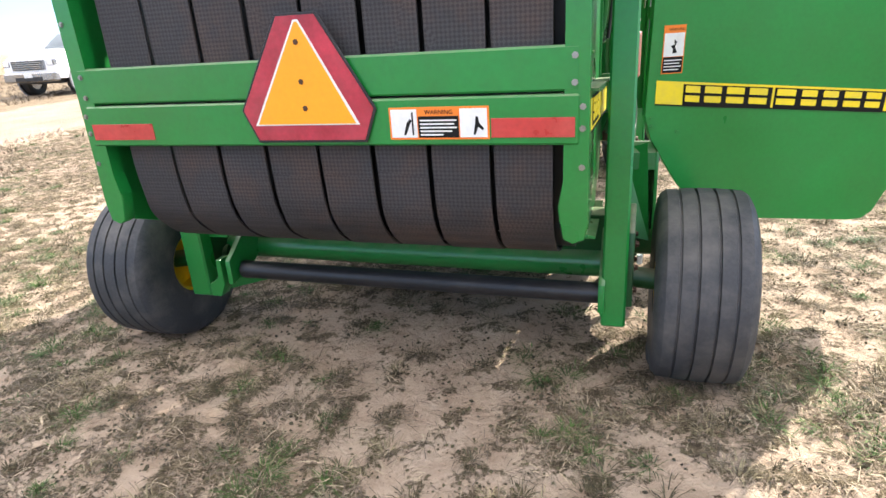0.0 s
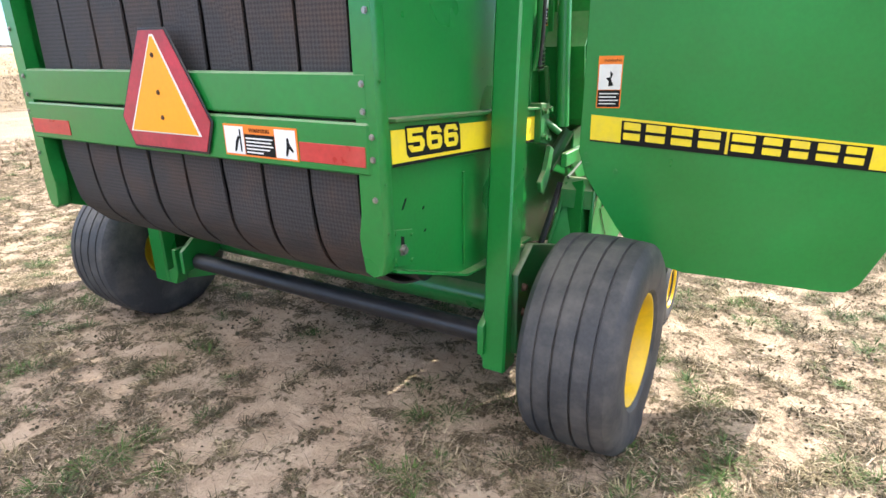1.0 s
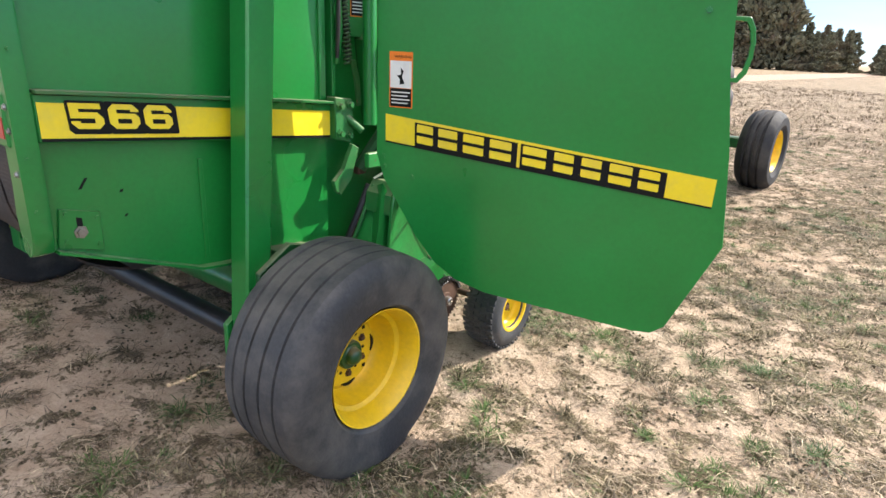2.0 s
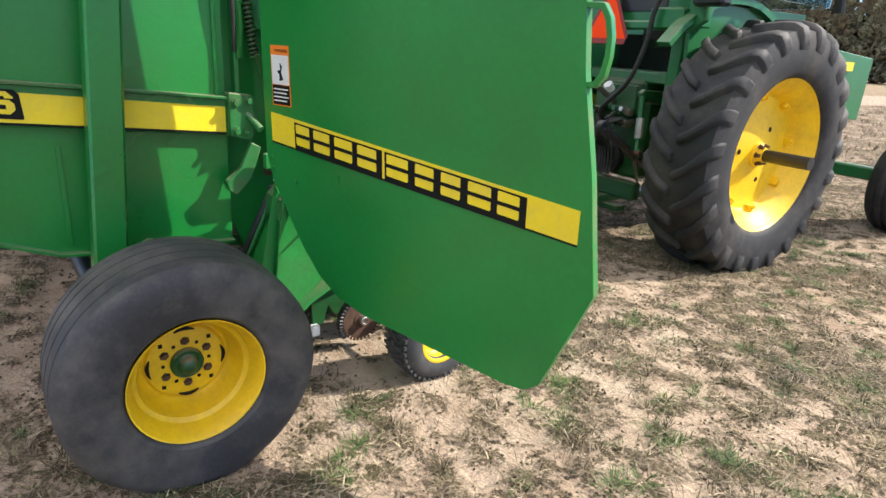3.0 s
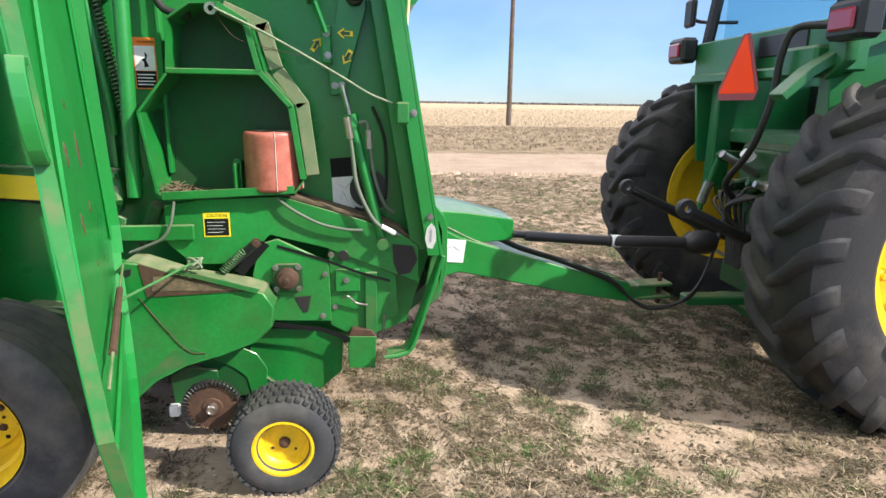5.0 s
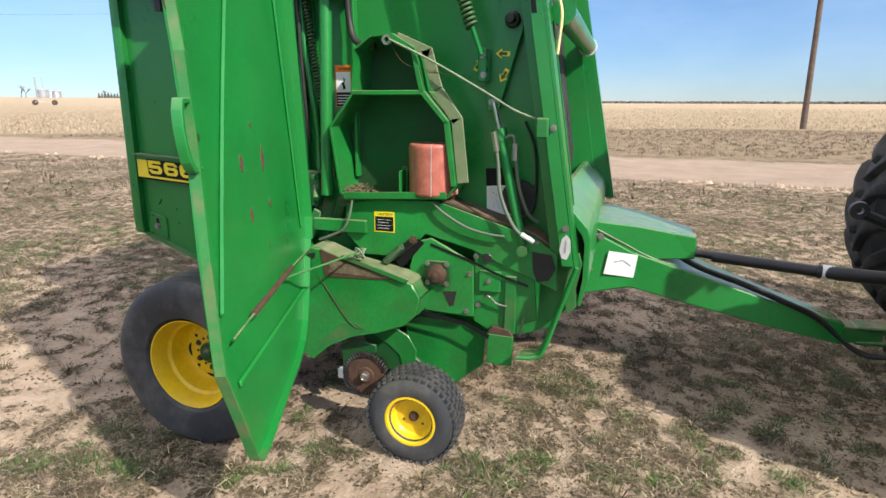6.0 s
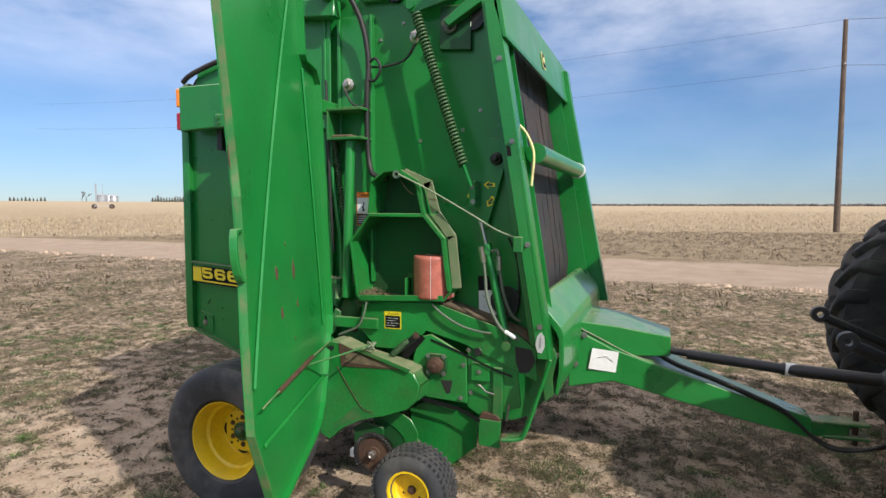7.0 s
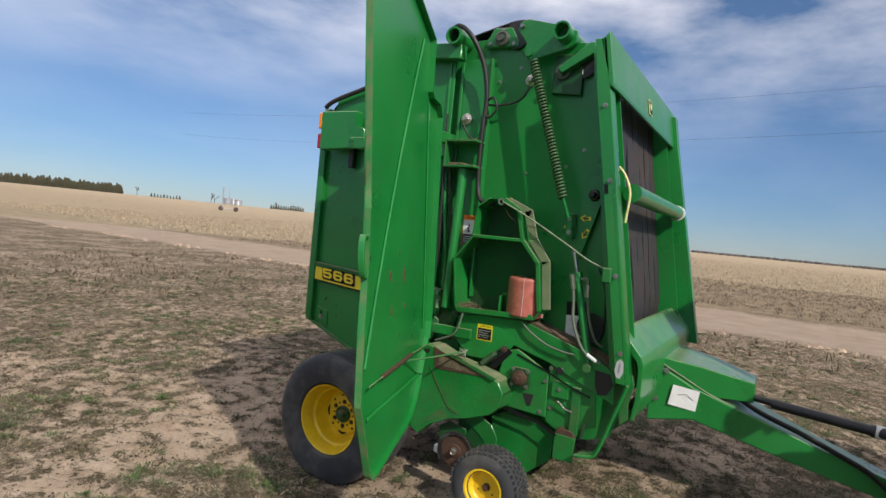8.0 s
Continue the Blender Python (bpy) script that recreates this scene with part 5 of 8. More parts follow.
part("plug_body", lathe(B(), [(0, 0.0), (0.035, 0.0), (0.03, 0.03), (0.02, 0.035), (0.016, 0.07), (0, 0.072)], (0.85, 2.055, 1.835), X, 16), M_hose, baler, "black plug")


def arrow_pts(o, turn, k):
    shape = [(-0.5, -0.16), (0.05, -0.16), (0.05, -0.34), (0.5, 0.0), (0.05, 0.34), (0.05, 0.16), (-0.5, 0.16)]
    c, s = math.cos(turn), math.sin(turn)
    return [(o[0] + k * (x * c - y * s), o[1] + k * (x * s + y * c)) for x, y in shape]


for o, a in (((2.015, 1.70), radians(178)), ((2.022, 1.61), radians(240)), ((1.90, 1.66), radians(55))):
    ar = part("arrow_decal", prism(B(), arrow_pts(o, a, 0.062), YZ, 0.8505 if o[0] > 1.95 else 0.801, 0.852 if o[0] > 1.95 else 0.8025), M_decal_y, tri, "yellow arrow outlined in black")
    x0 = 0.852 if o[0] > 1.95 else 0.8025
    part("arrow_core", prism(B(), arrow_pts(o, a, 0.040), YZ, x0, x0 + 0.001), M_green_dark, ar)

# hydraulic cylinder and hoses
cyl = part("hydraulic_cylinder", rod(B(), (0.95, 2.035, 1.36), (0.96, 2.145, 0.90), 0.021, 18), M_green, baler)
part("cylinder_rod", rod(B(), (0.95, 2.0, 1.50), (0.95, 2.035, 1.36), 0.011, 12), M_shine, cyl)
part("cylinder_gland", rod(B(), (0.95, 2.028, 1.39), (0.95, 2.038, 1.34), 0.031, 18), M_green, cyl)
part("cylinder_eye", rod(B(), (0.92, 2.15, 0.875), (1.0, 2.15, 0.875), 0.024, 14), M_green_worn, cyl)
hose("hydraulic_hose", [(0.99, 2.02, 1.335), (0.99, 2.035, 1.25), (1.0, 2.05, 1.12), (1.0, 2.10, 1.0), (1.0, 2.15, 0.945), (1.0, 2.22, 0.915)], 0.0085, M_hose_g, baler, "grey hydraulic hose")
hose("hydraulic_hose", [(0.96, 2.05, 1.35), (0.96, 2.09, 1.36), (0.96, 2.10, 1.30), (0.95, 2.12, 1.15), (0.93, 2.16, 1.03), (0.9, 2.2, 0.99)], 0.008, M_hose_g, baler, "grey hydraulic hose")
hose("hydraulic_hose", [(0.84, 2.12, 1.42), (0.83, 2.17, 1.28), (0.83, 2.17, 1.05), (0.83, 2.12, 0.99), (0.83, 2.04, 1.0)], 0.006, M_hose, baler)
part("hose_fitting", rod(B(), (1.0, 2.015, 1.38), (0.99, 2.028, 1.30), 0.014, 10), M_shine, baler)
part("hose_fitting", rod(B(), (1.0, 2.145, 0.952), (1.0, 2.20, 0.922), 0.011, 10), M_white, baler, "white plastic fitting")
part("hose_fitting", rod(B(), (0.96, 2.10, 1.33), (0.96, 2.10, 1.26), 0.014, 10), M_shine, baler)
# diagram decal behind the cylinder
dg2 = part("diagram_decal", prism(B(), [(1.95, 0.985), (2.085, 0.995), (2.08, 1.135), (1.945, 1.125)], YZ, 0.801, 0.8025), M_white, baler, "white diagram decal under a black head")
part("diagram_head", prism(B(), [(1.945, 1.126), (2.08, 1.136), (2.075, 1.215), (1.94, 1.205)], YZ, 0.801, 0.8025), M_decal_k, dg2)
bm = B()
for pts in ([(1.97, 1.10), (2.0, 1.08), (2.03, 1.11), (2.06, 1.09)], [(1.98, 1.03), (1.99, 1.07), (2.01, 1.02), (2.04, 1.05), (2.05, 1.02)]):
    sweep(bm, [(0.803, *p) for p in pts], 0.0012, 4)
part("diagram_lines", bm, M_cloth, dg2)

# ---- twine box ----
TB = [(1.30, 1.09), (1.26, 1.39), (1.37, 1.53), (1.39, 1.72), (1.47, 1.775), (1.57, 1.78), (1.67, 1.72), (1.71, 1.545), (1.82, 1.42), (1.855, 1.145), (1.81, 1.085), (1.32, 1.062)]
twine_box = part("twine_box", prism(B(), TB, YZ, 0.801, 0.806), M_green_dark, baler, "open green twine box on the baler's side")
for i, (p, q) in enumerate(zip(TB, TB[1:] + TB[:1])):
    u = Vector((q[0] - p[0], q[1] - p[1]))
    nn = Vector((u.y, -u.x)).normalized() * 0.006
    # walls run clockwise: thickness to the inside
    pts = [(p[0], p[1]), (q[0], q[1]), (q[0] + nn.x, q[1] + nn.y), (p[0] + nn.x, p[1] + nn.y)]
    part("box_wall", prism(B(), pts, YZ, 0.806, 1.0), M_grime if i not in (10, 11) else M_green_worn, twine_box)
# lips: bent edge bands round the opening
for p, q, wd2 in (((1.30, 1.09), (1.26, 1.39), 0.012), ((1.26, 1.39), (1.37, 1.53), 0.010), ((1.32, 1.066), (1.81, 1.088), 0.030), ((1.57, 1.78), (1.67, 1.72), 0.02), ((1.67, 1.72), (1.71, 1.545), 0.02), ((1.71, 1.545), (1.82, 1.42), 0.02),
                  ((1.82, 1.42), (1.855, 1.145), 0.022), ((1.39, 1.72), (1.47, 1.775), 0.008)):
    u = Vector((q[0] - p[0], q[1] - p[1]))
    nn = Vector((u.y, -u.x)).normalized() * wd2
    if p == (1.32, 1.066):
        nn = -nn
    part("box_lip", prism(B(), [p, q, (q[0] + nn.x, q[1] + nn.y), (p[0] + nn.x, p[1] + nn.y)], YZ, 0.997, 1.006, 0.001), M_grime, twine_box)
# pale outer band behind the right edge
for p, q in (((1.59, 1.785), (1.74, 1.72)), ((1.74, 1.72), (1.785, 1.56)), ((1.785, 1.56), (1.875, 1.435)), ((1.875, 1.435), (1.905, 1.16))):
    u = Vector((q[0] - p[0], q[1] - p[1]))
    nn = Vector((u.y, -u.x)).normalized() * 0.05
    part("outer_band", prism(B(), [p, q, (q[0] + nn.x, q[1] + nn.y), (p[0] + nn.x, p[1] + nn.y)], YZ, 0.972, 0.985, 0.002), M_bare_edge, twine_box)
part("mid_ledge", box(B(), (0.81, 1.372, 1.528), (1.004, 1.706, 1.548), 0.003), M_grime, twine_box)
part("divider", prism(B(), [(1.565, 1.085), (1.60, 1.09), (1.60, 1.21), (1.575, 1.215), (1.565, 1.19)], YZ, 0.90, 0.91, 0.002), M_grime, twine_box)
part("divider_plate", box(B(), (0.81, 1.585, 1.085), (0.99, 1.592, 1.20), 0.002), M_grime, twine_box)
# chaff in the corner of the box
bm = B()
rng1 = random.Random(4)
for k in range(150):
    y, x = 1.30 + abs(rng1.gauss(0, 0.09)), 0.83 + rng1.random() * 0.16
    z = 1.085 + max(0, 0.035 - abs(y - 1.31) * 0.35) * rng1.random() + 0.004
    a = rng1.random() * 6.28
    d = Vector((math.cos(a), math.sin(a), rng1.uniform(-0.3, 0.5))) * rng1.uniform(0.008, 0.025)
    sweep(bm, [Vector((x, y, z)) - d, Vector((x, y, z)) + d], 0.0015, 3)
part("box_chaff", bm, M_trash, twine_box, "dry chaff")
hose("twine_rope", [(1.01, 1.56, 1.755), (1.02, 1.75, 1.665), (1.03, 1.98, 1.54), (1.03, 2.10, 1.47), (1.03, 2.19, 1.435)], 0.0046, M_rope, baler, "pale twine guide tube")
hose("loose_twine", [(1.0, 1.56, 1.74), (1.0, 1.62, 1.66), (0.99, 1.72, 1.63), (0.98, 1.86, 1.60)], 0.0011, M_rust, baler)
part("twine_eye", lathe(B(), [(0.010, -0.006), (0.022, -0.006), (0.022, 0.006), (0.010, 0.006)], (1.0, 1.545, 1.755), X, 16, closed=True), M_steel, baler)

# ---- lower working parts ----
lower = part("lower_plate", prism(B(), [(1.31, 1.035), (1.45, 1.06), (1.75, 1.07), (2.20, 0.93), (2.30, 0.86), (2.30, 0.70), (1.92, 0.86), (1.70, 0.92), (1.60, 0.80), (1.40, 0.80), (1.31, 0.89)], YZ, 0.95, 0.962, 0.002), M_grime, baler)
part("cross_arm", box(B(), (0.965, 1.15, 0.905), (0.99, 1.42, 0.965), 0.004), M_grime, baler)
cd = part("caution_decal", prism(B(), [(1.452, 0.912), (1.552, 0.912), (1.552, 1.008), (1.452, 1.008)], YZ, 0.962, 0.9635), M_decal_y, baler, "yellow and black caution decal")
part("caution_text", prism(B(), [(1.457, 0.917), (1.547, 0.917), (1.547, 0.985), (1.457, 0.985)], YZ, 0.9635, 0.9645), M_decal_k, cd)
bm = B()
for k in range(4):
    box(bm, (0.9645, 1.466, 0.970 - k * 0.0135), (0.9652, 1.536 - 0.012 * (k % 2), 0.9713 - k * 0.0135))
part("caution_lines", bm, M_white, cd, smooth=False)
part("caution_word", text_mesh("CAUTION", 0.017, 0.0003, basis((0.964, 1.466, 0.991), Y, Z)), M_decal_k, cd, smooth=False)
hose("twine_tube", [(0.98, 1.74, 1.065), (0.99, 1.80, 1.02), (0.99, 1.90, 0.965), (0.99, 2.0, 0.94), (0.99, 2.07, 0.935)], 0.006, M_hose_g, baler, "pale grey tube")
hose("drop_hose", [(1.0, 1.36, 1.06), (1.01, 1.345, 0.98), (1.01, 1.31, 0.92), (1.0, 1.24, 0.885), (0.99, 1.18, 0.86)], 0.006, M_hose_g, baler)
bpl = part("bearing_plate", prism(B(), [(1.66, 0.88), (1.73, 0.90), (1.93, 0.80), (1.935, 0.545), (1.70, 0.555), (1.62, 0.66), (1.63, 0.76)], YZ, 0.955, 0.972, 0.003), M_grime, baler)
fl = part("bearing_flange", prism(B(), [(1.705, 0.70), (1.72, 0.683), (1.81, 0.683), (1.825, 0.70), (1.825, 0.785), (1.81, 0.80), (1.72, 0.80), (1.705, 0.785)], YZ, 0.972, 0.99, 0.003), M_green_dark, baler)
part("bearing_shaft", lathe(B(), [(0.046, 0.0), (0.042, 0.022), (0.032, 0.026), (0.030, 0.040), (0.012, 0.042), (0.010, 0.052), (0, 0.053)], (0.99, 1.765, 0.742), X, 24), M_rust, fl, "rusty shaft end")
bolts("flange_bolt", [(0.990, y, z) for y in (1.72, 1.81) for z in (0.697, 0.787)], X, baler, M_steel, 0.009, 0.010)
# flat black patches painted for the shade inside the plates' openings
part("dark_opening", prism(B(), [(1.785, 0.655), (1.855, 0.66), (1.84, 0.59), (1.82, 0.585)], YZ, 0.9721, 0.9735), M_black, bpl)
part("round_opening", lathe(B(), [(0, 0.002), (0.020, 0.002), (0.022, 0.0)], (0.9621, 1.99, 0.825), X, 16), M_black, lower)
part("dark_slot", prism(B(), [(2.19, 0.87), (2.275, 0.86), (2.295, 0.80), (2.265, 0.745), (2.215, 0.735), (2.195, 0.79)], YZ, 0.963, 0.9655), M_black, lower)
hang = part("hanger_plate", prism(B(), [(1.93, 0.86), (2.20, 0.76), (2.22, 0.55), (2.02, 0.47), (1.93, 0.52)], YZ, 0.936, 0.949, 0.002), M_grime, baler)
part("small_plate", box(B(), (0.949, 1.955, 0.67), (0.966, 2.055, 0.765), 0.003), M_grime, hang)
bolts("plate_bolt", [(0.967, 2.0, 0.72), (0.963, 1.94, 0.83), (0.950, 1.95, 0.60), (0.972, 1.68, 0.62), (0.972, 1.90, 0.57), (0.972, 1.915, 0.75)], X, baler, M_steel, 0.009, 0.010)
part("upright_bar", box(B(), (0.950, 2.075, 0.48), (0.968, 2.125, 0.75), 0.003), M_green_worn, baler)
part("foot_plate", prism(B(), [(2.00, 0.475), (2.12, 0.47), (2.115, 0.325), (2.0, 0.33)], YZ, 0.955, 0.975, 0.003), M_grime, baler)
part("foot_cap", prism(B(), [(2.00, 0.475), (2.12, 0.47), (2.10, 0.50), (2.02, 0.51)], YZ, 0.90, 0.975, 0.003), M_rust, baler)
hose("pin_wire", [(0.965, 1.98, 0.64), (0.980, 2.0, 0.655), (0.975, 2.02, 0.64), (0.97, 2.04, 0.62), (0.97, 2.085, 0.61)], 0.005, M_shine, baler)
part("dangling_pin", rod(B(), (0.95, 2.16, 0.56), (0.95, 2.145, 0.47), 0.006, 8), M_steel, baler)
# small coil spring by the cover
part("short_spring", coil(B(), (1.0, 1.60, 0.86), (1.0, 1.52, 0.78), 0.014, 0.004, 11, 10, 5), M_spring, baler, sharp=80)
part("spring_strap", prism(B(), [(1.52, 0.80), (1.55, 0.78), (1.67, 0.88), (1.65, 0.91)], YZ, 0.975, 0.985, 0.002), M_black, baler)
part("strap_bolt", bolt(B(), (0.985, 1.65, 0.89), X, 0.014, 0.02), M_rust, baler)
# rounded drive cover with dusty top
CV = [(1.15, 0.74), (1.16, 0.81), (1.20, 0.855), (1.24, 0.85), (1.40, 0.79), (1.62, 0.745), (1.69, 0.72), (1.725, 0.66), (1.71, 0.58), (1.65, 0.52), (1.52, 0.475), (1.39, 0.44), (1.27, 0.385), (1.19, 0.30), (1.13, 0.33), (1.12, 0.45)]
cover = part("drive_cover", prism(B(), CV, YZ, 1.105, 1.12, 0.005), M_grime, baler, "rounded green drive cover with dusty rusty top")
for p, q in zip(CV[0:8], CV[1:9]):
    part("cover_top", prism(B(), [p, q, (q[0], q[1] - 0.006), (p[0], p[1] - 0.006)], YZ, 0.97, 1.105), M_green_worn, cover)
part("cover_edge", prism(B(), [(1.27, 0.72), (1.66, 0.735), (1.655, 0.75), (1.40, 0.795), (1.25, 0.85)], YZ, 1.12, 1.124, 0.001), M_rust, cover, "rust-stained upper edge")
part("cover_strip", prism(B(), [(1.35, 0.82), (1.37, 0.835), (1.68, 0.745), (1.665, 0.725)], YZ, 1.118, 1.135, 0.002), M_green_worn, cover)
part("cover_slot", prism(B(), [(1.165, 0.80), (1.19, 0.825), (1.225, 0.83), (1.22, 0.805), (1.185, 0.79)], YZ, 1.12, 1.1215), M_black, cover)
# thin dark line added for a crack in the cover
hose("cover_wire", [(1.122, 1.24, 0.72), (1.124, 1.32, 0.60), (1.124, 1.40, 0.50), (1.123, 1.46, 0.49)], 0.0018, M_rust, cover)
for p, q in zip(CV[8:15], CV[9:16]):
    part("cover_rim", prism(B(), [p, q, (q[0], q[1] + 0.006), (p[0], p[1] + 0.006)], YZ, 1.03, 1.105), M_green_worn, cover)
# pickup: side plates, sprocket, chain, drum with tines
part("pickup_side", prism(B(), [(1.58, 0.46), (1.66, 0.50), (1.90, 0.48), (1.98, 0.44), (1.97, 0.29), (1.83, 0.17), (1.70, 0.20), (1.60, 0.30)], YZ, 0.90, 0.912, 0.003), M_grime, baler)
part("pickup_side", prism(B(), [(1.25, 0.40), (1.60, 0.46), (1.66, 0.36), (1.6, 0.2), (1.3, 0.18)], YZ, -0.91, -0.90, 0.003), M_grime, baler)
part("arc_plate", prism(B(), [(1.45, 0.42), (1.50, 0.46), (1.56, 0.465), (1.63, 0.43), (1.67, 0.36), (1.66, 0.27), (1.60, 0.25), (1.59, 0.33), (1.54, 0.37)], YZ, 1.0, 1.01, 0.003), M_grime, baler)
sc = Vector((1.16, 1.480, 0.280))
bm = lathe(B(), [(0, 0.008), (0.036, 0.008), (0.040, 0.004), (0.078, 0.004), (0.088, 0.003), (0.088, -0.003), (0.07, -0.004), (0, -0.006)], sc, X, 36)
for i in range(34):
    t = 2 * math.pi * i / 34
    m = Matrix.Translation(sc) @ Matrix.Rotation(t, 4, "X")
    box(bm, (-0.003, -0.004, 0.085), (0.003, 0.004, 0.100), 0.0, m)
spr = part("sprocket", bm, M_rust, baler, "rusty toothed sprocket")
part("sprocket_hub", lathe(B(), [(0.022, 0.008), (0.020, 0.03), (0.015, 0.033), (0.013, 0.026), (0, 0.026)], sc, X, 20), M_shine, spr, "worn bright hub")
bm = B()
for k in range(25):
    t = radians(215 - 8 * k)
    m = Matrix.Translation(sc + Vector((0.002, 0.104 * math.cos(t), 0.104 * math.sin(t)))) @ Matrix.Rotation(t, 4, "X")
    box(bm, (-0.012, -0.008, -0.0055), (0.012, 0.008, 0.0055), 0.002, m)
part("drive_chain", bm, M_black, spr, "greasy black roller chain")
part("chain_arm", prism(B(), [(1.30, 0.36), (1.36, 0.40), (1.48, 0.38), (1.48, 0.34), (1.38, 0.33), (1.36, 0.24), (1.31, 0.24)], YZ, 1.03, 1.05, 0.002), M_green_dark, baler)
part("idler_block", box(B(), (1.05, 1.29, 0.20), (1.08, 1.33, 0.25), 0.006), M_white, baler, "pale worn chain block")
part("pickup_drum", rod(B(), (-0.88, 1.52, 0.30), (0.90, 1.52, 0.30), 0.11, 24), M_green_dark, baler)
bm = B()
for k in range(24):
    x = -0.82 + k * 0.071
    for a in (200, 250, 300):
        t = radians(a + 7 * (k % 2))
        d = Vector((0, math.cos(t), math.sin(t)))
        sweep(bm, [Vector((x, 1.52, 0.30)) + d * 0.10, Vector((x, 1.52, 0.30)) + d * 0.20 + Vector((0, -0.02, 0))], 0.0035, 4)
tines = part("pickup_tines", bm, M_rust, baler)
tagged(tines, "thin rusty pickup tines", kind="stuff")

# ---- between tailgate and frame: latch, springs, cylinders ----
part("tailgate_spring", coil(B(), (0.87, 1.075, 2.1), (0.852, 1.175, 1.30), 0.015, 0.005, 52, 8, 5), M_spring, baler, "thin coil spring", sharp=80)
part("spring_core", rod(B(), (0.87, 1.075, 2.1), (0.852, 1.175, 1.30), 0.009, 8), M_black, baler)
part("spring_link", prism(B(), [(1.165, 1.315), (1.19, 1.315), (1.215, 1.24), (1.222, 1.14), (1.20, 1.135), (1.192, 1.23)], YZ, 0.868, 0.88, 0.003), M_green_worn, baler)
part("tailgate_cylinder", rod(B(), (0.945, 1.205, 1.07), (0.915, 1.222, 1.95), 0.028, 18), M_green, baler)
lat = part("latch_plate", prism(B(), [(1.05, 1.02), (1.13, 1.0), (1.15, 1.06), (1.14, 1.17), (1.05, 1.18)], YZ, 0.86, 0.91, 0.004), M_green_worn, baler)
bolts("latch_bolt", [(0.911, 1.075, 1.04), (0.911, 1.075, 1.145), (0.911, 1.125, 1.15), (0.911, 1.12, 1.03)], X, baler, M_green_worn, 0.012, 0.018)
part("latch_pin", rod(B(), (0.90, 1.12, 1.10), (0.955, 1.15, 1.05), 0.014, 12), M_green_worn, lat)
part("latch_hook", prism(B(), [(1.03, 0.82), (1.06, 0.80), (1.12, 0.86), (1.16, 0.98), (1.12, 1.0), (1.08, 0.90), (1.02, 0.86)], YZ, 0.91, 0.93, 0.004), M_green_worn, baler)
part("latch_arm", rod(B(), (0.885, 1.205, 0.885), (0.945, 1.285, 1.04), 0.028, 10), M_green_dark, baler)
part("latch_block", box(B(), (0.865, 1.185, 0.86), (0.90, 1.235, 0.91), 0.006), M_rust, baler)
hose("latch_hose", [(0.90, 1.06, 2.3), (0.90, 1.075, 1.8), (0.895, 1.085, 1.5), (0.88, 1.09, 1.32)], 0.008, M_hose, baler)
# sloping guard behind the wheel, with a rubber edge
def folded(pts, tris, th):
    """A folded sheet: triangles over points, given thickness th."""
    bm = B()
    vs = [bm.verts.new(p) for p in pts]
    for t in tris:
        bm.faces.new([vs[k] for k in t])
    bmesh.ops.recalc_face_normals(bm, faces=bm.faces[:])
    bmesh.ops.solidify(bm, geom=bm.faces[:], thickness=th)
    return bm


gp = [(0.965, 1.205, 0.82), (1.068, 1.15, 0.86), (1.095, 1.06, 0.42), (0.92, 1.06, 0.45), (1.10, 1.36, 0.53), (1.095, 1.28, 0.38)]
gd = part("wheel_guard", folded(gp, [(0, 1, 2, 3), (1, 4, 5, 2)], 0.008), M_green, baler, sharp=15)
part("guard_flap", sweep(B(), [(0.955, 1.19, 0.83), (0.935, 1.14, 0.70), (0.91, 1.08, 0.55), (0.90, 1.05, 0.47)], 0.014, 6), M_black, gd, "black rubber edge")
part("guard_strip", sweep(B(), [(0.985, 1.185, 0.835), (0.965, 1.14, 0.70), (0.94, 1.07, 0.52)], 0.008, 6), M_green_worn, gd)
# slotted tab plate on the side sheet
tab = part("tab_plate", prism(B(), [(0.06, 0.80), (0.18, 0.765), (0.18, 0.885), (0.075, 0.91)], YZ, 0.851, 0.858, 0.002), M_green, baler)
part("tab_slot", prism(B(), [(0.115, 0.835), (0.13, 0.83), (0.13, 0.875), (0.115, 0.88)], YZ, 0.858, 0.8595), M_decal_k, tab)
part("tab_bolt", bolt(B(), (0.859, 0.122, 0.835), X, 0.013, 0.012), M_steel, tab)
bolts("tab_rivet", [(0.859, 0.082, 0.815), (0.859, 0.168, 0.79), (0.859, 0.088, 0.895), (0.859, 0.17, 0.87)], X, baler, M_green, 0.006, 0.004)
bm = B()
for p, q in (((0.135, 0.955), (0.155, 0.985)), ((0.245, 0.93), (0.25, 0.938)), ((0.25, 0.855), (0.256, 0.862))):
    prism(bm, [p, (p[0] + 0.008, p[1]), (q[0] + 0.008, q[1]), q], YZ, 0.8505, 0.852)
part("sheet_slots", bm, M_decal_k, baler)

# ---- lamp bracket high on the tailgate ----
lb = part("lamp_bracket", prism(B(), [(0.09, 2.04), (0.48, 2.06), (0.48, 2.19), (0.40, 2.20), (0.40, 2.31), (0.09, 2.31)], YZ, 0.93, 1.0, 0.006), M_green, baler)
part("bracket_arm", box(B(), (0.85, 0.30, 2.08), (0.93, 0.44, 2.16), 0.004), M_green, baler)
part("bracket_foot", box(B(), (0.90, 0.36, 2.05), (1.008, 0.50, 2.13), 0.006), M_green, lb)
bolts("bracket_bolt", [(1.009, 0.39, 2.075), (1.009, 0.39, 2.105)], X, baler, M_green_worn, 0.008, 0.008)
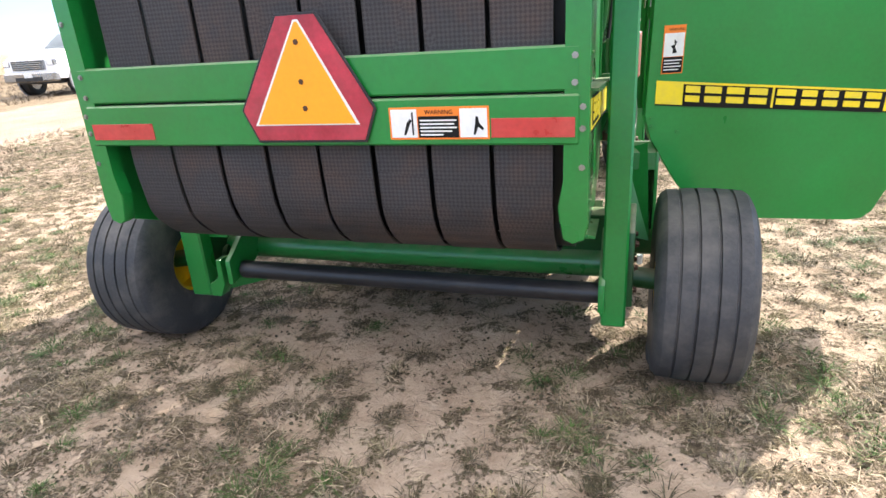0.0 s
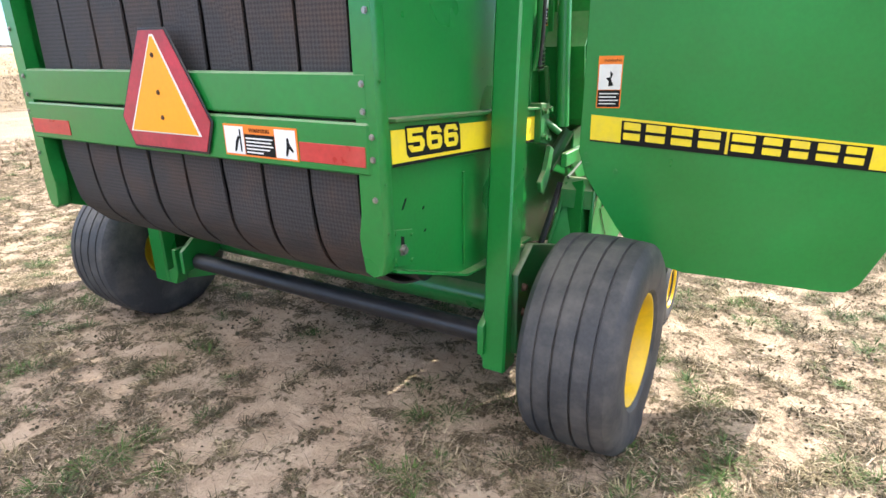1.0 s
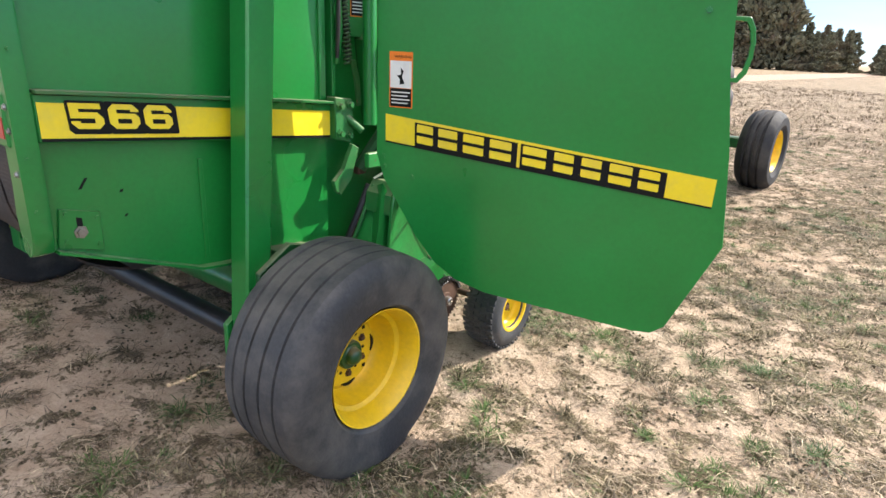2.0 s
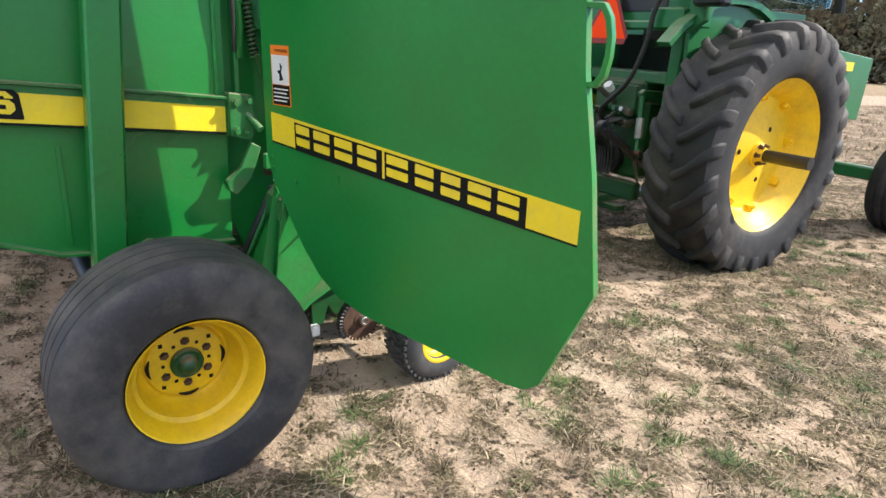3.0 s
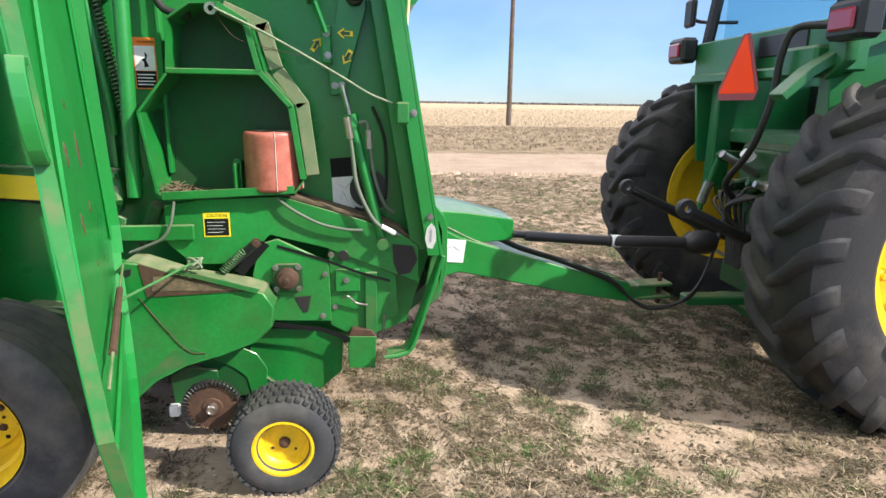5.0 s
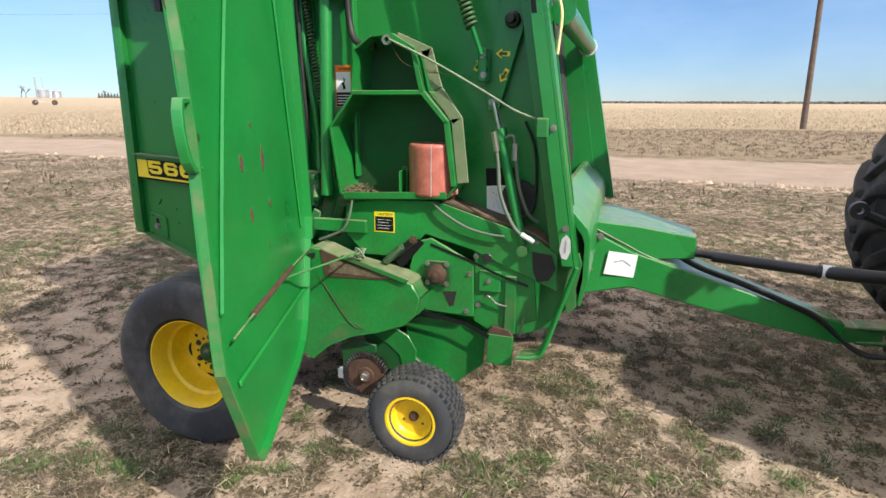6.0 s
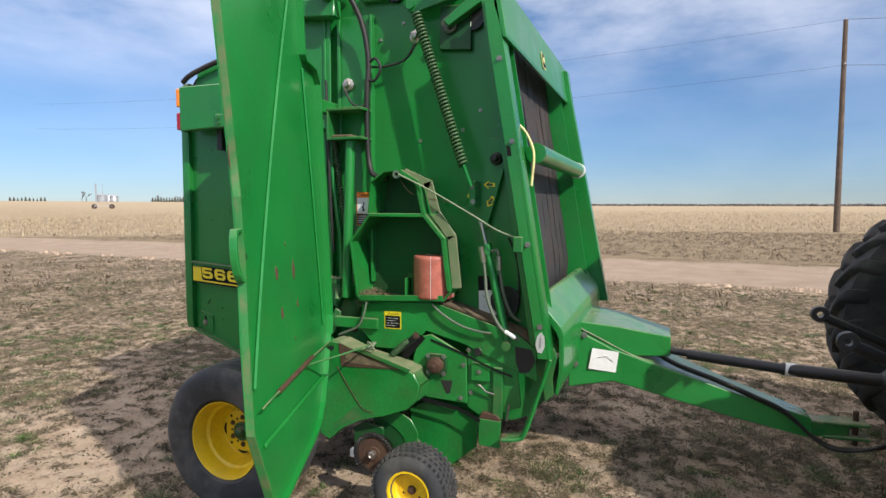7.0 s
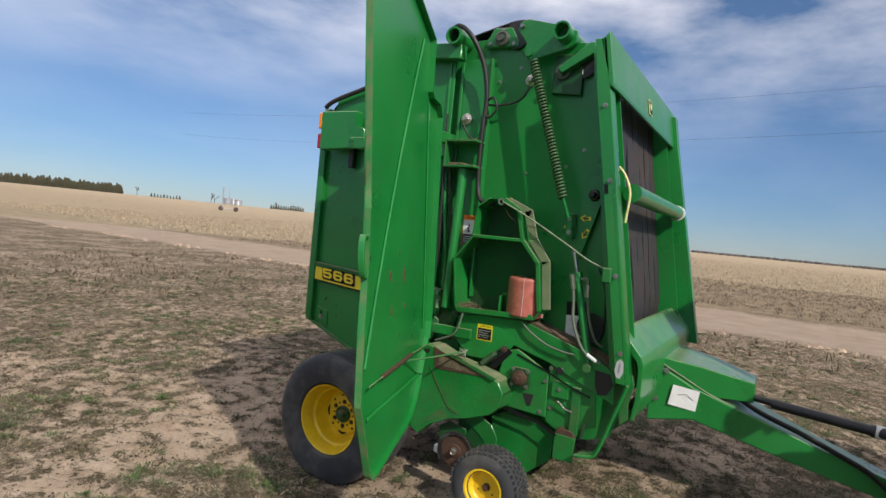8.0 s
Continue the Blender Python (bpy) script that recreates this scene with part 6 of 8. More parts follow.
part("gate_lip", sweep(B(), smooth_path([(0.89, 0.02, 2.36), (0.89, 0.10, 2.41), (0.89, 0.35, 2.485), (0.89, 0.62, 2.55), (0.89, 0.80, 2.59)], 4), 0.016, 8), M_black, baler, "black rubber lip")
part("bracket_stay", box(B(), (0.86, 0.28, 1.93), (0.90, 0.32, 2.10), 0.003), M_black, baler)
part("amber_lamp", prism(B(), [(0.062, 2.19), (0.09, 2.19), (0.09, 2.30), (0.062, 2.30)], YZ, 0.92, 1.0, 0.006), M_lens_o, lb, "amber lamp lens")
part("red_lamp", prism(B(), [(0.062, 2.05), (0.09, 2.05), (0.09, 2.155), (0.062, 2.155)], YZ, 0.92, 1.0, 0.006), M_lens_r, lb, "dark red lamp lens")

# ---- tongue ----
def taper(bm, secs):
    """A hollow-looking beam through rectangular sections (y, x0, x1, z0, z1)."""
    rings = [[bm.verts.new((x0, y, z0)), bm.verts.new((x1, y, z0)), bm.verts.new((x1, y, z1)), bm.verts.new((x0, y, z1))] for y, x0, x1, z0, z1 in secs]
    for a, b in zip(rings, rings[1:]):
        for k in range(4):
            bm.faces.new((a[k], a[(k + 1) % 4], b[(k + 1) % 4], b[k]))
    bm.faces.new(rings[0][::-1]), bm.faces.new(rings[-1])
    bmesh.ops.bevel(bm, geom=bm.edges[:], offset=0.006, segments=1, affect="EDGES", profile=0.5, clamp_overlap=True)
    return bm


tongue = part("tongue", taper(B(), [(2.36, -0.34, 0.42, 0.50, 0.88), (2.62, -0.26, 0.36, 0.54, 0.74), (3.30, 0.0, 0.32, 0.37, 0.52), (3.72, 0.14, 0.30, 0.28, 0.40)]), M_green, baler)
part("tongue_box", taper(B(), [(2.40, -0.30, 0.39, 0.72, 0.91), (2.66, -0.18, 0.35, 0.70, 0.88), (2.95, -0.02, 0.28, 0.70, 0.82)]), M_green, baler, "green gearbox cover")
bm = prism(B(), [(0, 0), (0.175, 0), (0.175, 0.13), (0, 0.13)], XY, 0.0, 0.0015)
bmesh.ops.transform(bm, matrix=basis((0.408, 2.478, 0.622), Vector((-0.30, 0.94, -0.16)), Vector((-0.02, 0.16, 0.98))), verts=bm.verts)
white_paper = part("white_decal", bm, M_white, tongue, "large white instruction decal")
bm = B()
sweep(bm, [(0.40, 2.53, 0.69), (0.385, 2.58, 0.70), (0.37, 2.62, 0.665)], 0.0015, 4)
part("decal_lines", bm, M_cloth, white_paper)
bolts("tongue_bolt", [(0.424, 2.40, 0.62), (0.424, 2.40, 0.70), (0.424, 2.40, 0.78), (0.41, 2.45, 0.80)], X, baler, M_steel, 0.014, 0.014)
hose("pull_cord", [(0.40, 2.40, 0.88), (0.37, 2.55, 0.80), (0.34, 2.70, 0.72), (0.31, 2.84, 0.665)], 0.004, M_rope, baler)
clevis = part("hitch_clevis", taper(B(), [(3.68, 0.15, 0.30, 0.29, 0.39), (3.92, 0.18, 0.27, 0.30, 0.36)]), M_green_worn, baler)
for z in (0.285, 0.365):
    part("clevis_plate", box(B(), (0.16, 3.78, z), (0.29, 4.02, z + 0.02), 0.006), M_green_worn, clevis)
part("hitch_pin", rod(B(), (0.225, 3.96, 0.24), (0.225, 3.96, 0.44), 0.016, 12), M_rust, clevis)
# drive shaft with guard
pto = part("drive_shaft", rod(B(), (0.16, 2.92, 0.715), (0.19, 3.10, 0.70), 0.022, 16), M_black, baler, "black guarded drive shaft")
part("shaft_guard", rod(B(), (0.185, 3.05, 0.70), (0.26, 3.60, 0.665), 0.031, 20), M_black, pto)
part("shaft_guard", rod(B(), (0.255, 3.56, 0.667), (0.33, 4.08, 0.655), 0.037, 20), M_black, pto)
part("shaft_label", pipe(B(), (0.257, 3.58, 0.667), (0.263, 3.64, 0.664), 0.0385, 0.03, 20), M_white, pto, "white worn label")
part("shaft_yoke", lathe(B(), [(0.04, 0), (0.07, 0.04), (0.075, 0.16), (0.06, 0.20), (0, 0.20)], (0.325, 4.04, 0.655), (0.0, 1, 0.0), 20), M_black, pto)
# hydraulic hoses that sag along the tongue to the tractor
for k in range(3):
    o = Vector((0.014 * k, 0, 0.010 * k))
    hose("tongue_hose", [o + Vector(p) for p in ((0.20, 2.80, 0.73), (0.26, 2.98, 0.645), (0.29, 3.20, 0.575), (0.31, 3.40, 0.50), (0.32, 3.58, 0.42), (0.34, 3.72, 0.31 - 0.012 * k), (0.36, 3.84, 0.262 - 0.012 * k), (0.36, 4.02, 0.275),
                                                 (0.33, 4.16, 0.34 + 0.02 * k), (0.30, 4.26, 0.55 + 0.02 * k), (0.28, 4.32, 0.78), (0.25 + 0.02 * k, 4.38, 0.95))], 0.0095, M_hose, baler, "sagging black hydraulic hose")
# the tongue runs from the middle of the baler a little towards the far side
for ob in baler.children:
    if ob.name.split(".")[0] in ("tongue", "tongue_box", "pull_cord", "hitch_clevis", "drive_shaft", "tongue_hose"):
        for piece in [ob] + list(ob.children_recursive):
            for v in piece.data.vertices:
                v.co.x -= 0.19 + 0.065 * (v.co.y - 2.5)
                v.co.z -= 0.03
    elif ob.name.split(".")[0] == "tongue_bolt":
        ob.location.x -= 0.185
hose("gauge_tube", [(0.92, 2.16, 2.02), (0.91, 2.22, 1.96), (0.90, 2.26, 1.86), (0.90, 2.255, 1.74), (0.90, 2.25, 1.69)], 0.007, M_tube_y, baler, "pale yellow tube")
part("front_decal", prism(B(), [(2.325, 0.875), (2.345, 0.87), (2.36, 0.905), (2.357, 0.955), (2.340, 0.975), (2.322, 0.955), (2.314, 0.91)], YZ, 1.060, 1.0625), M_paper, baler, "white oval decal")
part("decal_mark", prism(B(), [(2.331, 0.895), (2.341, 0.90), (2.343, 0.945), (2.335, 0.955)], YZ, 1.0625, 1.0635), M_cloth, baler)
part("small_label", prism(B(), [(2.165, 1.83), (2.185, 1.83), (2.178, 1.88), (2.158, 1.88)], YZ, 1.060, 1.0615), M_decal_k, baler)
for z in (1.0, 1.4, 1.9, 2.3):
    yy = 2.10 + (2.42 - z) * 0.165
    part("edge_bolt", bolt(B(), (1.06, yy, z), X, 0.010, 0.012), M_steel, baler)
part("edge_latch", box(B(), (1.06, 2.20, 1.36), (1.085, 2.25, 1.44), 0.006), M_green_worn, baler)

# ---- twine roll in the box ----
roll_at = Vector((0.91, 1.725, 1.092))
roll = thing("twine_roll", roll_at, "orange baler twine roll in clear wrap, in the twine box", "twine roll")
prof = [(0.018, 0.01), (0.103, 0.0), (0.111, 0.008)]
for k in range(13):
    z = 0.016 + k * 0.0158
    prof += [(0.1125, z), (0.1105, z + 0.0079)]
prof += [(0.111, 0.222), (0.103, 0.23), (0.02, 0.226)]
body = part("twine_body", lathe(B(), prof, roll_at, Z, 40, closed=True), M_twine, roll, sharp=70)
# white lines painted as upright highlights on the clear wrap
bm = B()
for t in (0.2, 1.5, 2.6, 4.1):
    c, s = math.cos(t), math.sin(t)
    sweep(bm, [roll_at + Vector((c * 0.113, s * 0.113, 0.004)), roll_at + Vector((c * 0.1135, s * 0.1135, 0.12)), roll_at + Vector((c * 0.113, s * 0.113, 0.228)), roll_at + Vector((c * 0.03, s * 0.03, 0.232))], 0.0012, 4)
part("wrap_crease", bm, M_white, body)

# warning sticker on the far front edge
sticker((-0.965, 2.198, 2.02), (-1, 0, 0), (0, -0.165, 0.985), 0.075, 0.16, baler)
for z in (1.28, 1.52, 2.0):
    part("belt_lacing", box(B(), (0.60, 2.06 + (2.0 - z) * 0.13 + 0.016, z), (0.655, 2.075 + (2.0 - z) * 0.13 + 0.016, z + 0.035), 0.002), M_steel, baler)

part("hook_plate", prism(B(), [(2.33, 0.70), (2.36, 0.86), (2.39, 0.88), (2.405, 0.83), (2.38, 0.72), (2.39, 0.64), (2.35, 0.60)], YZ, 0.955, 0.975, 0.003), M_green_worn, baler)

# black strips for the shade between the working plates, dirt on the ledges, scuffs on the cover
def strip_yz(pts, w, x0, x1):
    lo = [(y, z - w) for y, z in pts]
    return prism(B(), lo + [(y, z + w) for y, z in pts][::-1], YZ, x0, x1)


part("plate_gap", strip_yz([(1.73, 0.872), (1.91, 0.812), (2.06, 0.75), (2.18, 0.715)], 0.006, 0.9735, 0.9755), M_decal_k, baler)
part("plate_gap", strip_yz([(1.66, 0.548), (1.90, 0.51), (2.01, 0.462)], 0.010, 0.9765, 0.979), M_decal_k, baler)
part("strap_slot", prism(B(), [(1.56, 0.775), (1.67, 0.895), (1.70, 0.875), (1.59, 0.75)], YZ, 0.9725, 0.9745), M_decal_k, baler)
part("ledge_dirt", prism(B(), [(1.44, 1.061), (1.75, 1.071), (2.20, 0.931), (2.28, 0.875), (2.28, 0.885), (2.20, 0.943), (1.75, 1.084), (1.44, 1.074)], YZ, 0.803, 0.935), M_trash, baler, "dirt and chaff on the ledge")
part("cover_scuff", prism(B(), [(1.21, 0.345), (1.27, 0.392), (1.39, 0.447), (1.47, 0.472), (1.42, 0.51), (1.34, 0.505), (1.29, 0.45), (1.22, 0.40)], YZ, 1.1202, 1.1212), M_green_worn, cover, "scuffed bare patch")
part("cover_dirt", prism(B(), [(1.30, 0.80), (1.36, 0.80), (1.45, 0.775), (1.62, 0.742), (1.64, 0.736), (1.45, 0.742), (1.29, 0.745)], YZ, 1.124, 1.1255), M_trash, cover, "caked brown dirt")

# ---- tractor ----
TX, TY = 0.025, 4.884                   # middle of the rear axle
tractor = thing("tractor", (TX, TY, 0), "green row-crop tractor with cab and yellow wheels, hitched to the baler", "tractor")
RR = 0.86


def lug_wheel(cx, s):
    """Rear wheel: lugged tyre on a yellow dished rim with a long axle bar."""
    c, ax = Vector((cx, TY, RR - 0.02)), Vector((s, 0, 0))
    rim = [(0.0, 0.06), (0.10, 0.06), (0.28, 0.035), (0.34, 0.03), (0.385, 0.035), (0.41, 0.06), (0.43, 0.115), (0.465, 0.14), (0.485, 0.165), (0.512, 0.185), (0.514, 0.197), (0.508, 0.192), (0.485, 0.145), (0.43, 0.06), (0.42, -0.16), (0.49, -0.19), (0.48, -0.2),
           (0.40, -0.17), (0.38, -0.05), (0.30, -0.05), (0.0, -0.02)]
    w = part("rear_wheel", lathe(B(), rim, c, ax, 56, up=Z), M_yellow, tractor, "large yellow rim with lugged black tyre")
    prof = [(0.45, -0.17), (0.485, -0.195), (0.55, -0.225), (0.65, -0.238), (0.74, -0.232), (0.80, -0.215), (0.818, -0.15), (0.822, 0.0), (0.818, 0.15), (0.80, 0.215), (0.74, 0.232), (0.65, 0.238), (0.55, 0.225), (0.53, 0.212), (0.520, 0.205), (0.513, 0.190), (0.49, 0.14)]
    tyre = part("rear_tyre", lathe(B(), prof, c, ax, 72, closed=True, up=Z), M_rubber_t, w, "large black tyre with worn chevron lugs")
    n = 23
    for i in range(n):
        for side in (1, -1):
            t0 = 2 * math.pi * (i + (0.5 if side < 0 else 0)) / n
            bm = B()
            rings = []
            for f, h, foot, top, wd2 in ((0.0, 0.008, 0.812, 0.848, 0.020), (0.05, 0.014, 0.812, 0.860, 0.024), (0.35, 0.085, 0.812, 0.862, 0.025), (0.65, 0.150, 0.808, 0.860, 0.028), (0.85, 0.195, 0.80, 0.850, 0.032),
                                         (0.97, 0.226, 0.775, 0.822, 0.036), (1.03, 0.240, 0.735, 0.772, 0.038), (1.07, 0.243, 0.69, 0.715, 0.036)):
                t = t0 - f * 0.235 + 0.03 * math.sin(f * 3.1)
                out = 0.005 if f > 0.9 else 0.0
                ring = []
                for dw, rr, hh in ((-wd2 * 1.55, foot, -0.006), (-wd2, top - 0.004, out), (-wd2 * 0.8, top, out), (wd2 * 0.8, top, out), (wd2, top - 0.004, out), (wd2 * 1.55, foot, -0.006)):
                    a = t + dw / 0.84
                    ring.append(bm.verts.new(c + ax * side * (h + (hh if f > 0.9 else 0)) + (Y * math.cos(a) + Z * math.sin(a)) * rr))
                rings.append(ring)
            for p, q in zip(rings, rings[1:]):
                for k in range(5):
                    bm.faces.new((p[k], p[k + 1], q[k + 1], q[k]))
            bm.faces.new(rings[0]), bm.faces.new(rings[-1])
            for v in bm.verts:
                v.co.z = max(v.co.z, -0.01)
            part("lug", bm, M_rubber_t, w, sharp=55)
    hub = lathe(B(), [(0, 0.05), (0.085, 0.05), (0.08, 0.08), (0.055, 0.095), (0.05, 0.12), (0, 0.12)], c, ax, 24)
    part("rear_hub", hub, M_yellow, w)
    part("axle_bar", rod(B(), c + ax * 0.05, c + ax * (0.42 if s > 0 else 0.25), 0.042, 20), M_black, w, "black bare axle bar")
    for i in range(6):
        t = 2 * math.pi * i / 6
        part("hub_bolt", bolt(B(), c + ax * 0.085 + (Y * math.cos(t) + Z * math.sin(t)) * 0.062, ax, 0.014, 0.03), M_rust, w)
    for i in range(8):
        t = 2 * math.pi * (i + 0.25) / 8
        m = basis(c + (Y * math.cos(t) + Z * math.sin(t)) * 0.385, -Y * math.sin(t) + Z * math.cos(t), ax)
        bm = box(B(), (-0.024, 0.0, -0.02), (0.024, 0.078, 0.024), 0.006, m)
        part("rim_lug", bm, M_yellow, w)
        part("rim_bolt", bolt(B(), m @ Vector((0, 0.077, 0)), ax, 0.012, 0.016), M_yellow, w)
    for i in range(3):
        t = 2 * math.pi * (i + 0.45) / 3
        part("rim_hole", lathe(B(), [(0, 0.003), (0.017, 0.003), (0.019, 0)], c + ax * 0.046 + (Y * math.cos(t) + Z * math.sin(t)) * 0.20, ax, 14), M_decal_k, w)
    return w


lug_wheel(TX + 0.937, 1)
lug_wheel(TX - 1.057, -1)
for s in (1, -1):
    part("axle_housing", rod(B(), (TX, TY, RR), (TX + s * 0.80, TY, RR), 0.13, 24, 0.10), M_green_dark, tractor)
    part("axle_shaft", rod(B(), (TX + s * 0.80, TY, RR), (TX + s * 1.0, TY, RR), 0.06, 20), M_tractor, tractor)

# transmission case and rear face
part("transmission", box(B(), (TX - 0.27, TY - 0.30, 0.52), (TX + 0.27, TY + 2.0, 1.12), 0.03), M_green_dark, tractor)
part("lift_housing", box(B(), (TX - 0.24, TY - 0.34, 0.98), (TX + 0.24, TY + 0.25, 1.26), 0.03), M_green_dark, tractor)
part("drive_outlet", lathe(B(), [(0.13, 0), (0.13, 0.06), (0.09, 0.08), (0.08, 0.12), (0, 0.12)], (TX, TY - 0.30, 0.66), -Y, 24), M_black, tractor)
bm = B()
box(bm, (TX - 0.20, TY - 0.36, 1.02), (TX + 0.20, TY - 0.30, 1.22), 0.01)
part("rear_cover", bm, M_green_dark, tractor)
# rockshaft arms, lift links and lower draft links
for s in (1, -1):
    part("lift_arm", prism(B(), [(TY - 0.05, 1.18), (TY - 0.10, 1.10), (TY - 0.42, 1.12), (TY - 0.46, 1.17), (TY - 0.42, 1.20)], YZ, TX + s * 0.30 - 0.02, TX + s * 0.30 + 0.02, 0.006), M_green_dark, tractor)
    part("lift_link", rod(B(), (TX + s * 0.31, TY - 0.43, 1.16), (TX + s * 0.40, TY - 0.50, 0.72), 0.018, 12), M_tractor, tractor)
    part("lift_nut", rod(B(), (TX + s * 0.345, TY - 0.455, 1.0), (TX + s * 0.375, TY - 0.48, 0.86), 0.03, 10), M_steel, tractor)
    dl = part("draft_link", sweep(B(), smooth_path([(TX + s * 0.24, TY - 0.10, 0.60), (TX + s * 0.34, TY - 0.40, 0.68), (TX + 0.06 + s * 0.38, TY - 0.70, 0.82), (TX + 0.12 + s * 0.39, TY - 1.0, 0.955)], 4), 0.030, 8), M_black, tractor)
    part("link_ball", lathe(B(), [(0.018, -0.022), (0.045, -0.022), (0.05, 0.0), (0.045, 0.022), (0.018, 0.022)], (TX + 0.12 + s * 0.39, TY - 1.02, 0.97), X, 18, closed=True), M_black, dl)
    part("link_pin", rod(B(), (TX + s * 0.34, TY - 0.55, 0.75), (TX + s * 0.47, TY - 0.55, 0.77), 0.022, 14), M_rust, dl)
    part("sway_chain", sweep(B(), smooth_path([(TX + s * 0.22, TY - 0.2, 0.50), (TX + s * 0.32, TY - 0.35, 0.54), (TX + s * 0.40, TY - 0.52, 0.72)], 4), 0.012, 6), M_steel, tractor)
part("top_link", rod(B(), (TX, TY - 0.36, 1.08), (TX + 0.02, TY - 0.60, 1.20), 0.022, 12), M_steel, tractor)
# hydraulic outlets
for k, (dx, z) in enumerate(((0.10, 1.02), (0.17, 1.02), (0.10, 0.93), (0.17, 0.93), (-0.12, 1.0))):
    bm = lathe(B(), [(0.03, 0), (0.03, 0.06), (0.022, 0.07), (0.018, 0.12), (0, 0.12)], (TX + dx, TY - 0.36, z), (0, -1, 0.25), 14)
    part("hydraulic_outlet", bm, M_shine if k % 2 else M_green_dark, tractor)
for k in range(4):
    hose("rear_hose", [(TX + 0.12 + 0.03 * k, TY - 0.48, 0.98), (TX + 0.10, TY - 0.58, 0.90), (TX - 0.02 + 0.04 * k, TY - 0.45, 0.72), (TX - 0.1, TY - 0.36, 0.62)], 0.012, M_hose, tractor)
# long wiring cable hanging from the cab
hose("cab_cable", [(TX + 0.62, TY - 0.50, 1.82), (TX + 0.46, TY - 0.56, 1.82), (TX + 0.41, TY - 0.58, 1.70), (TX + 0.385, TY - 0.58, 1.5), (TX + 0.30, TY - 0.60, 1.25), (TX + 0.10, TY - 0.60, 1.05), (TX + 0.06, TY - 0.52, 0.95)], 0.018, M_hose, tractor, "thick black cable from the cab")
# drawbar
part("drawbar", box(B(), (TX - 0.05, TY - 0.72, 0.305), (TX + 0.06, TY + 0.30, 0.36), 0.008), M_tractor, tractor)
part("drawbar_frame", box(B(), (TX - 0.30, TY - 0.34, 0.36), (TX + 0.30, TY - 0.26, 0.50), 0.012), M_green_dark, tractor)
part("drawbar_support", box(B(), (TX - 0.22, TY - 0.40, 0.26), (TX + 0.22, TY - 0.30, 0.31), 0.008), M_green_dark, tractor)
# fenders: deep curved panels over the wheels with flat outer lips
for s in (1, -1):
    arc = []
    for k in range(13):
        t = radians(168 - k * 10)
        arc.append((TY + 0.98 * math.cos(t), 0.86 + 0.98 * math.sin(t)))
    inner = [(TY + 0.94 * math.cos(radians(168 - k * 10)), 0.86 + 0.94 * math.sin(radians(168 - k * 10))) for k in range(13)]
    if s > 0:
        arc[0] = (TY - 0.56, 1.62)
    x0, x1 = sorted((TX + s * 0.58, TX + s * 0.68))
    if s > 0:
        part("fender_top", prism(B(), arc[3:] + inner[3:][::-1], YZ, x0, x1, 0.004), M_tractor, tractor)
    side2 = [(TY - 0.42, 1.10), (TY - 0.48, 1.60), (TY - 0.38, 1.78), (TY + 0.9, 1.80), (TY + 0.9, 1.15)]
    part("fender_side", prism(B(), side2, YZ, TX + s * 0.62 - 0.015, TX + s * 0.62 + 0.015, 0.004), M_tractor, tractor)
    if s > 0:
        part("fender_back", prism(B(), [(TX + s * 0.62, 1.58), (TX + s * 0.62, 1.86), (TX + s * 0.74, 1.90), (TX + s * 0.74, 1.66)], XZ, TY - 0.50, TY - 0.44, 0.006), M_tractor, tractor)
    housing = part("tail_lamp", box(B(), (TX + s * 0.78 - 0.11, TY - 0.57, 1.74), (TX + s * 0.78 + 0.11, TY - 0.46, 1.90), 0.02), M_black, tractor, "black tail lamp with red lens")
    part("tail_lens", box(B(), (TX + s * 0.78 - 0.075, TY - 0.585, 1.775), (TX + s * 0.78 + 0.075, TY - 0.565, 1.865), 0.012), M_lens_r, housing)
# cab: lower rear wall, frame, window, roof
part("cab_floor", box(B(), (TX - 0.64, TY - 0.30, 1.24), (TX + 0.64, TY + 1.25, 1.32), 0.01), M_tractor, tractor)
for s in (1, -1):
    part("cab_leg", box(B(), (TX + s * 0.50 - 0.05, TY - 0.40, 0.95), (TX + s * 0.50 + 0.05, TY - 0.28, 1.62), 0.01), M_tractor, tractor)
wall = [(-0.70, 1.62), (0.70, 1.62), (0.70, 1.86), (-0.70, 1.86)]
part("cab_rear_wall", prism(B(), [(TX + x, z) for x, z in wall], XZ, TY - 0.46, TY - 0.36, 0.008), M_tractor, tractor)
part("rear_sill", box(B(), (TX - 0.66, TY - 0.50, 1.60), (TX + 0.66, TY - 0.42, 1.66), 0.012), M_tractor, tractor)
part("wall_recess", box(B(), (TX + 0.02, TY - 0.468, 1.72), (TX + 0.42, TY - 0.455, 1.83), 0.004), M_black, tractor)
part("valve_box", box(B(), (TX + 0.34, TY - 0.54, 1.60), (TX + 0.60, TY - 0.44, 1.74), 0.015), M_tractor, tractor)
for x, yb, yt in ((-0.68, TY - 0.40, TY - 0.30), (0.68, TY - 0.40, TY - 0.30), (-0.72, TY + 1.2, TY + 1.0), (0.72, TY + 1.2, TY + 1.0)):
    part("cab_post", sweep(B(), [(TX + x, yb, 1.84), (TX + x * 0.95, yt, 2.75)], 0.04, 8), M_black, tractor)
part("rear_window", prism(B(), [(TX - 0.66, 1.88), (TX + 0.66, 1.88), (TX + 0.62, 2.66), (TX - 0.62, 2.66)], ((0, TY - 0.385, 0), (1, 0, 0), (0, 0.11, 0.994), (0, 1, 0)), -0.204, -0.198), M_glass, tractor, "clear rear window")
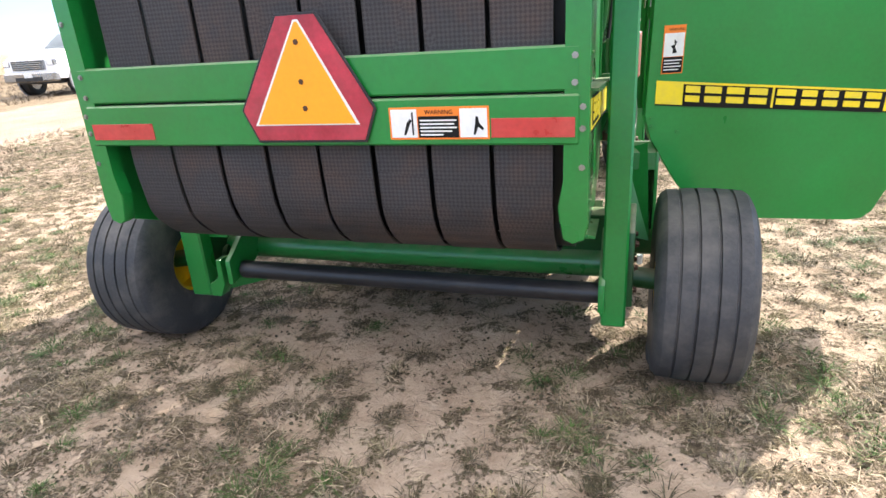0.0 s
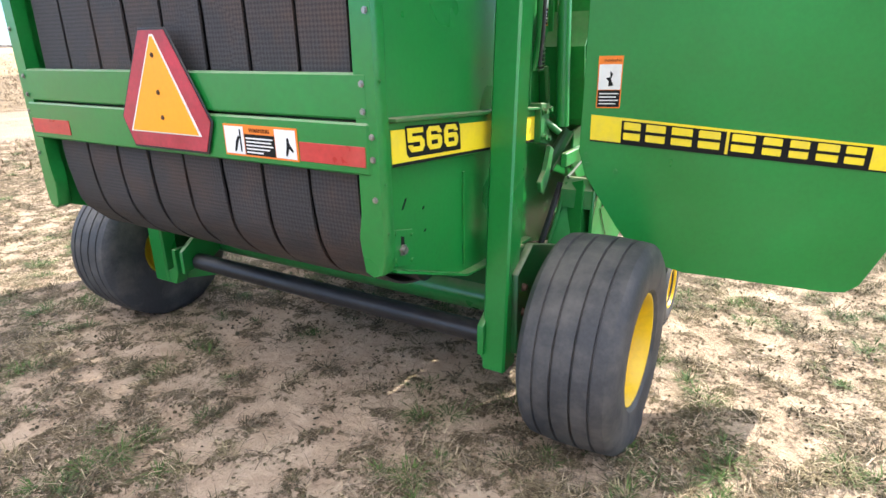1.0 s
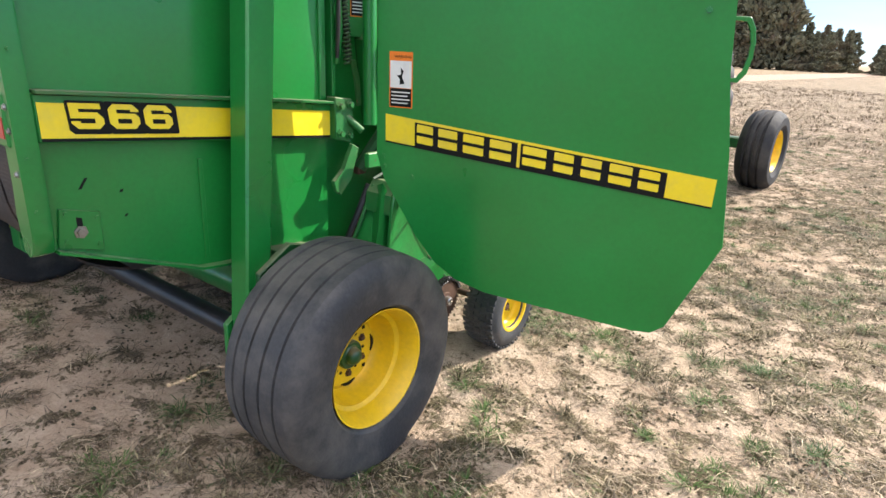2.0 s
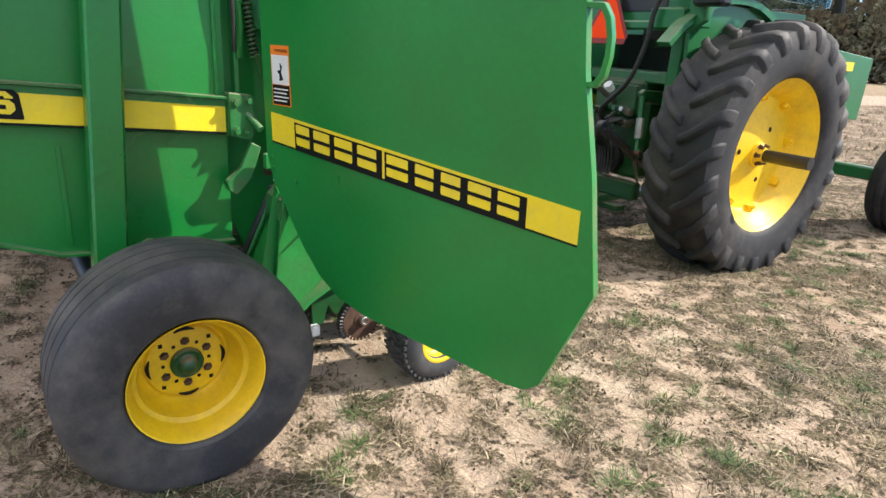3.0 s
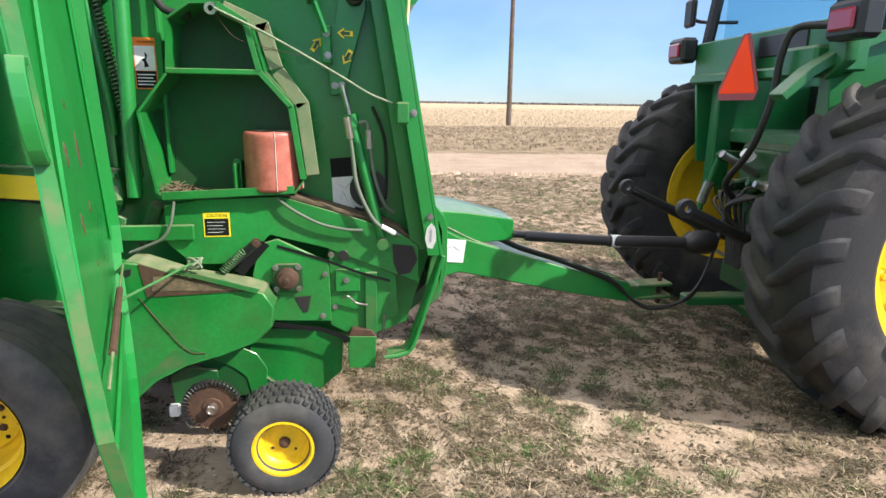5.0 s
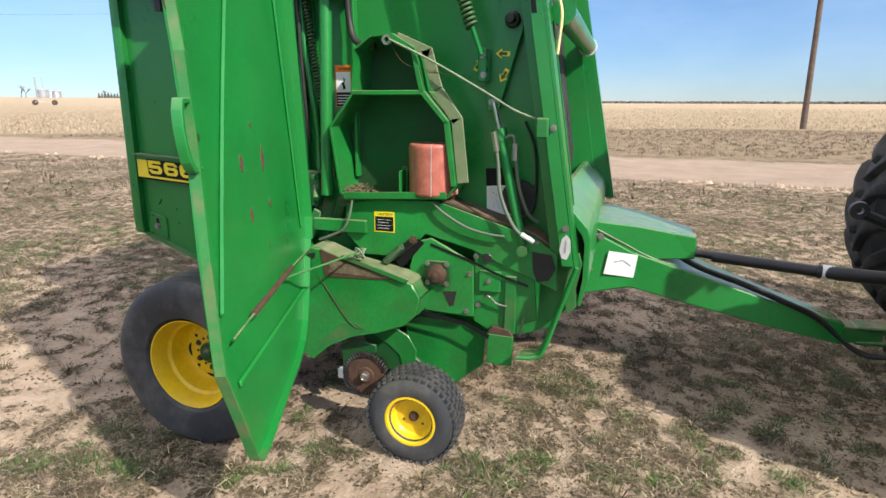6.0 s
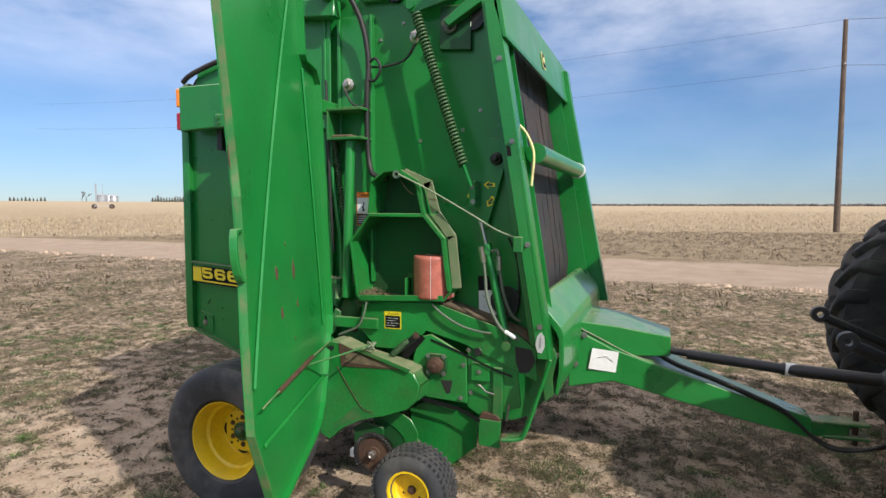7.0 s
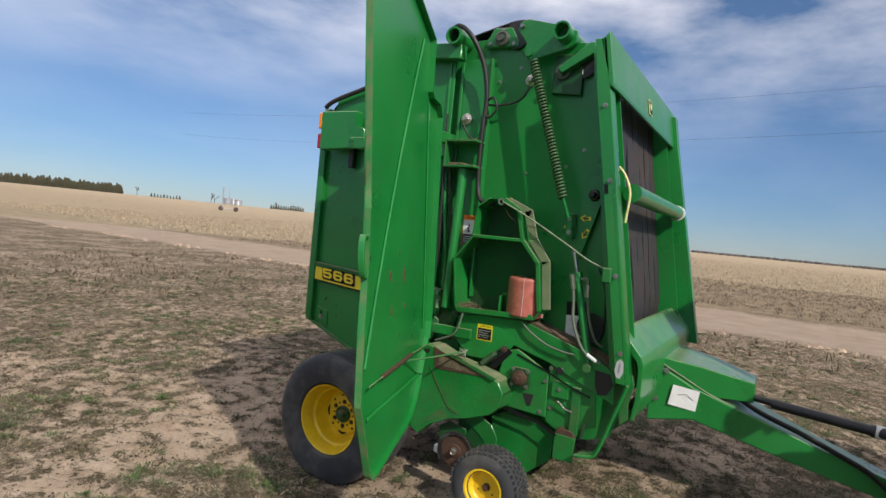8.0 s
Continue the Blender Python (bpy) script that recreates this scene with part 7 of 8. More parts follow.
part("cab_roof", taper(B(), [(TY - 0.48, TX - 0.74, TX + 0.74, 2.72, 2.90), (TY + 1.2, TX - 0.74, TX + 0.74, 2.72, 2.92)]), M_tractor, tractor)
part("seat", box(B(), (TX - 0.26, TY + 0.1, 1.5), (TX + 0.26, TY + 0.25, 2.3), 0.06), M_black, tractor)
for s in (1, -1):
    part("side_window", box(B(), (TX + s * 0.70 - 0.004, TY - 0.28, 1.86), (TX + s * 0.70 + 0.004, TY + 1.08, 2.68), 0.0), M_glass, tractor)
part("front_window", box(B(), (TX - 0.66, TY + 1.10, 1.86), (TX + 0.66, TY + 1.11, 2.68), 0.0), M_glass, tractor)
mir = part("mirror_arm", sweep(B(), smooth_path([(TX - 0.70, TY - 0.2, 2.0), (TX - 0.86, TY - 0.38, 2.02), (TX - 0.86, TY - 0.44, 2.06)], 4), 0.012, 8), M_black, tractor)
part("mirror", box(B(), (TX - 0.92, TY - 0.47, 1.98), (TX - 0.80, TY - 0.43, 2.16), 0.015), M_black, mir)
mir = part("mirror_arm", sweep(B(), smooth_path([(TX + 0.70, TY + 0.95, 2.3), (TX + 0.95, TY + 0.8, 2.32), (TX + 1.02, TY + 0.75, 2.3)], 4), 0.012, 8), M_black, tractor)
part("mirror", box(B(), (TX + 0.98, TY + 0.70, 2.08), (TX + 1.12, TY + 0.76, 2.40), 0.02), M_black, mir)
# slow moving sign on the tractor
ts = part("slow_moving_sign", prism(B(), [(-0.035, 0.36), (0.035, 0.36), (0.205, 0.06), (0.18, 0.0), (-0.18, 0.0), (-0.205, 0.06)], ((TX - 0.03, TY - 0.53, 1.495), (1, 0, 0), (0, 0.06, 0.998), (0, -1, 0)), 0.0, 0.004, 0.001), M_smv_b, tractor, "bright orange triangle sign")
part("orange_triangle", prism(B(), [(-0.012, 0.350), (0.012, 0.350), (0.185, 0.038), (-0.185, 0.038)], ((TX - 0.03, TY - 0.53, 1.495), (1, 0, 0), (0, 0.06, 0.998), (0, -1, 0)), 0.004, 0.006), M_smv_t, ts)
part("sign_post", box(B(), (TX - 0.05, TY - 0.507, 1.56), (TX - 0.01, TY - 0.45, 1.70), 0.004), M_tractor, ts)
# bonnet and front axle
part("bonnet", taper(B(), [(TY + 1.15, TX - 0.36, TX + 0.36, 1.02, 1.66), (TY + 2.95, TX - 0.33, TX + 0.33, 0.95, 1.55)]), M_tractor, tractor)
part("bonnet_stripe", box(B(), (TX + 0.355, TY + 1.3, 1.42), (TX + 0.362, TY + 2.5, 1.50), 0.0), M_decal_y, tractor)
part("engine_block", box(B(), (TX - 0.24, TY + 1.2, 0.50), (TX + 0.24, TY + 2.9, 1.05), 0.03), M_tractor, tractor)
part("front_axle", box(B(), (TX - 1.02, TY + 2.34, 0.46), (TX + 1.02, TY + 2.46, 0.58), 0.015), M_tractor, tractor)
for s in (1, -1):
    c, ax = Vector((TX - 0.06 + s * 1.18, TY + 2.36, 0.48)), Vector((s, 0, 0))
    rim = [(0, 0.03), (0.06, 0.03), (0.14, 0.0), (0.17, 0.03), (0.185, 0.09), (0.205, 0.11), (0.20, 0.118), (0.18, 0.10), (0.165, 0.05), (0.16, -0.11), (0.0, -0.05)]
    rim = [(r * 1.12, h * 1.2) for r, h in rim]
    w = part("front_wheel", lathe(B(), rim, c, ax, 36, up=Z), M_yellow, tractor, "yellow front rim with ribbed tyre")
    prof = [(0.19, -0.105), (0.25, -0.135), (0.32, -0.135), (0.355, -0.11)]
    for g in (-0.055, 0.0, 0.055):
        prof += [(0.378, g - 0.014), (0.356, g - 0.008), (0.356, g + 0.008), (0.378, g + 0.014)]
    prof += [(0.355, 0.11), (0.32, 0.135), (0.25, 0.135), (0.19, 0.105)]
    prof = [(r * 1.13, h * 1.25) for r, h in prof]
    part("front_tyre", lathe(B(), prof, c, ax, 48, closed=True, up=Z), M_rubber_t, w, "ribbed black front tyre", sharp=28)
    part("front_hub", lathe(B(), [(0.06, 0.03), (0.055, 0.07), (0, 0.075)], c, ax, 20), M_yellow, w)
    part("kingpin", rod(B(), (TX + s * 0.99, TY + 2.4, 0.34), (TX + s * 0.99, TY + 2.4, 0.66), 0.045, 16), M_tractor, tractor)

for k in range(7):
    a = (-0.22 + 0.07 * k, 0.95 + 0.04 * (k % 3))
    hose("rear_hose", [(TX + a[0], TY - 0.40, a[1]), (TX + a[0] * 0.8, TY - 0.50, a[1] - 0.05), (TX + a[0] * 0.5 + 0.06, TY - 0.48, 0.78 - 0.02 * k), (TX + 0.10 + a[0] * 0.3, TY - 0.50, 0.56)], 0.011, M_hose, tractor)
    part("hose_coupler", rod(B(), (TX + a[0], TY - 0.36, a[1] + 0.01), (TX + a[0], TY - 0.45, a[1] - 0.01), 0.020, 10), M_shine if k % 3 == 0 else M_green_dark, tractor)
part("filler_cap", rod(B(), (TX - 0.02, TY - 0.40, 1.17), (TX - 0.02, TY - 0.44, 1.21), 0.035, 14), M_white, tractor, "pale worn filler cap")
# black panel added in place of the shade beneath the cab
part("inner_dark", box(B(), (TX - 0.60, TY + 0.30, 0.6), (TX + 0.60, TY + 0.34, 1.60), 0.0), M_black, tractor)
tractor.matrix_basis = pose(TX, TY, -0.115, 0, 0, -4.0) @ Matrix.Scale(1.068, 4)

# ---- power pole, wires ----
px, py = -43.6, 14.1
pz = terrain(px, py)
pole = thing("power_pole", (px, py, pz), "weathered wooden power pole beside the field", "power pole")
part("pole_shaft", rod(B(), (px, py, pz - 0.3), (px + 0.25, py - 0.1, pz + 14.1), 0.21, 16, 0.14), M_pole, pole)
part("insulator", lathe(B(), [(0, 0), (0.05, 0.0), (0.07, 0.06), (0.05, 0.12), (0.06, 0.18), (0, 0.2)], (px + 0.25, py - 0.1, pz + 14.05), Z, 12), M_galv, pole)
part("side_insulator", rod(B(), (px + 0.25, py - 0.1, pz + 11.1), (px + 0.65, py - 0.1, pz + 11.2), 0.05, 8), M_galv, pole)
for zt in (14.2, 11.2):
    wire = thing("power_wire", (px, py, pz + zt), "thin sagging overhead wire", "wire", "overhead wires")
    for far_y in (-70, 75):
        pts = []
        for k in range(25):
            f = k / 24
            yy = py + (far_y - py) * f
            xx = px + 0.062 * (yy - py)
            pts.append((xx, yy, terrain(px, py) + zt - 5.2 * f * (1 - f)))
        part("wire_span", sweep(B(), pts, 0.008 if far_y < 0 else 0.014, 5), M_wire, wire)

# ---- white pickup truck on the road edge ----
def pickup_truck(at, turn):
    m = pose(*at, 0, 0, turn)
    t = thing("pickup_truck", (0, 0, 0), "white crew-cab pickup truck parked beside the dirt road", "truck")

    def P(name, bm, material, parent=None, label="", **k):
        return part(name, bm, material, parent or t, label, **k)

    # body outline along its length (y ahead), built from sections
    def loft(secs, bevel=0.03):
        bm = B()
        rings = []
        for y, hw0, hw1, z0, z1 in secs:
            rings.append([bm.verts.new((-hw0, y, z0)), bm.verts.new((hw0, y, z0)), bm.verts.new((hw0 * 1.01, y, (z0 + z1) / 2)), bm.verts.new((hw1, y, z1)), bm.verts.new((-hw1, y, z1)), bm.verts.new((-hw0 * 1.01, y, (z0 + z1) / 2))])
        for a, b in zip(rings, rings[1:]):
            for k in range(6):
                bm.faces.new((a[k], a[(k + 1) % 6], b[(k + 1) % 6], b[k]))
        bm.faces.new(rings[0][::-1]), bm.faces.new(rings[-1])
        if bevel:
            bmesh.ops.bevel(bm, geom=bm.edges[:], offset=bevel, segments=2, affect="EDGES", profile=0.5, clamp_overlap=True)
        return bm

    body = P("body", loft([(-2.95, 0.96, 0.94, 0.62, 1.35), (-0.9, 1.0, 0.97, 0.52, 1.36), (1.0, 1.0, 0.97, 0.50, 1.34), (1.05, 1.0, 0.96, 0.50, 1.32), (2.55, 0.98, 0.90, 0.52, 1.24), (2.86, 0.93, 0.84, 0.55, 1.12)]), M_carpaint)
    P("bonnet", loft([(1.0, 0.90, 0.80, 1.28, 1.42), (2.4, 0.86, 0.74, 1.20, 1.33), (2.80, 0.78, 0.68, 1.08, 1.20)], 0.03), M_carpaint)
    P("cab", loft([(-1.35, 0.88, 0.74, 1.32, 1.80), (-1.1, 0.90, 0.72, 1.32, 1.93), (0.2, 0.91, 0.72, 1.32, 1.95), (0.55, 0.91, 0.70, 1.32, 1.88), (1.28, 0.90, 0.86, 1.32, 1.40)], 0.03), M_carpaint)
    win = B()
    prism(win, [(-0.78, 1.42), (0.78, 1.42), (0.66, 1.86), (-0.66, 1.86)], ((0, 1.27, 0), (1, 0, 0), (0, -0.0, 1), (0, 1, 0)), -0.01, 0.0)
    for v in win.verts:
        v.co.y = 1.30 - (v.co.z - 1.40) * 1.42
    P("windscreen", win, M_darkglass)
    for s in (1, -1):
        for y0, y1 in ((-1.2, -0.42), (-0.34, 0.56)):
            bm = prism(B(), [(y0, 1.42), (y1 + (0.28 if y1 > 0 else 0), 1.42), (y1, 1.80), (y0 + 0.06, 1.82)], YZ, 0, 0.006)
            for v in bm.verts:
                v.co.x = s * (v.co.x + 0.905 - (v.co.z - 1.35) * 0.27)
            P("side_window", bm, M_darkglass)
        bm = box(B(), (s * 1.0 - 0.09, 0.72, 1.38), (s * 1.0 + 0.13 * s + 0.02, 0.84, 1.56), 0.03)
        P("door_mirror", bm, M_carpaint)
        lamp = P("headlight", box(B(), (s * 0.80 - 0.14, 2.70, 0.92), (s * 0.80 + 0.14, 2.875, 1.12), 0.03), M_chrome, None, "clear headlight")
        P("headlight_lens", box(B(), (s * 0.80 - 0.10, 2.86, 0.95), (s * 0.80 + 0.10, 2.885, 1.09), 0.012), M_white, lamp)
        P("fog_lamp", box(B(), (s * 0.72 - 0.10, 2.86, 0.58), (s * 0.72 + 0.10, 2.90, 0.68), 0.02), M_black)
        for y in (1.95, -1.75):
            P("wheel_arch", lathe(B(), [(0.44, 0), (0.50, 0.0), (0.50, 0.05), (0.44, 0.05)], (s * 0.97, y, 0.44), (s, 0, 0), 32, closed=True), M_cloth)
            # black disc on the solid body imitates the shade in the wheel well
            P("arch_dark", lathe(B(), [(0, 0.0), (0.455, 0.0), (0.455, 0.035), (0, 0.035)], (s * 0.97, y, 0.44), (s, 0, 0), 32), M_black)
            c = Vector((s * 0.88, y, 0.415))
            w = P("wheel", lathe(B(), [(0, 0.10), (0.06, 0.10), (0.08, 0.07), (0.20, 0.085), (0.24, 0.11), (0.25, 0.12), (0.235, 0.125), (0.23, -0.1), (0, -0.1)], c, (s, 0, 0), 30), M_chrome, None, "alloy wheel with black tyre")
            P("truck_tyre", lathe(B(), [(0.24, -0.13), (0.33, -0.145), (0.40, -0.13), (0.415, -0.06), (0.415, 0.06), (0.40, 0.13), (0.33, 0.145), (0.24, 0.125)], c, (s, 0, 0), 36, closed=True), M_black, w)
            for k in range(6):
                a = 2 * math.pi * k / 6
                mm = Matrix.Translation(c + Vector((s * 0.075, 0, 0))) @ Matrix.Rotation(a, 4, "X")
                P("spoke_gap", box(B(), (-0.004 if s > 0 else -0.034, -0.055, 0.09), (0.034 if s > 0 else 0.004, 0.055, 0.215), 0.01, mm), M_black, w)
    gr = P("grille", box(B(), (-0.64, 2.80, 0.80), (0.64, 2.885, 1.14), 0.04), M_chrome, None, "wide dark grille with bars")
    for k in range(5):
        P("grille_bar", box(B(), (-0.58, 2.885, 0.83 + k * 0.058), (0.58, 2.897, 0.857 + k * 0.058), 0.004), M_black, gr)
    P("bumper", box(B(), (-0.96, 2.72, 0.46), (0.96, 2.97, 0.76), 0.05), M_chrome)
    P("bumper_inset", box(B(), (-0.5, 2.96, 0.50), (0.5, 2.975, 0.62), 0.005), M_black)
    P("plate", box(B(), (-0.15, 2.975, 0.60), (0.15, 2.985, 0.74), 0.004), M_white)
    P("underside", box(B(), (-0.8, -2.7, 0.38), (0.8, 2.6, 0.56), 0.02), M_black)
    P("bed_inside", box(B(), (-0.80, -2.85, 1.30), (0.80, -1.40, 1.365), 0.005), M_black)
    t.matrix_basis = m
    return t


pickup_truck((-17.3, 15.85, 0.0), 186.0)

# ---- far things: grain bins, a centre pivot, trees ----
def grain_bin(at, r, h):
    b = thing("grain_bin", at, "round galvanised grain bin with conical roof", "grain bin", "grain bins")
    prof = [(r, 0)]
    for k in range(12):
        prof += [(r + 0.05, h * (k + 0.5) / 12), (r, h * (k + 1) / 12)]
    part("bin_wall", lathe(B(), prof, at, Z, 28), M_galv, b)
    part("bin_roof", lathe(B(), [(r + 0.15, h), (0.3, h + r * 0.55), (0.3, h + r * 0.6), (0, h + r * 0.6)], at, Z, 28), M_galv, b)
    return b


def polar(az, dist):
    x, y = 4.1 + dist * math.cos(radians(az)), 2.95 + dist * math.sin(radians(az))
    return x, y, terrain(x, y)


grain_bin(polar(-130.2, 420), 2.6, 4.0)
grain_bin(polar(-131.1, 430), 2.4, 3.5)
grain_bin(polar(-130.7, 440), 2.2, 3.6)
bx, by, bz = polar(-129.8, 415)
leg2 = thing("grain_elevator", (bx, by, bz), "tall thin grain elevator leg beside bins", "elevator")
part("leg_tube", rod(B(), (bx, by, bz), (bx, by, bz + 11), 0.40, 8), M_galv, leg2)

vx, vy, vz = polar(-130.3, 170)
pivot = thing("irrigation_pivot", (vx, vy, vz), "centre pivot irrigation tower on two wheels in stubble", "irrigation")
vd, vn = Vector((math.cos(radians(140)), math.sin(radians(140)), 0)), Vector((math.cos(radians(-121)), math.sin(radians(-121)), 0))
o = Vector((vx, vy, vz))
for a in (-1, 1):
    part("tower_leg", rod(B(), o + vd * a * 1.9 + Z * 0.6, o + Z * 3.8, 0.07, 6), M_galv, pivot)
    part("tower_wheel", lathe(B(), [(0.45, -0.15), (0.62, -0.15), (0.62, 0.15), (0.45, 0.15)], o + vd * a * 1.9 + Z * 0.60, vn, 18, closed=True), M_rubber, pivot)
    part("wheel_disc", lathe(B(), [(0, -0.05), (0.46, -0.05), (0.46, 0.05), (0, 0.05)], o + vd * a * 1.9 + Z * 0.60, vn, 18), M_rust, pivot)
part("tower_beam", rod(B(), o - vd * 1.9 + Z * 0.7, o + vd * 1.9 + Z * 0.7, 0.07, 6), M_galv, pivot)
part("tower_mast", rod(B(), o + Z * 3.6, o + Z * 6.2, 0.05, 6), M_galv, pivot)


def evergreen(at, h, seed, kind="cedar"):
    """A cedar: trunk, limbs and a ragged crown of many small sprays."""
    r = random.Random(seed)
    t = thing("evergreen_tree", at, "dark evergreen tree in a shelter belt", "tree", "shelter belt")
    o = Vector(at)
    bm = rod(B(), o - Z * 0.2, o + Z * h * 0.9, h * 0.025, 6, h * 0.004)
    for k in range(7):
        a, z = r.random() * 6.28, h * (0.12 + 0.1 * k)
        sweep(bm, [o + Z * z, o + Z * (z + 0.3) + Vector((math.cos(a), math.sin(a), 0)) * h * 0.22 * (1 - z / h)], h * 0.006, 4)
    part("trunk", bm, M_bark, t)
    bm = B()
    wid = h * r.uniform(0.26, 0.36)
    for k in range(1000):
        z = h * (0.04 + 0.96 * r.random() ** 1.15)
        prof2 = wid * (1 - (z / h) ** 1.6) * (0.75 + 0.25 * math.sin(z * 3 + seed)) + 0.1
        a, rr = r.random() * 6.28, prof2 * math.sqrt(r.uniform(0.3, 1.0))
        c = o + Vector((math.cos(a) * rr, math.sin(a) * rr, z))
        s = h * r.uniform(0.020, 0.045)
        d = Vector((math.cos(a), math.sin(a), r.uniform(0.1, 1.1))).normalized()
        e = d.orthogonal().normalized()
        g = d.cross(e)
        tip, vs = c + d * s * 1.6, []
        for i in range(4):
            w = (e * math.cos(i * 1.57 + k) + g * math.sin(i * 1.57 + k)) * s * r.uniform(0.5, 1.0)
            vs.append(bm.verts.new(c + w))
        tv, bv = bm.verts.new(tip), bm.verts.new(c - d * s * 0.6)
        for i in range(4):
            bm.faces.new((vs[i], vs[(i + 1) % 4], tv))
            bm.faces.new((vs[(i + 1) % 4], vs[i], bv))
    part("crown", bm, M_cedar, t, smooth=False)
    return t


def bare_tree(at, h, seed):
    r = random.Random(seed)
    t = thing("bare_tree", at, "leafless grey tree far across the field", "tree", "bare trees")
    bm = B()

    def grow(p, d, ln, rad, depth):
        q = p + d * ln
        sweep(bm, [p, (p + q) / 2 + Vector((r.uniform(-1, 1), r.uniform(-1, 1), 0)) * ln * 0.06, q], rad, 4 if depth < 3 else 6)
        if depth == 0:
            return
        for k in range(3):
            dd = (d + Vector((r.uniform(-1, 1), r.uniform(-1, 1), r.uniform(-0.1, 0.7))) * 0.75).normalized()
            grow(p + d * ln * r.uniform(0.7, 1.0), dd, ln * r.uniform(0.62, 0.8), rad * 0.6, depth - 1)
    grow(Vector(at), Z, h * 0.3, h * 0.022, 4)
    part("branches", bm, M_twig, t)
    return t


# belt ahead of the tractor
r0 = random.Random(11)
proto = [evergreen((0, 0, 0), 8.0, 60 + k) for k in range(5)]
for k, p in enumerate(proto):
    x = 12 + k * 5.2
    p.location = (x, 138 + r0.uniform(-2, 2), terrain(x, 138) - 0.1)
for k in range(84):
    x = -62 + k * 0.94 + r0.uniform(-0.7, 0.7)
    y = 122 + r0.uniform(-5, 7) + (8 if x > 8 else 0)
    if -5.2 < x < -3.6 or 4.2 < x < 6.2:
        continue
    s = r0.uniform(0.85, 1.2) * (1.75 if x < -16.5 else 0.9 - 0.022 * (x + 16.5) if x < -5 else 0.62)
    copy_thing(proto[k % 5], pose(x, y, terrain(x, y) - 0.1, 0, 0, r0.uniform(0, 360)) @ Matrix.Diagonal((s, s, s * r0.uniform(0.85, 1.15), 1)))
# far dark belt beyond the field
for k in range(90):
    az = -110 - k * 0.132 + r0.uniform(-0.05, 0.05)
    x, y, z = polar(az, 560 + r0.uniform(-8, 8))
    s = r0.uniform(0.75, 1.1)
    copy_thing(proto[k % 5], pose(x, y, z - 0.2, 0, 0, r0.uniform(0, 360)) @ Matrix.Diagonal((s, s, s, 1)))
for k, (az, d, h) in enumerate(((-129.1, 400, 8), (-128.8, 405, 6.5), (-122.9, 500, 9), (-134.5, 520, 7), (-136.0, 525, 6))):
    bare_tree(polar(az, d), h, 30 + k)
for k in range(14):
    az = -134.0 - k * 0.22
    x, y, z = polar(az, 640)
    s = r0.uniform(0.5, 0.75)
    copy_thing(proto[k % 5], pose(x, y, z - 0.2, 0, 0, 40 * k) @ Matrix.Diagonal((s, s, s, 1)))
for k in range(10):
    az = -124.0 - k * 0.25
    x, y, z = polar(az, 640)
    s = r0.uniform(0.35, 0.5)
    copy_thing(proto[k % 5], pose(x, y, z - 0.2, 0, 0, 40 * k) @ Matrix.Diagonal((s, s, s, 1)))


# low woods on the skyline, too far to tell trees apart
def far_woods():
    r = random.Random(77)
    V, F = [], []
    for k in range(1500):
        az = radians(143 + 44 * r.random())
        if noise.noise(Vector((math.degrees(az) * 0.5, 0, 3.0))) < -0.5:
            continue
        d = 690 + r.uniform(-15, 15)
        x, y = 4 + d * math.cos(az), 3 + d * math.sin(az)
        z, h, w = terrain(x, y) - 0.3, r.uniform(1.4, 3.0), r.uniform(1.5, 4.0)
        i = len(V)
        ring = [(x + w * math.cos(a) * r.uniform(0.7, 1.1), y + w * math.sin(a) * r.uniform(0.7, 1.1)) for a in (0, 1.05, 2.1, 3.14, 4.2, 5.2)]
        V += [(a, b, z) for a, b in ring] + [(x + (a - x) * 0.8, y + (b - y) * 0.8, z + h * r.uniform(0.5, 0.9)) for a, b in ring] + [(x, y, z + h)]
        for q in range(6):
            F += [(i + q, i + (q + 1) % 6, i + 6 + (q + 1) % 6, i + 6 + q), (i + 6 + q, i + 6 + (q + 1) % 6, i + 12)]
    me = bpy.data.meshes.new("far_woods")
    me.from_pydata(V, [], F)
    me.materials.append(M_twig)
    return tagged(new("far_woods", me), "thin dark line of bare woods on the horizon", "woods", kind="stuff")


far_woods()


# small pale shed among the far trees
shed = thing("metal_shed", (8.9, 117.0, terrain(8.9, 117.0)), "small pale metal shed before the far trees", "shed")
sz = terrain(8.9, 117.0)
part("shed_wall", prism(B(), [(7.4, sz - 0.1), (10.4, sz - 0.1), (10.4, sz + 2.2), (8.9, sz + 3.1), (7.4, sz + 2.2)], XZ, 117.0, 120.5), M_galv, shed)
for a, b in (((7.2, sz + 2.12), (8.9, sz + 3.16)), ((8.9, sz + 3.16), (10.6, sz + 2.12))):
    part("shed_roof", prism(B(), [a, b, (b[0], b[1] + 0.1), (a[0], a[1] + 0.1)], XZ, 116.8, 120.7), M_galv, shed)
part("shed_door", prism(B(), [(8.2, sz), (9.6, sz), (9.6, sz + 1.9), (8.2, sz + 1.9)], XZ, 116.94, 116.99), M_white, shed)

# ---- grass, straw and stubble ----
def cover(name, label, material, count, area, make, seed, keep=None):
    r = random.Random(seed)
    V, F = [], []
    done = 0
    while done < count:
        x, y = r.uniform(area[0], area[1]), r.uniform(area[2], area[3])
        done += 1
        if keep and not keep(x, y, r):
            continue
        make(V, F, x, y, land(x, y), r)
    me = bpy.data.meshes.new(name)
    me.from_pydata(V, [], F)
    me.materials.append(material)
    return tagged(new(name, me), label, "grass", kind="stuff")


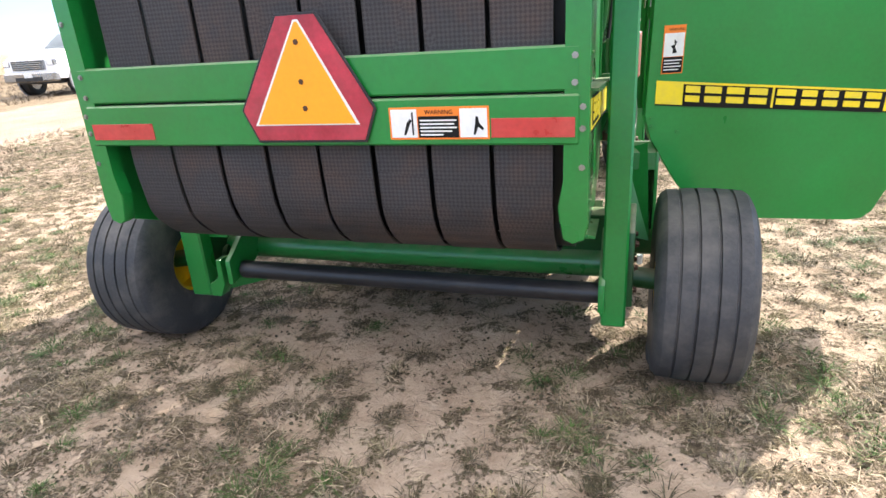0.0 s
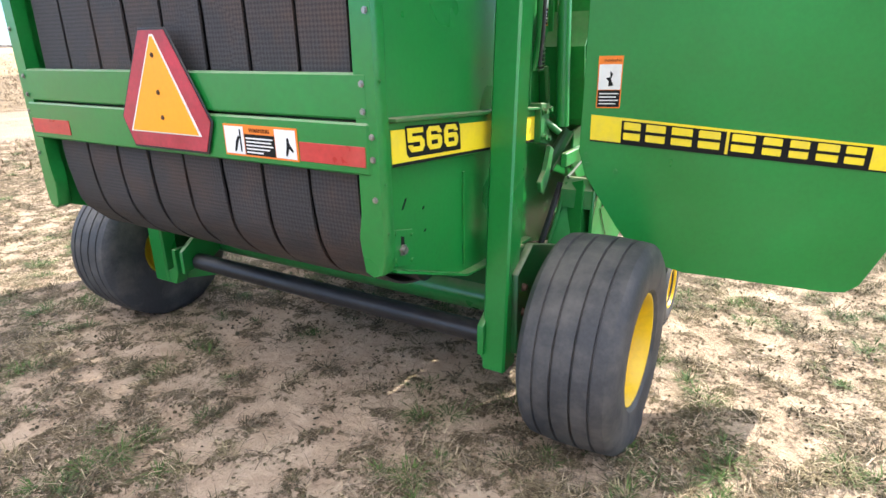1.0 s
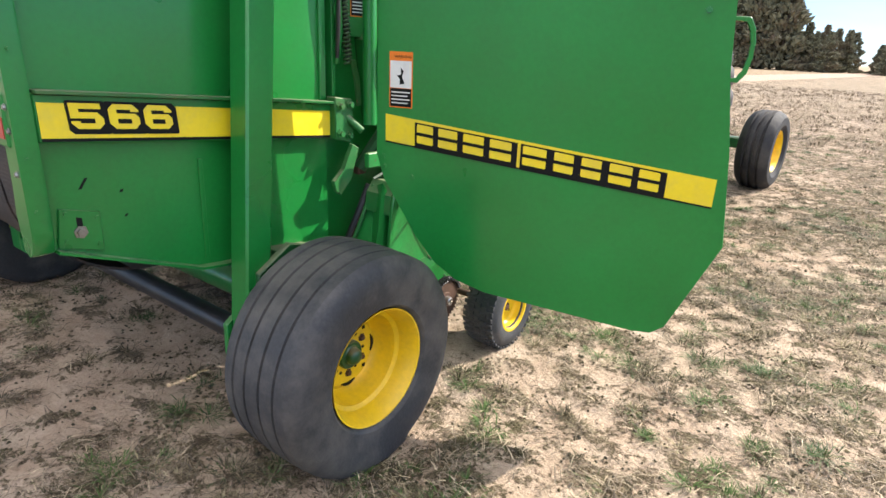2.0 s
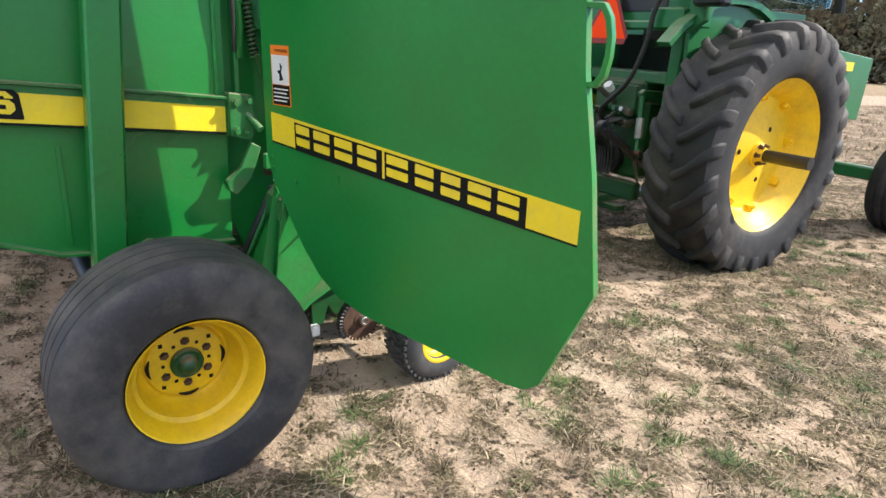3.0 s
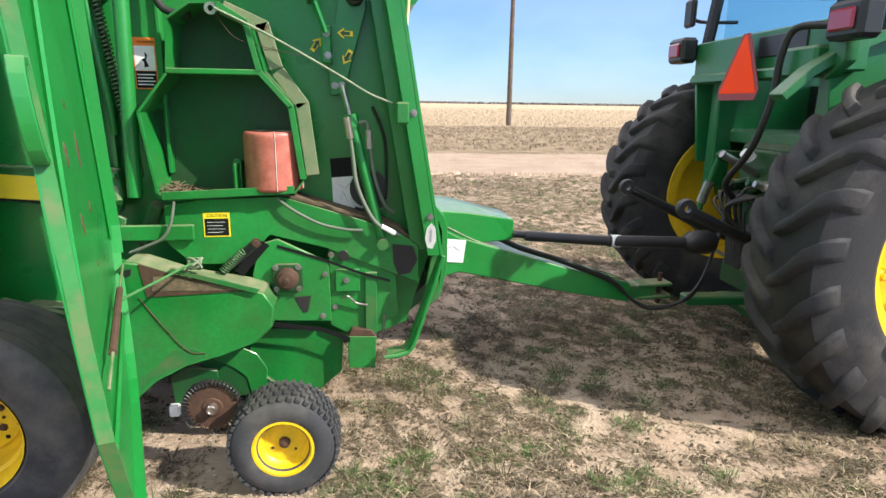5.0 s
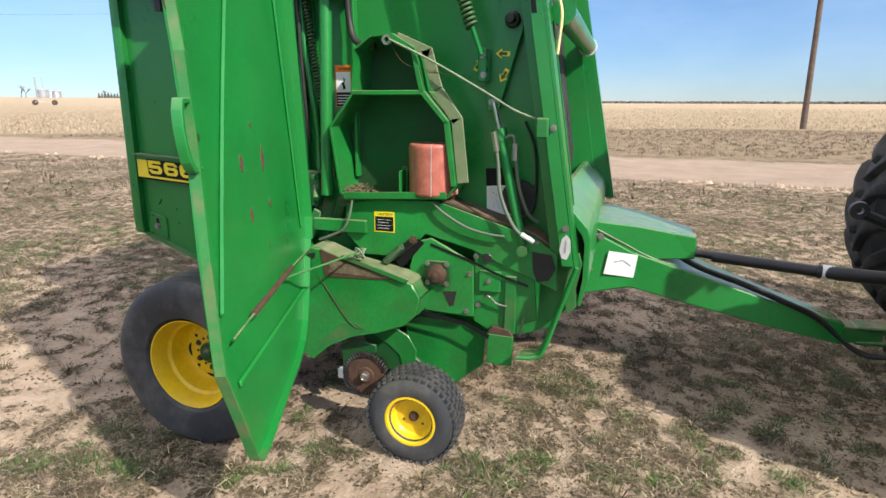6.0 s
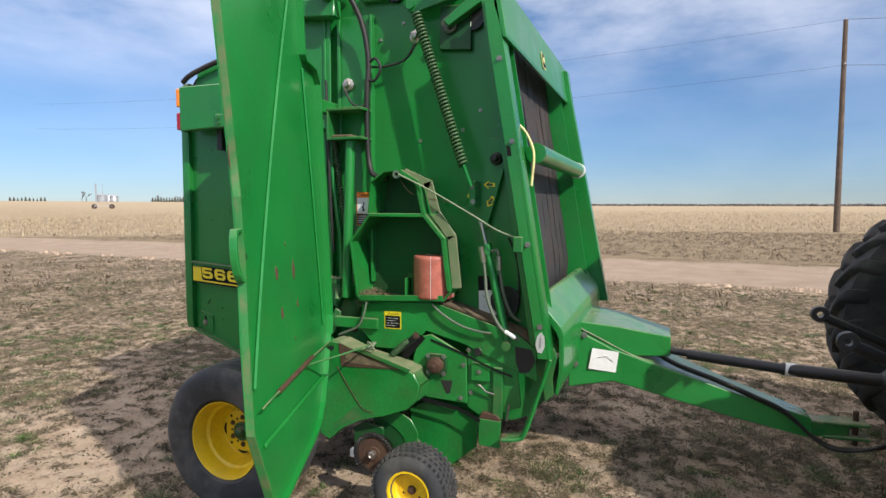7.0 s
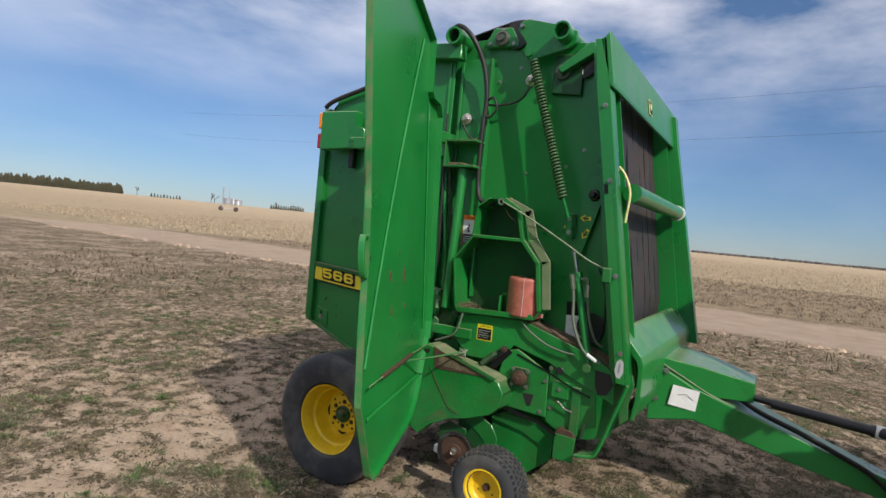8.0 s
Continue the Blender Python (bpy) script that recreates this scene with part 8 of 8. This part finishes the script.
def blade(V, F, p, d, ln, w, bend):
    side = Vector((-d.y, d.x, 0)).normalized() * w if abs(d.x) + abs(d.y) > 1e-4 else Vector((w, 0, 0))
    mid = p + d * ln * 0.55
    tip = p + d * ln + Vector((d.x, d.y, -0.6)) * ln * bend
    i = len(V)
    V += [tuple(p - side), tuple(p + side), tuple(mid + side * 0.8), tuple(mid - side * 0.8), tuple(tip)]
    F += [(i, i + 1, i + 2, i + 3), (i + 3, i + 2, i + 4)]


def tuft(V, F, x, y, z, r):
    """A low spreading bunch of short blades."""
    n, k = r.randint(26, 60), r.uniform(0.7, 1.5)
    lean_a = r.random() * 6.283
    for _ in range(n):
        a, o = r.random() * 6.283, abs(r.gauss(0, 0.028)) * k
        h = r.uniform(0.35, 1.2)
        d = Vector((math.cos(a) * h + 0.3 * math.cos(lean_a), math.sin(a) * h + 0.3 * math.sin(lean_a), r.uniform(0.25, 0.75))).normalized()
        blade(V, F, Vector((x + math.cos(a) * o, y + math.sin(a) * o, z - 0.004)), d, r.uniform(0.018, 0.048) * k, r.uniform(0.0011, 0.0024), r.uniform(0.2, 0.6))


def green_tuft(V, F, x, y, z, r):
    """A small clump of several bunches growing together."""
    for _ in range(r.randint(1, 3)):
        tuft(V, F, x + r.gauss(0, 0.035), y + r.gauss(0, 0.035), z, r)


def mat_straw(V, F, x, y, z, r):
    """Dead blades lying over one another, arched a little off the sand."""
    a0 = r.random() * 6.283
    for _ in range(r.randint(5, 10)):
        a = a0 + r.gauss(0, 0.9)
        p = Vector((x + r.gauss(0, 0.04), y + r.gauss(0, 0.04), z + r.uniform(-0.003, 0.010)))
        d = Vector((math.cos(a), math.sin(a), r.uniform(0.02, 0.5))).normalized()
        blade(V, F, p, d, r.uniform(0.018, 0.07), r.uniform(0.0010, 0.0024), r.uniform(0.1, 0.7))


def leaf_crumbs(V, F, x, y, z, r):
    """Small dark broken leaves and clods on the mat."""
    for _ in range(r.randint(2, 5)):
        xx, yy, s2, i = x + r.gauss(0, 0.05), y + r.gauss(0, 0.05), r.uniform(0.004, 0.011), len(V)
        t = r.random() * 6.283
        V += [(xx + s2 * math.cos(t + q) * r.uniform(0.6, 1.3), yy + s2 * math.sin(t + q) * r.uniform(0.6, 1.3), z + r.uniform(-0.002, 0.003)) for q in (0, 1.57, 3.14, 4.71)]
        V.append((xx, yy, z + s2 * r.uniform(0.5, 1.1)))
        F += [(i + k, i + (k + 1) % 4, i + 4) for k in range(4)]


NEAR, WIDE = (-3.6, 5.2, -3.6, 6.5), (-8.5, 8.5, -9.0, 14.0)
outside = lambda x, y: not (NEAR[0] < x < NEAR[1] and NEAR[2] < y < NEAR[3])


def on_mat(lo, spread, area, patch=None):
    """Keep a spot where the old grass is thick enough, thinned further by a patch noise."""
    def test(x, y, r):
        if area is WIDE and not outside(x, y):
            return False
        if patch and noise.noise(Vector((x * patch[0], y * patch[0], patch[1]))) + r.uniform(-0.2, 0.2) < patch[2]:
            return False
        return thatch(x, y) + r.gauss(0, spread) > lo
    return test


for area, k in ((NEAR, 1.0), (WIDE, 1.6)):
    cover("grass_tufts", "short green grass tufts on sandy soil", M_grass, int(3600 * k), area, green_tuft, 1, on_mat(-0.02, 0.15, area, (0.9, 2.0, -0.15)))
    cover("dry_grass", "dry straw-coloured grass tufts on sandy soil", M_straw_dull, int(2600 * k), area, tuft, 2, on_mat(0.0, 0.15, area))
    cover("brown_weeds", "low brown and olive weed clumps on sandy soil", M_weed, int(6500 * k), area, tuft, 21, on_mat(0.05, 0.12, area))
    cover("straw_litter", "weathered dead grass matted on sandy soil", M_straw_grey, int(36000 * k), area, mat_straw, 3, on_mat(0.02, 0.12, area))
    cover("pale_straw", "scattered pale straw on sandy soil", M_straw, int(12000 * k), area, mat_straw, 4, on_mat(0.0, 0.35, area))
    cover("leaf_crumbs", "dark broken leaves and crumbs on sandy soil", M_weed, int(24000 * k), area, leaf_crumbs, 14, on_mat(-0.05, 0.3, area))


def clump(V, F, x, y, z, r):
    for _ in range(9):
        a = r.random() * 6.283
        d = Vector((math.cos(a) * 0.7, math.sin(a) * 0.7, r.uniform(0.4, 1.0))).normalized()
        blade(V, F, Vector((x + r.gauss(0, 0.06), y + r.gauss(0, 0.06), z)), d, r.uniform(0.08, 0.2), r.uniform(0.005, 0.010), 0.2)


cover("weed_strip", "dry weeds between the road and the stubble", M_straw_grey, 9000, (-40, -15.5, -22, 40), clump, 6, lambda x, y, r: x < road_x(y) - 3.6)
cover("yard_weeds", "sparse dry grass over the wider yard", M_straw_grey, 9000, (-9.5, 16, -14, 40), clump, 7, lambda x, y, r: not (-6 < x < 7 and -6 < y < 11.5) and x > road_x(y) + 3.2 and r.random() < 0.7)


def stalk(V, F, x, y, z, r):
    for _ in range(2):
        d = Vector((r.gauss(0, 0.15), r.gauss(0, 0.15), 1)).normalized()
        blade(V, F, Vector((x + r.gauss(0, 0.04), y, z)), d, r.uniform(0.12, 0.26), r.uniform(0.014, 0.024), 0.05)
    a = r.random() * 6.28
    blade(V, F, Vector((x, y, z + 0.03)), Vector((math.cos(a), math.sin(a), 0.25)).normalized(), r.uniform(0.3, 0.5), 0.03, 0.1)


def rows(V, F, x, y, z, r):
    stalk(V, F, round(x / 0.76) * 0.76, y, z, r)


cover("corn_stubble", "rows of cut corn stubble", M_stub, 36000, (-110, -17, -75, 70), rows, 8,
      lambda x, y, r: x + 38 + 0.72 * min(y - 2, 6) < 0 and x < road_x(y) - 4 and r.random() < math.exp(-max(0, -x - 40) / 45))


def clod(V, F, x, y, z, r):
    s, i = r.uniform(0.02, 0.09), len(V)
    V += [(x + s * math.cos(a) * r.uniform(0.7, 1.2), y + s * math.sin(a) * r.uniform(0.7, 1.2), z - 0.01) for a in (0, 1.26, 2.51, 3.77, 5.03)]
    V.append((x, y, z + s * r.uniform(0.5, 0.9)))
    F += [(i + k, i + (k + 1) % 5, i + 5) for k in range(5)]


cover("road_clods", "clods of graded sand along the road edge", M_clod, 5000, (-12, -6, -26, 26), clod, 9,
      lambda x, y, r: abs(x - road_x(y) - 3.0 - 0.2 * math.sin(y)) < 0.35 and noise.noise(Vector((0, y * 0.6, 4.0))) > -0.1)
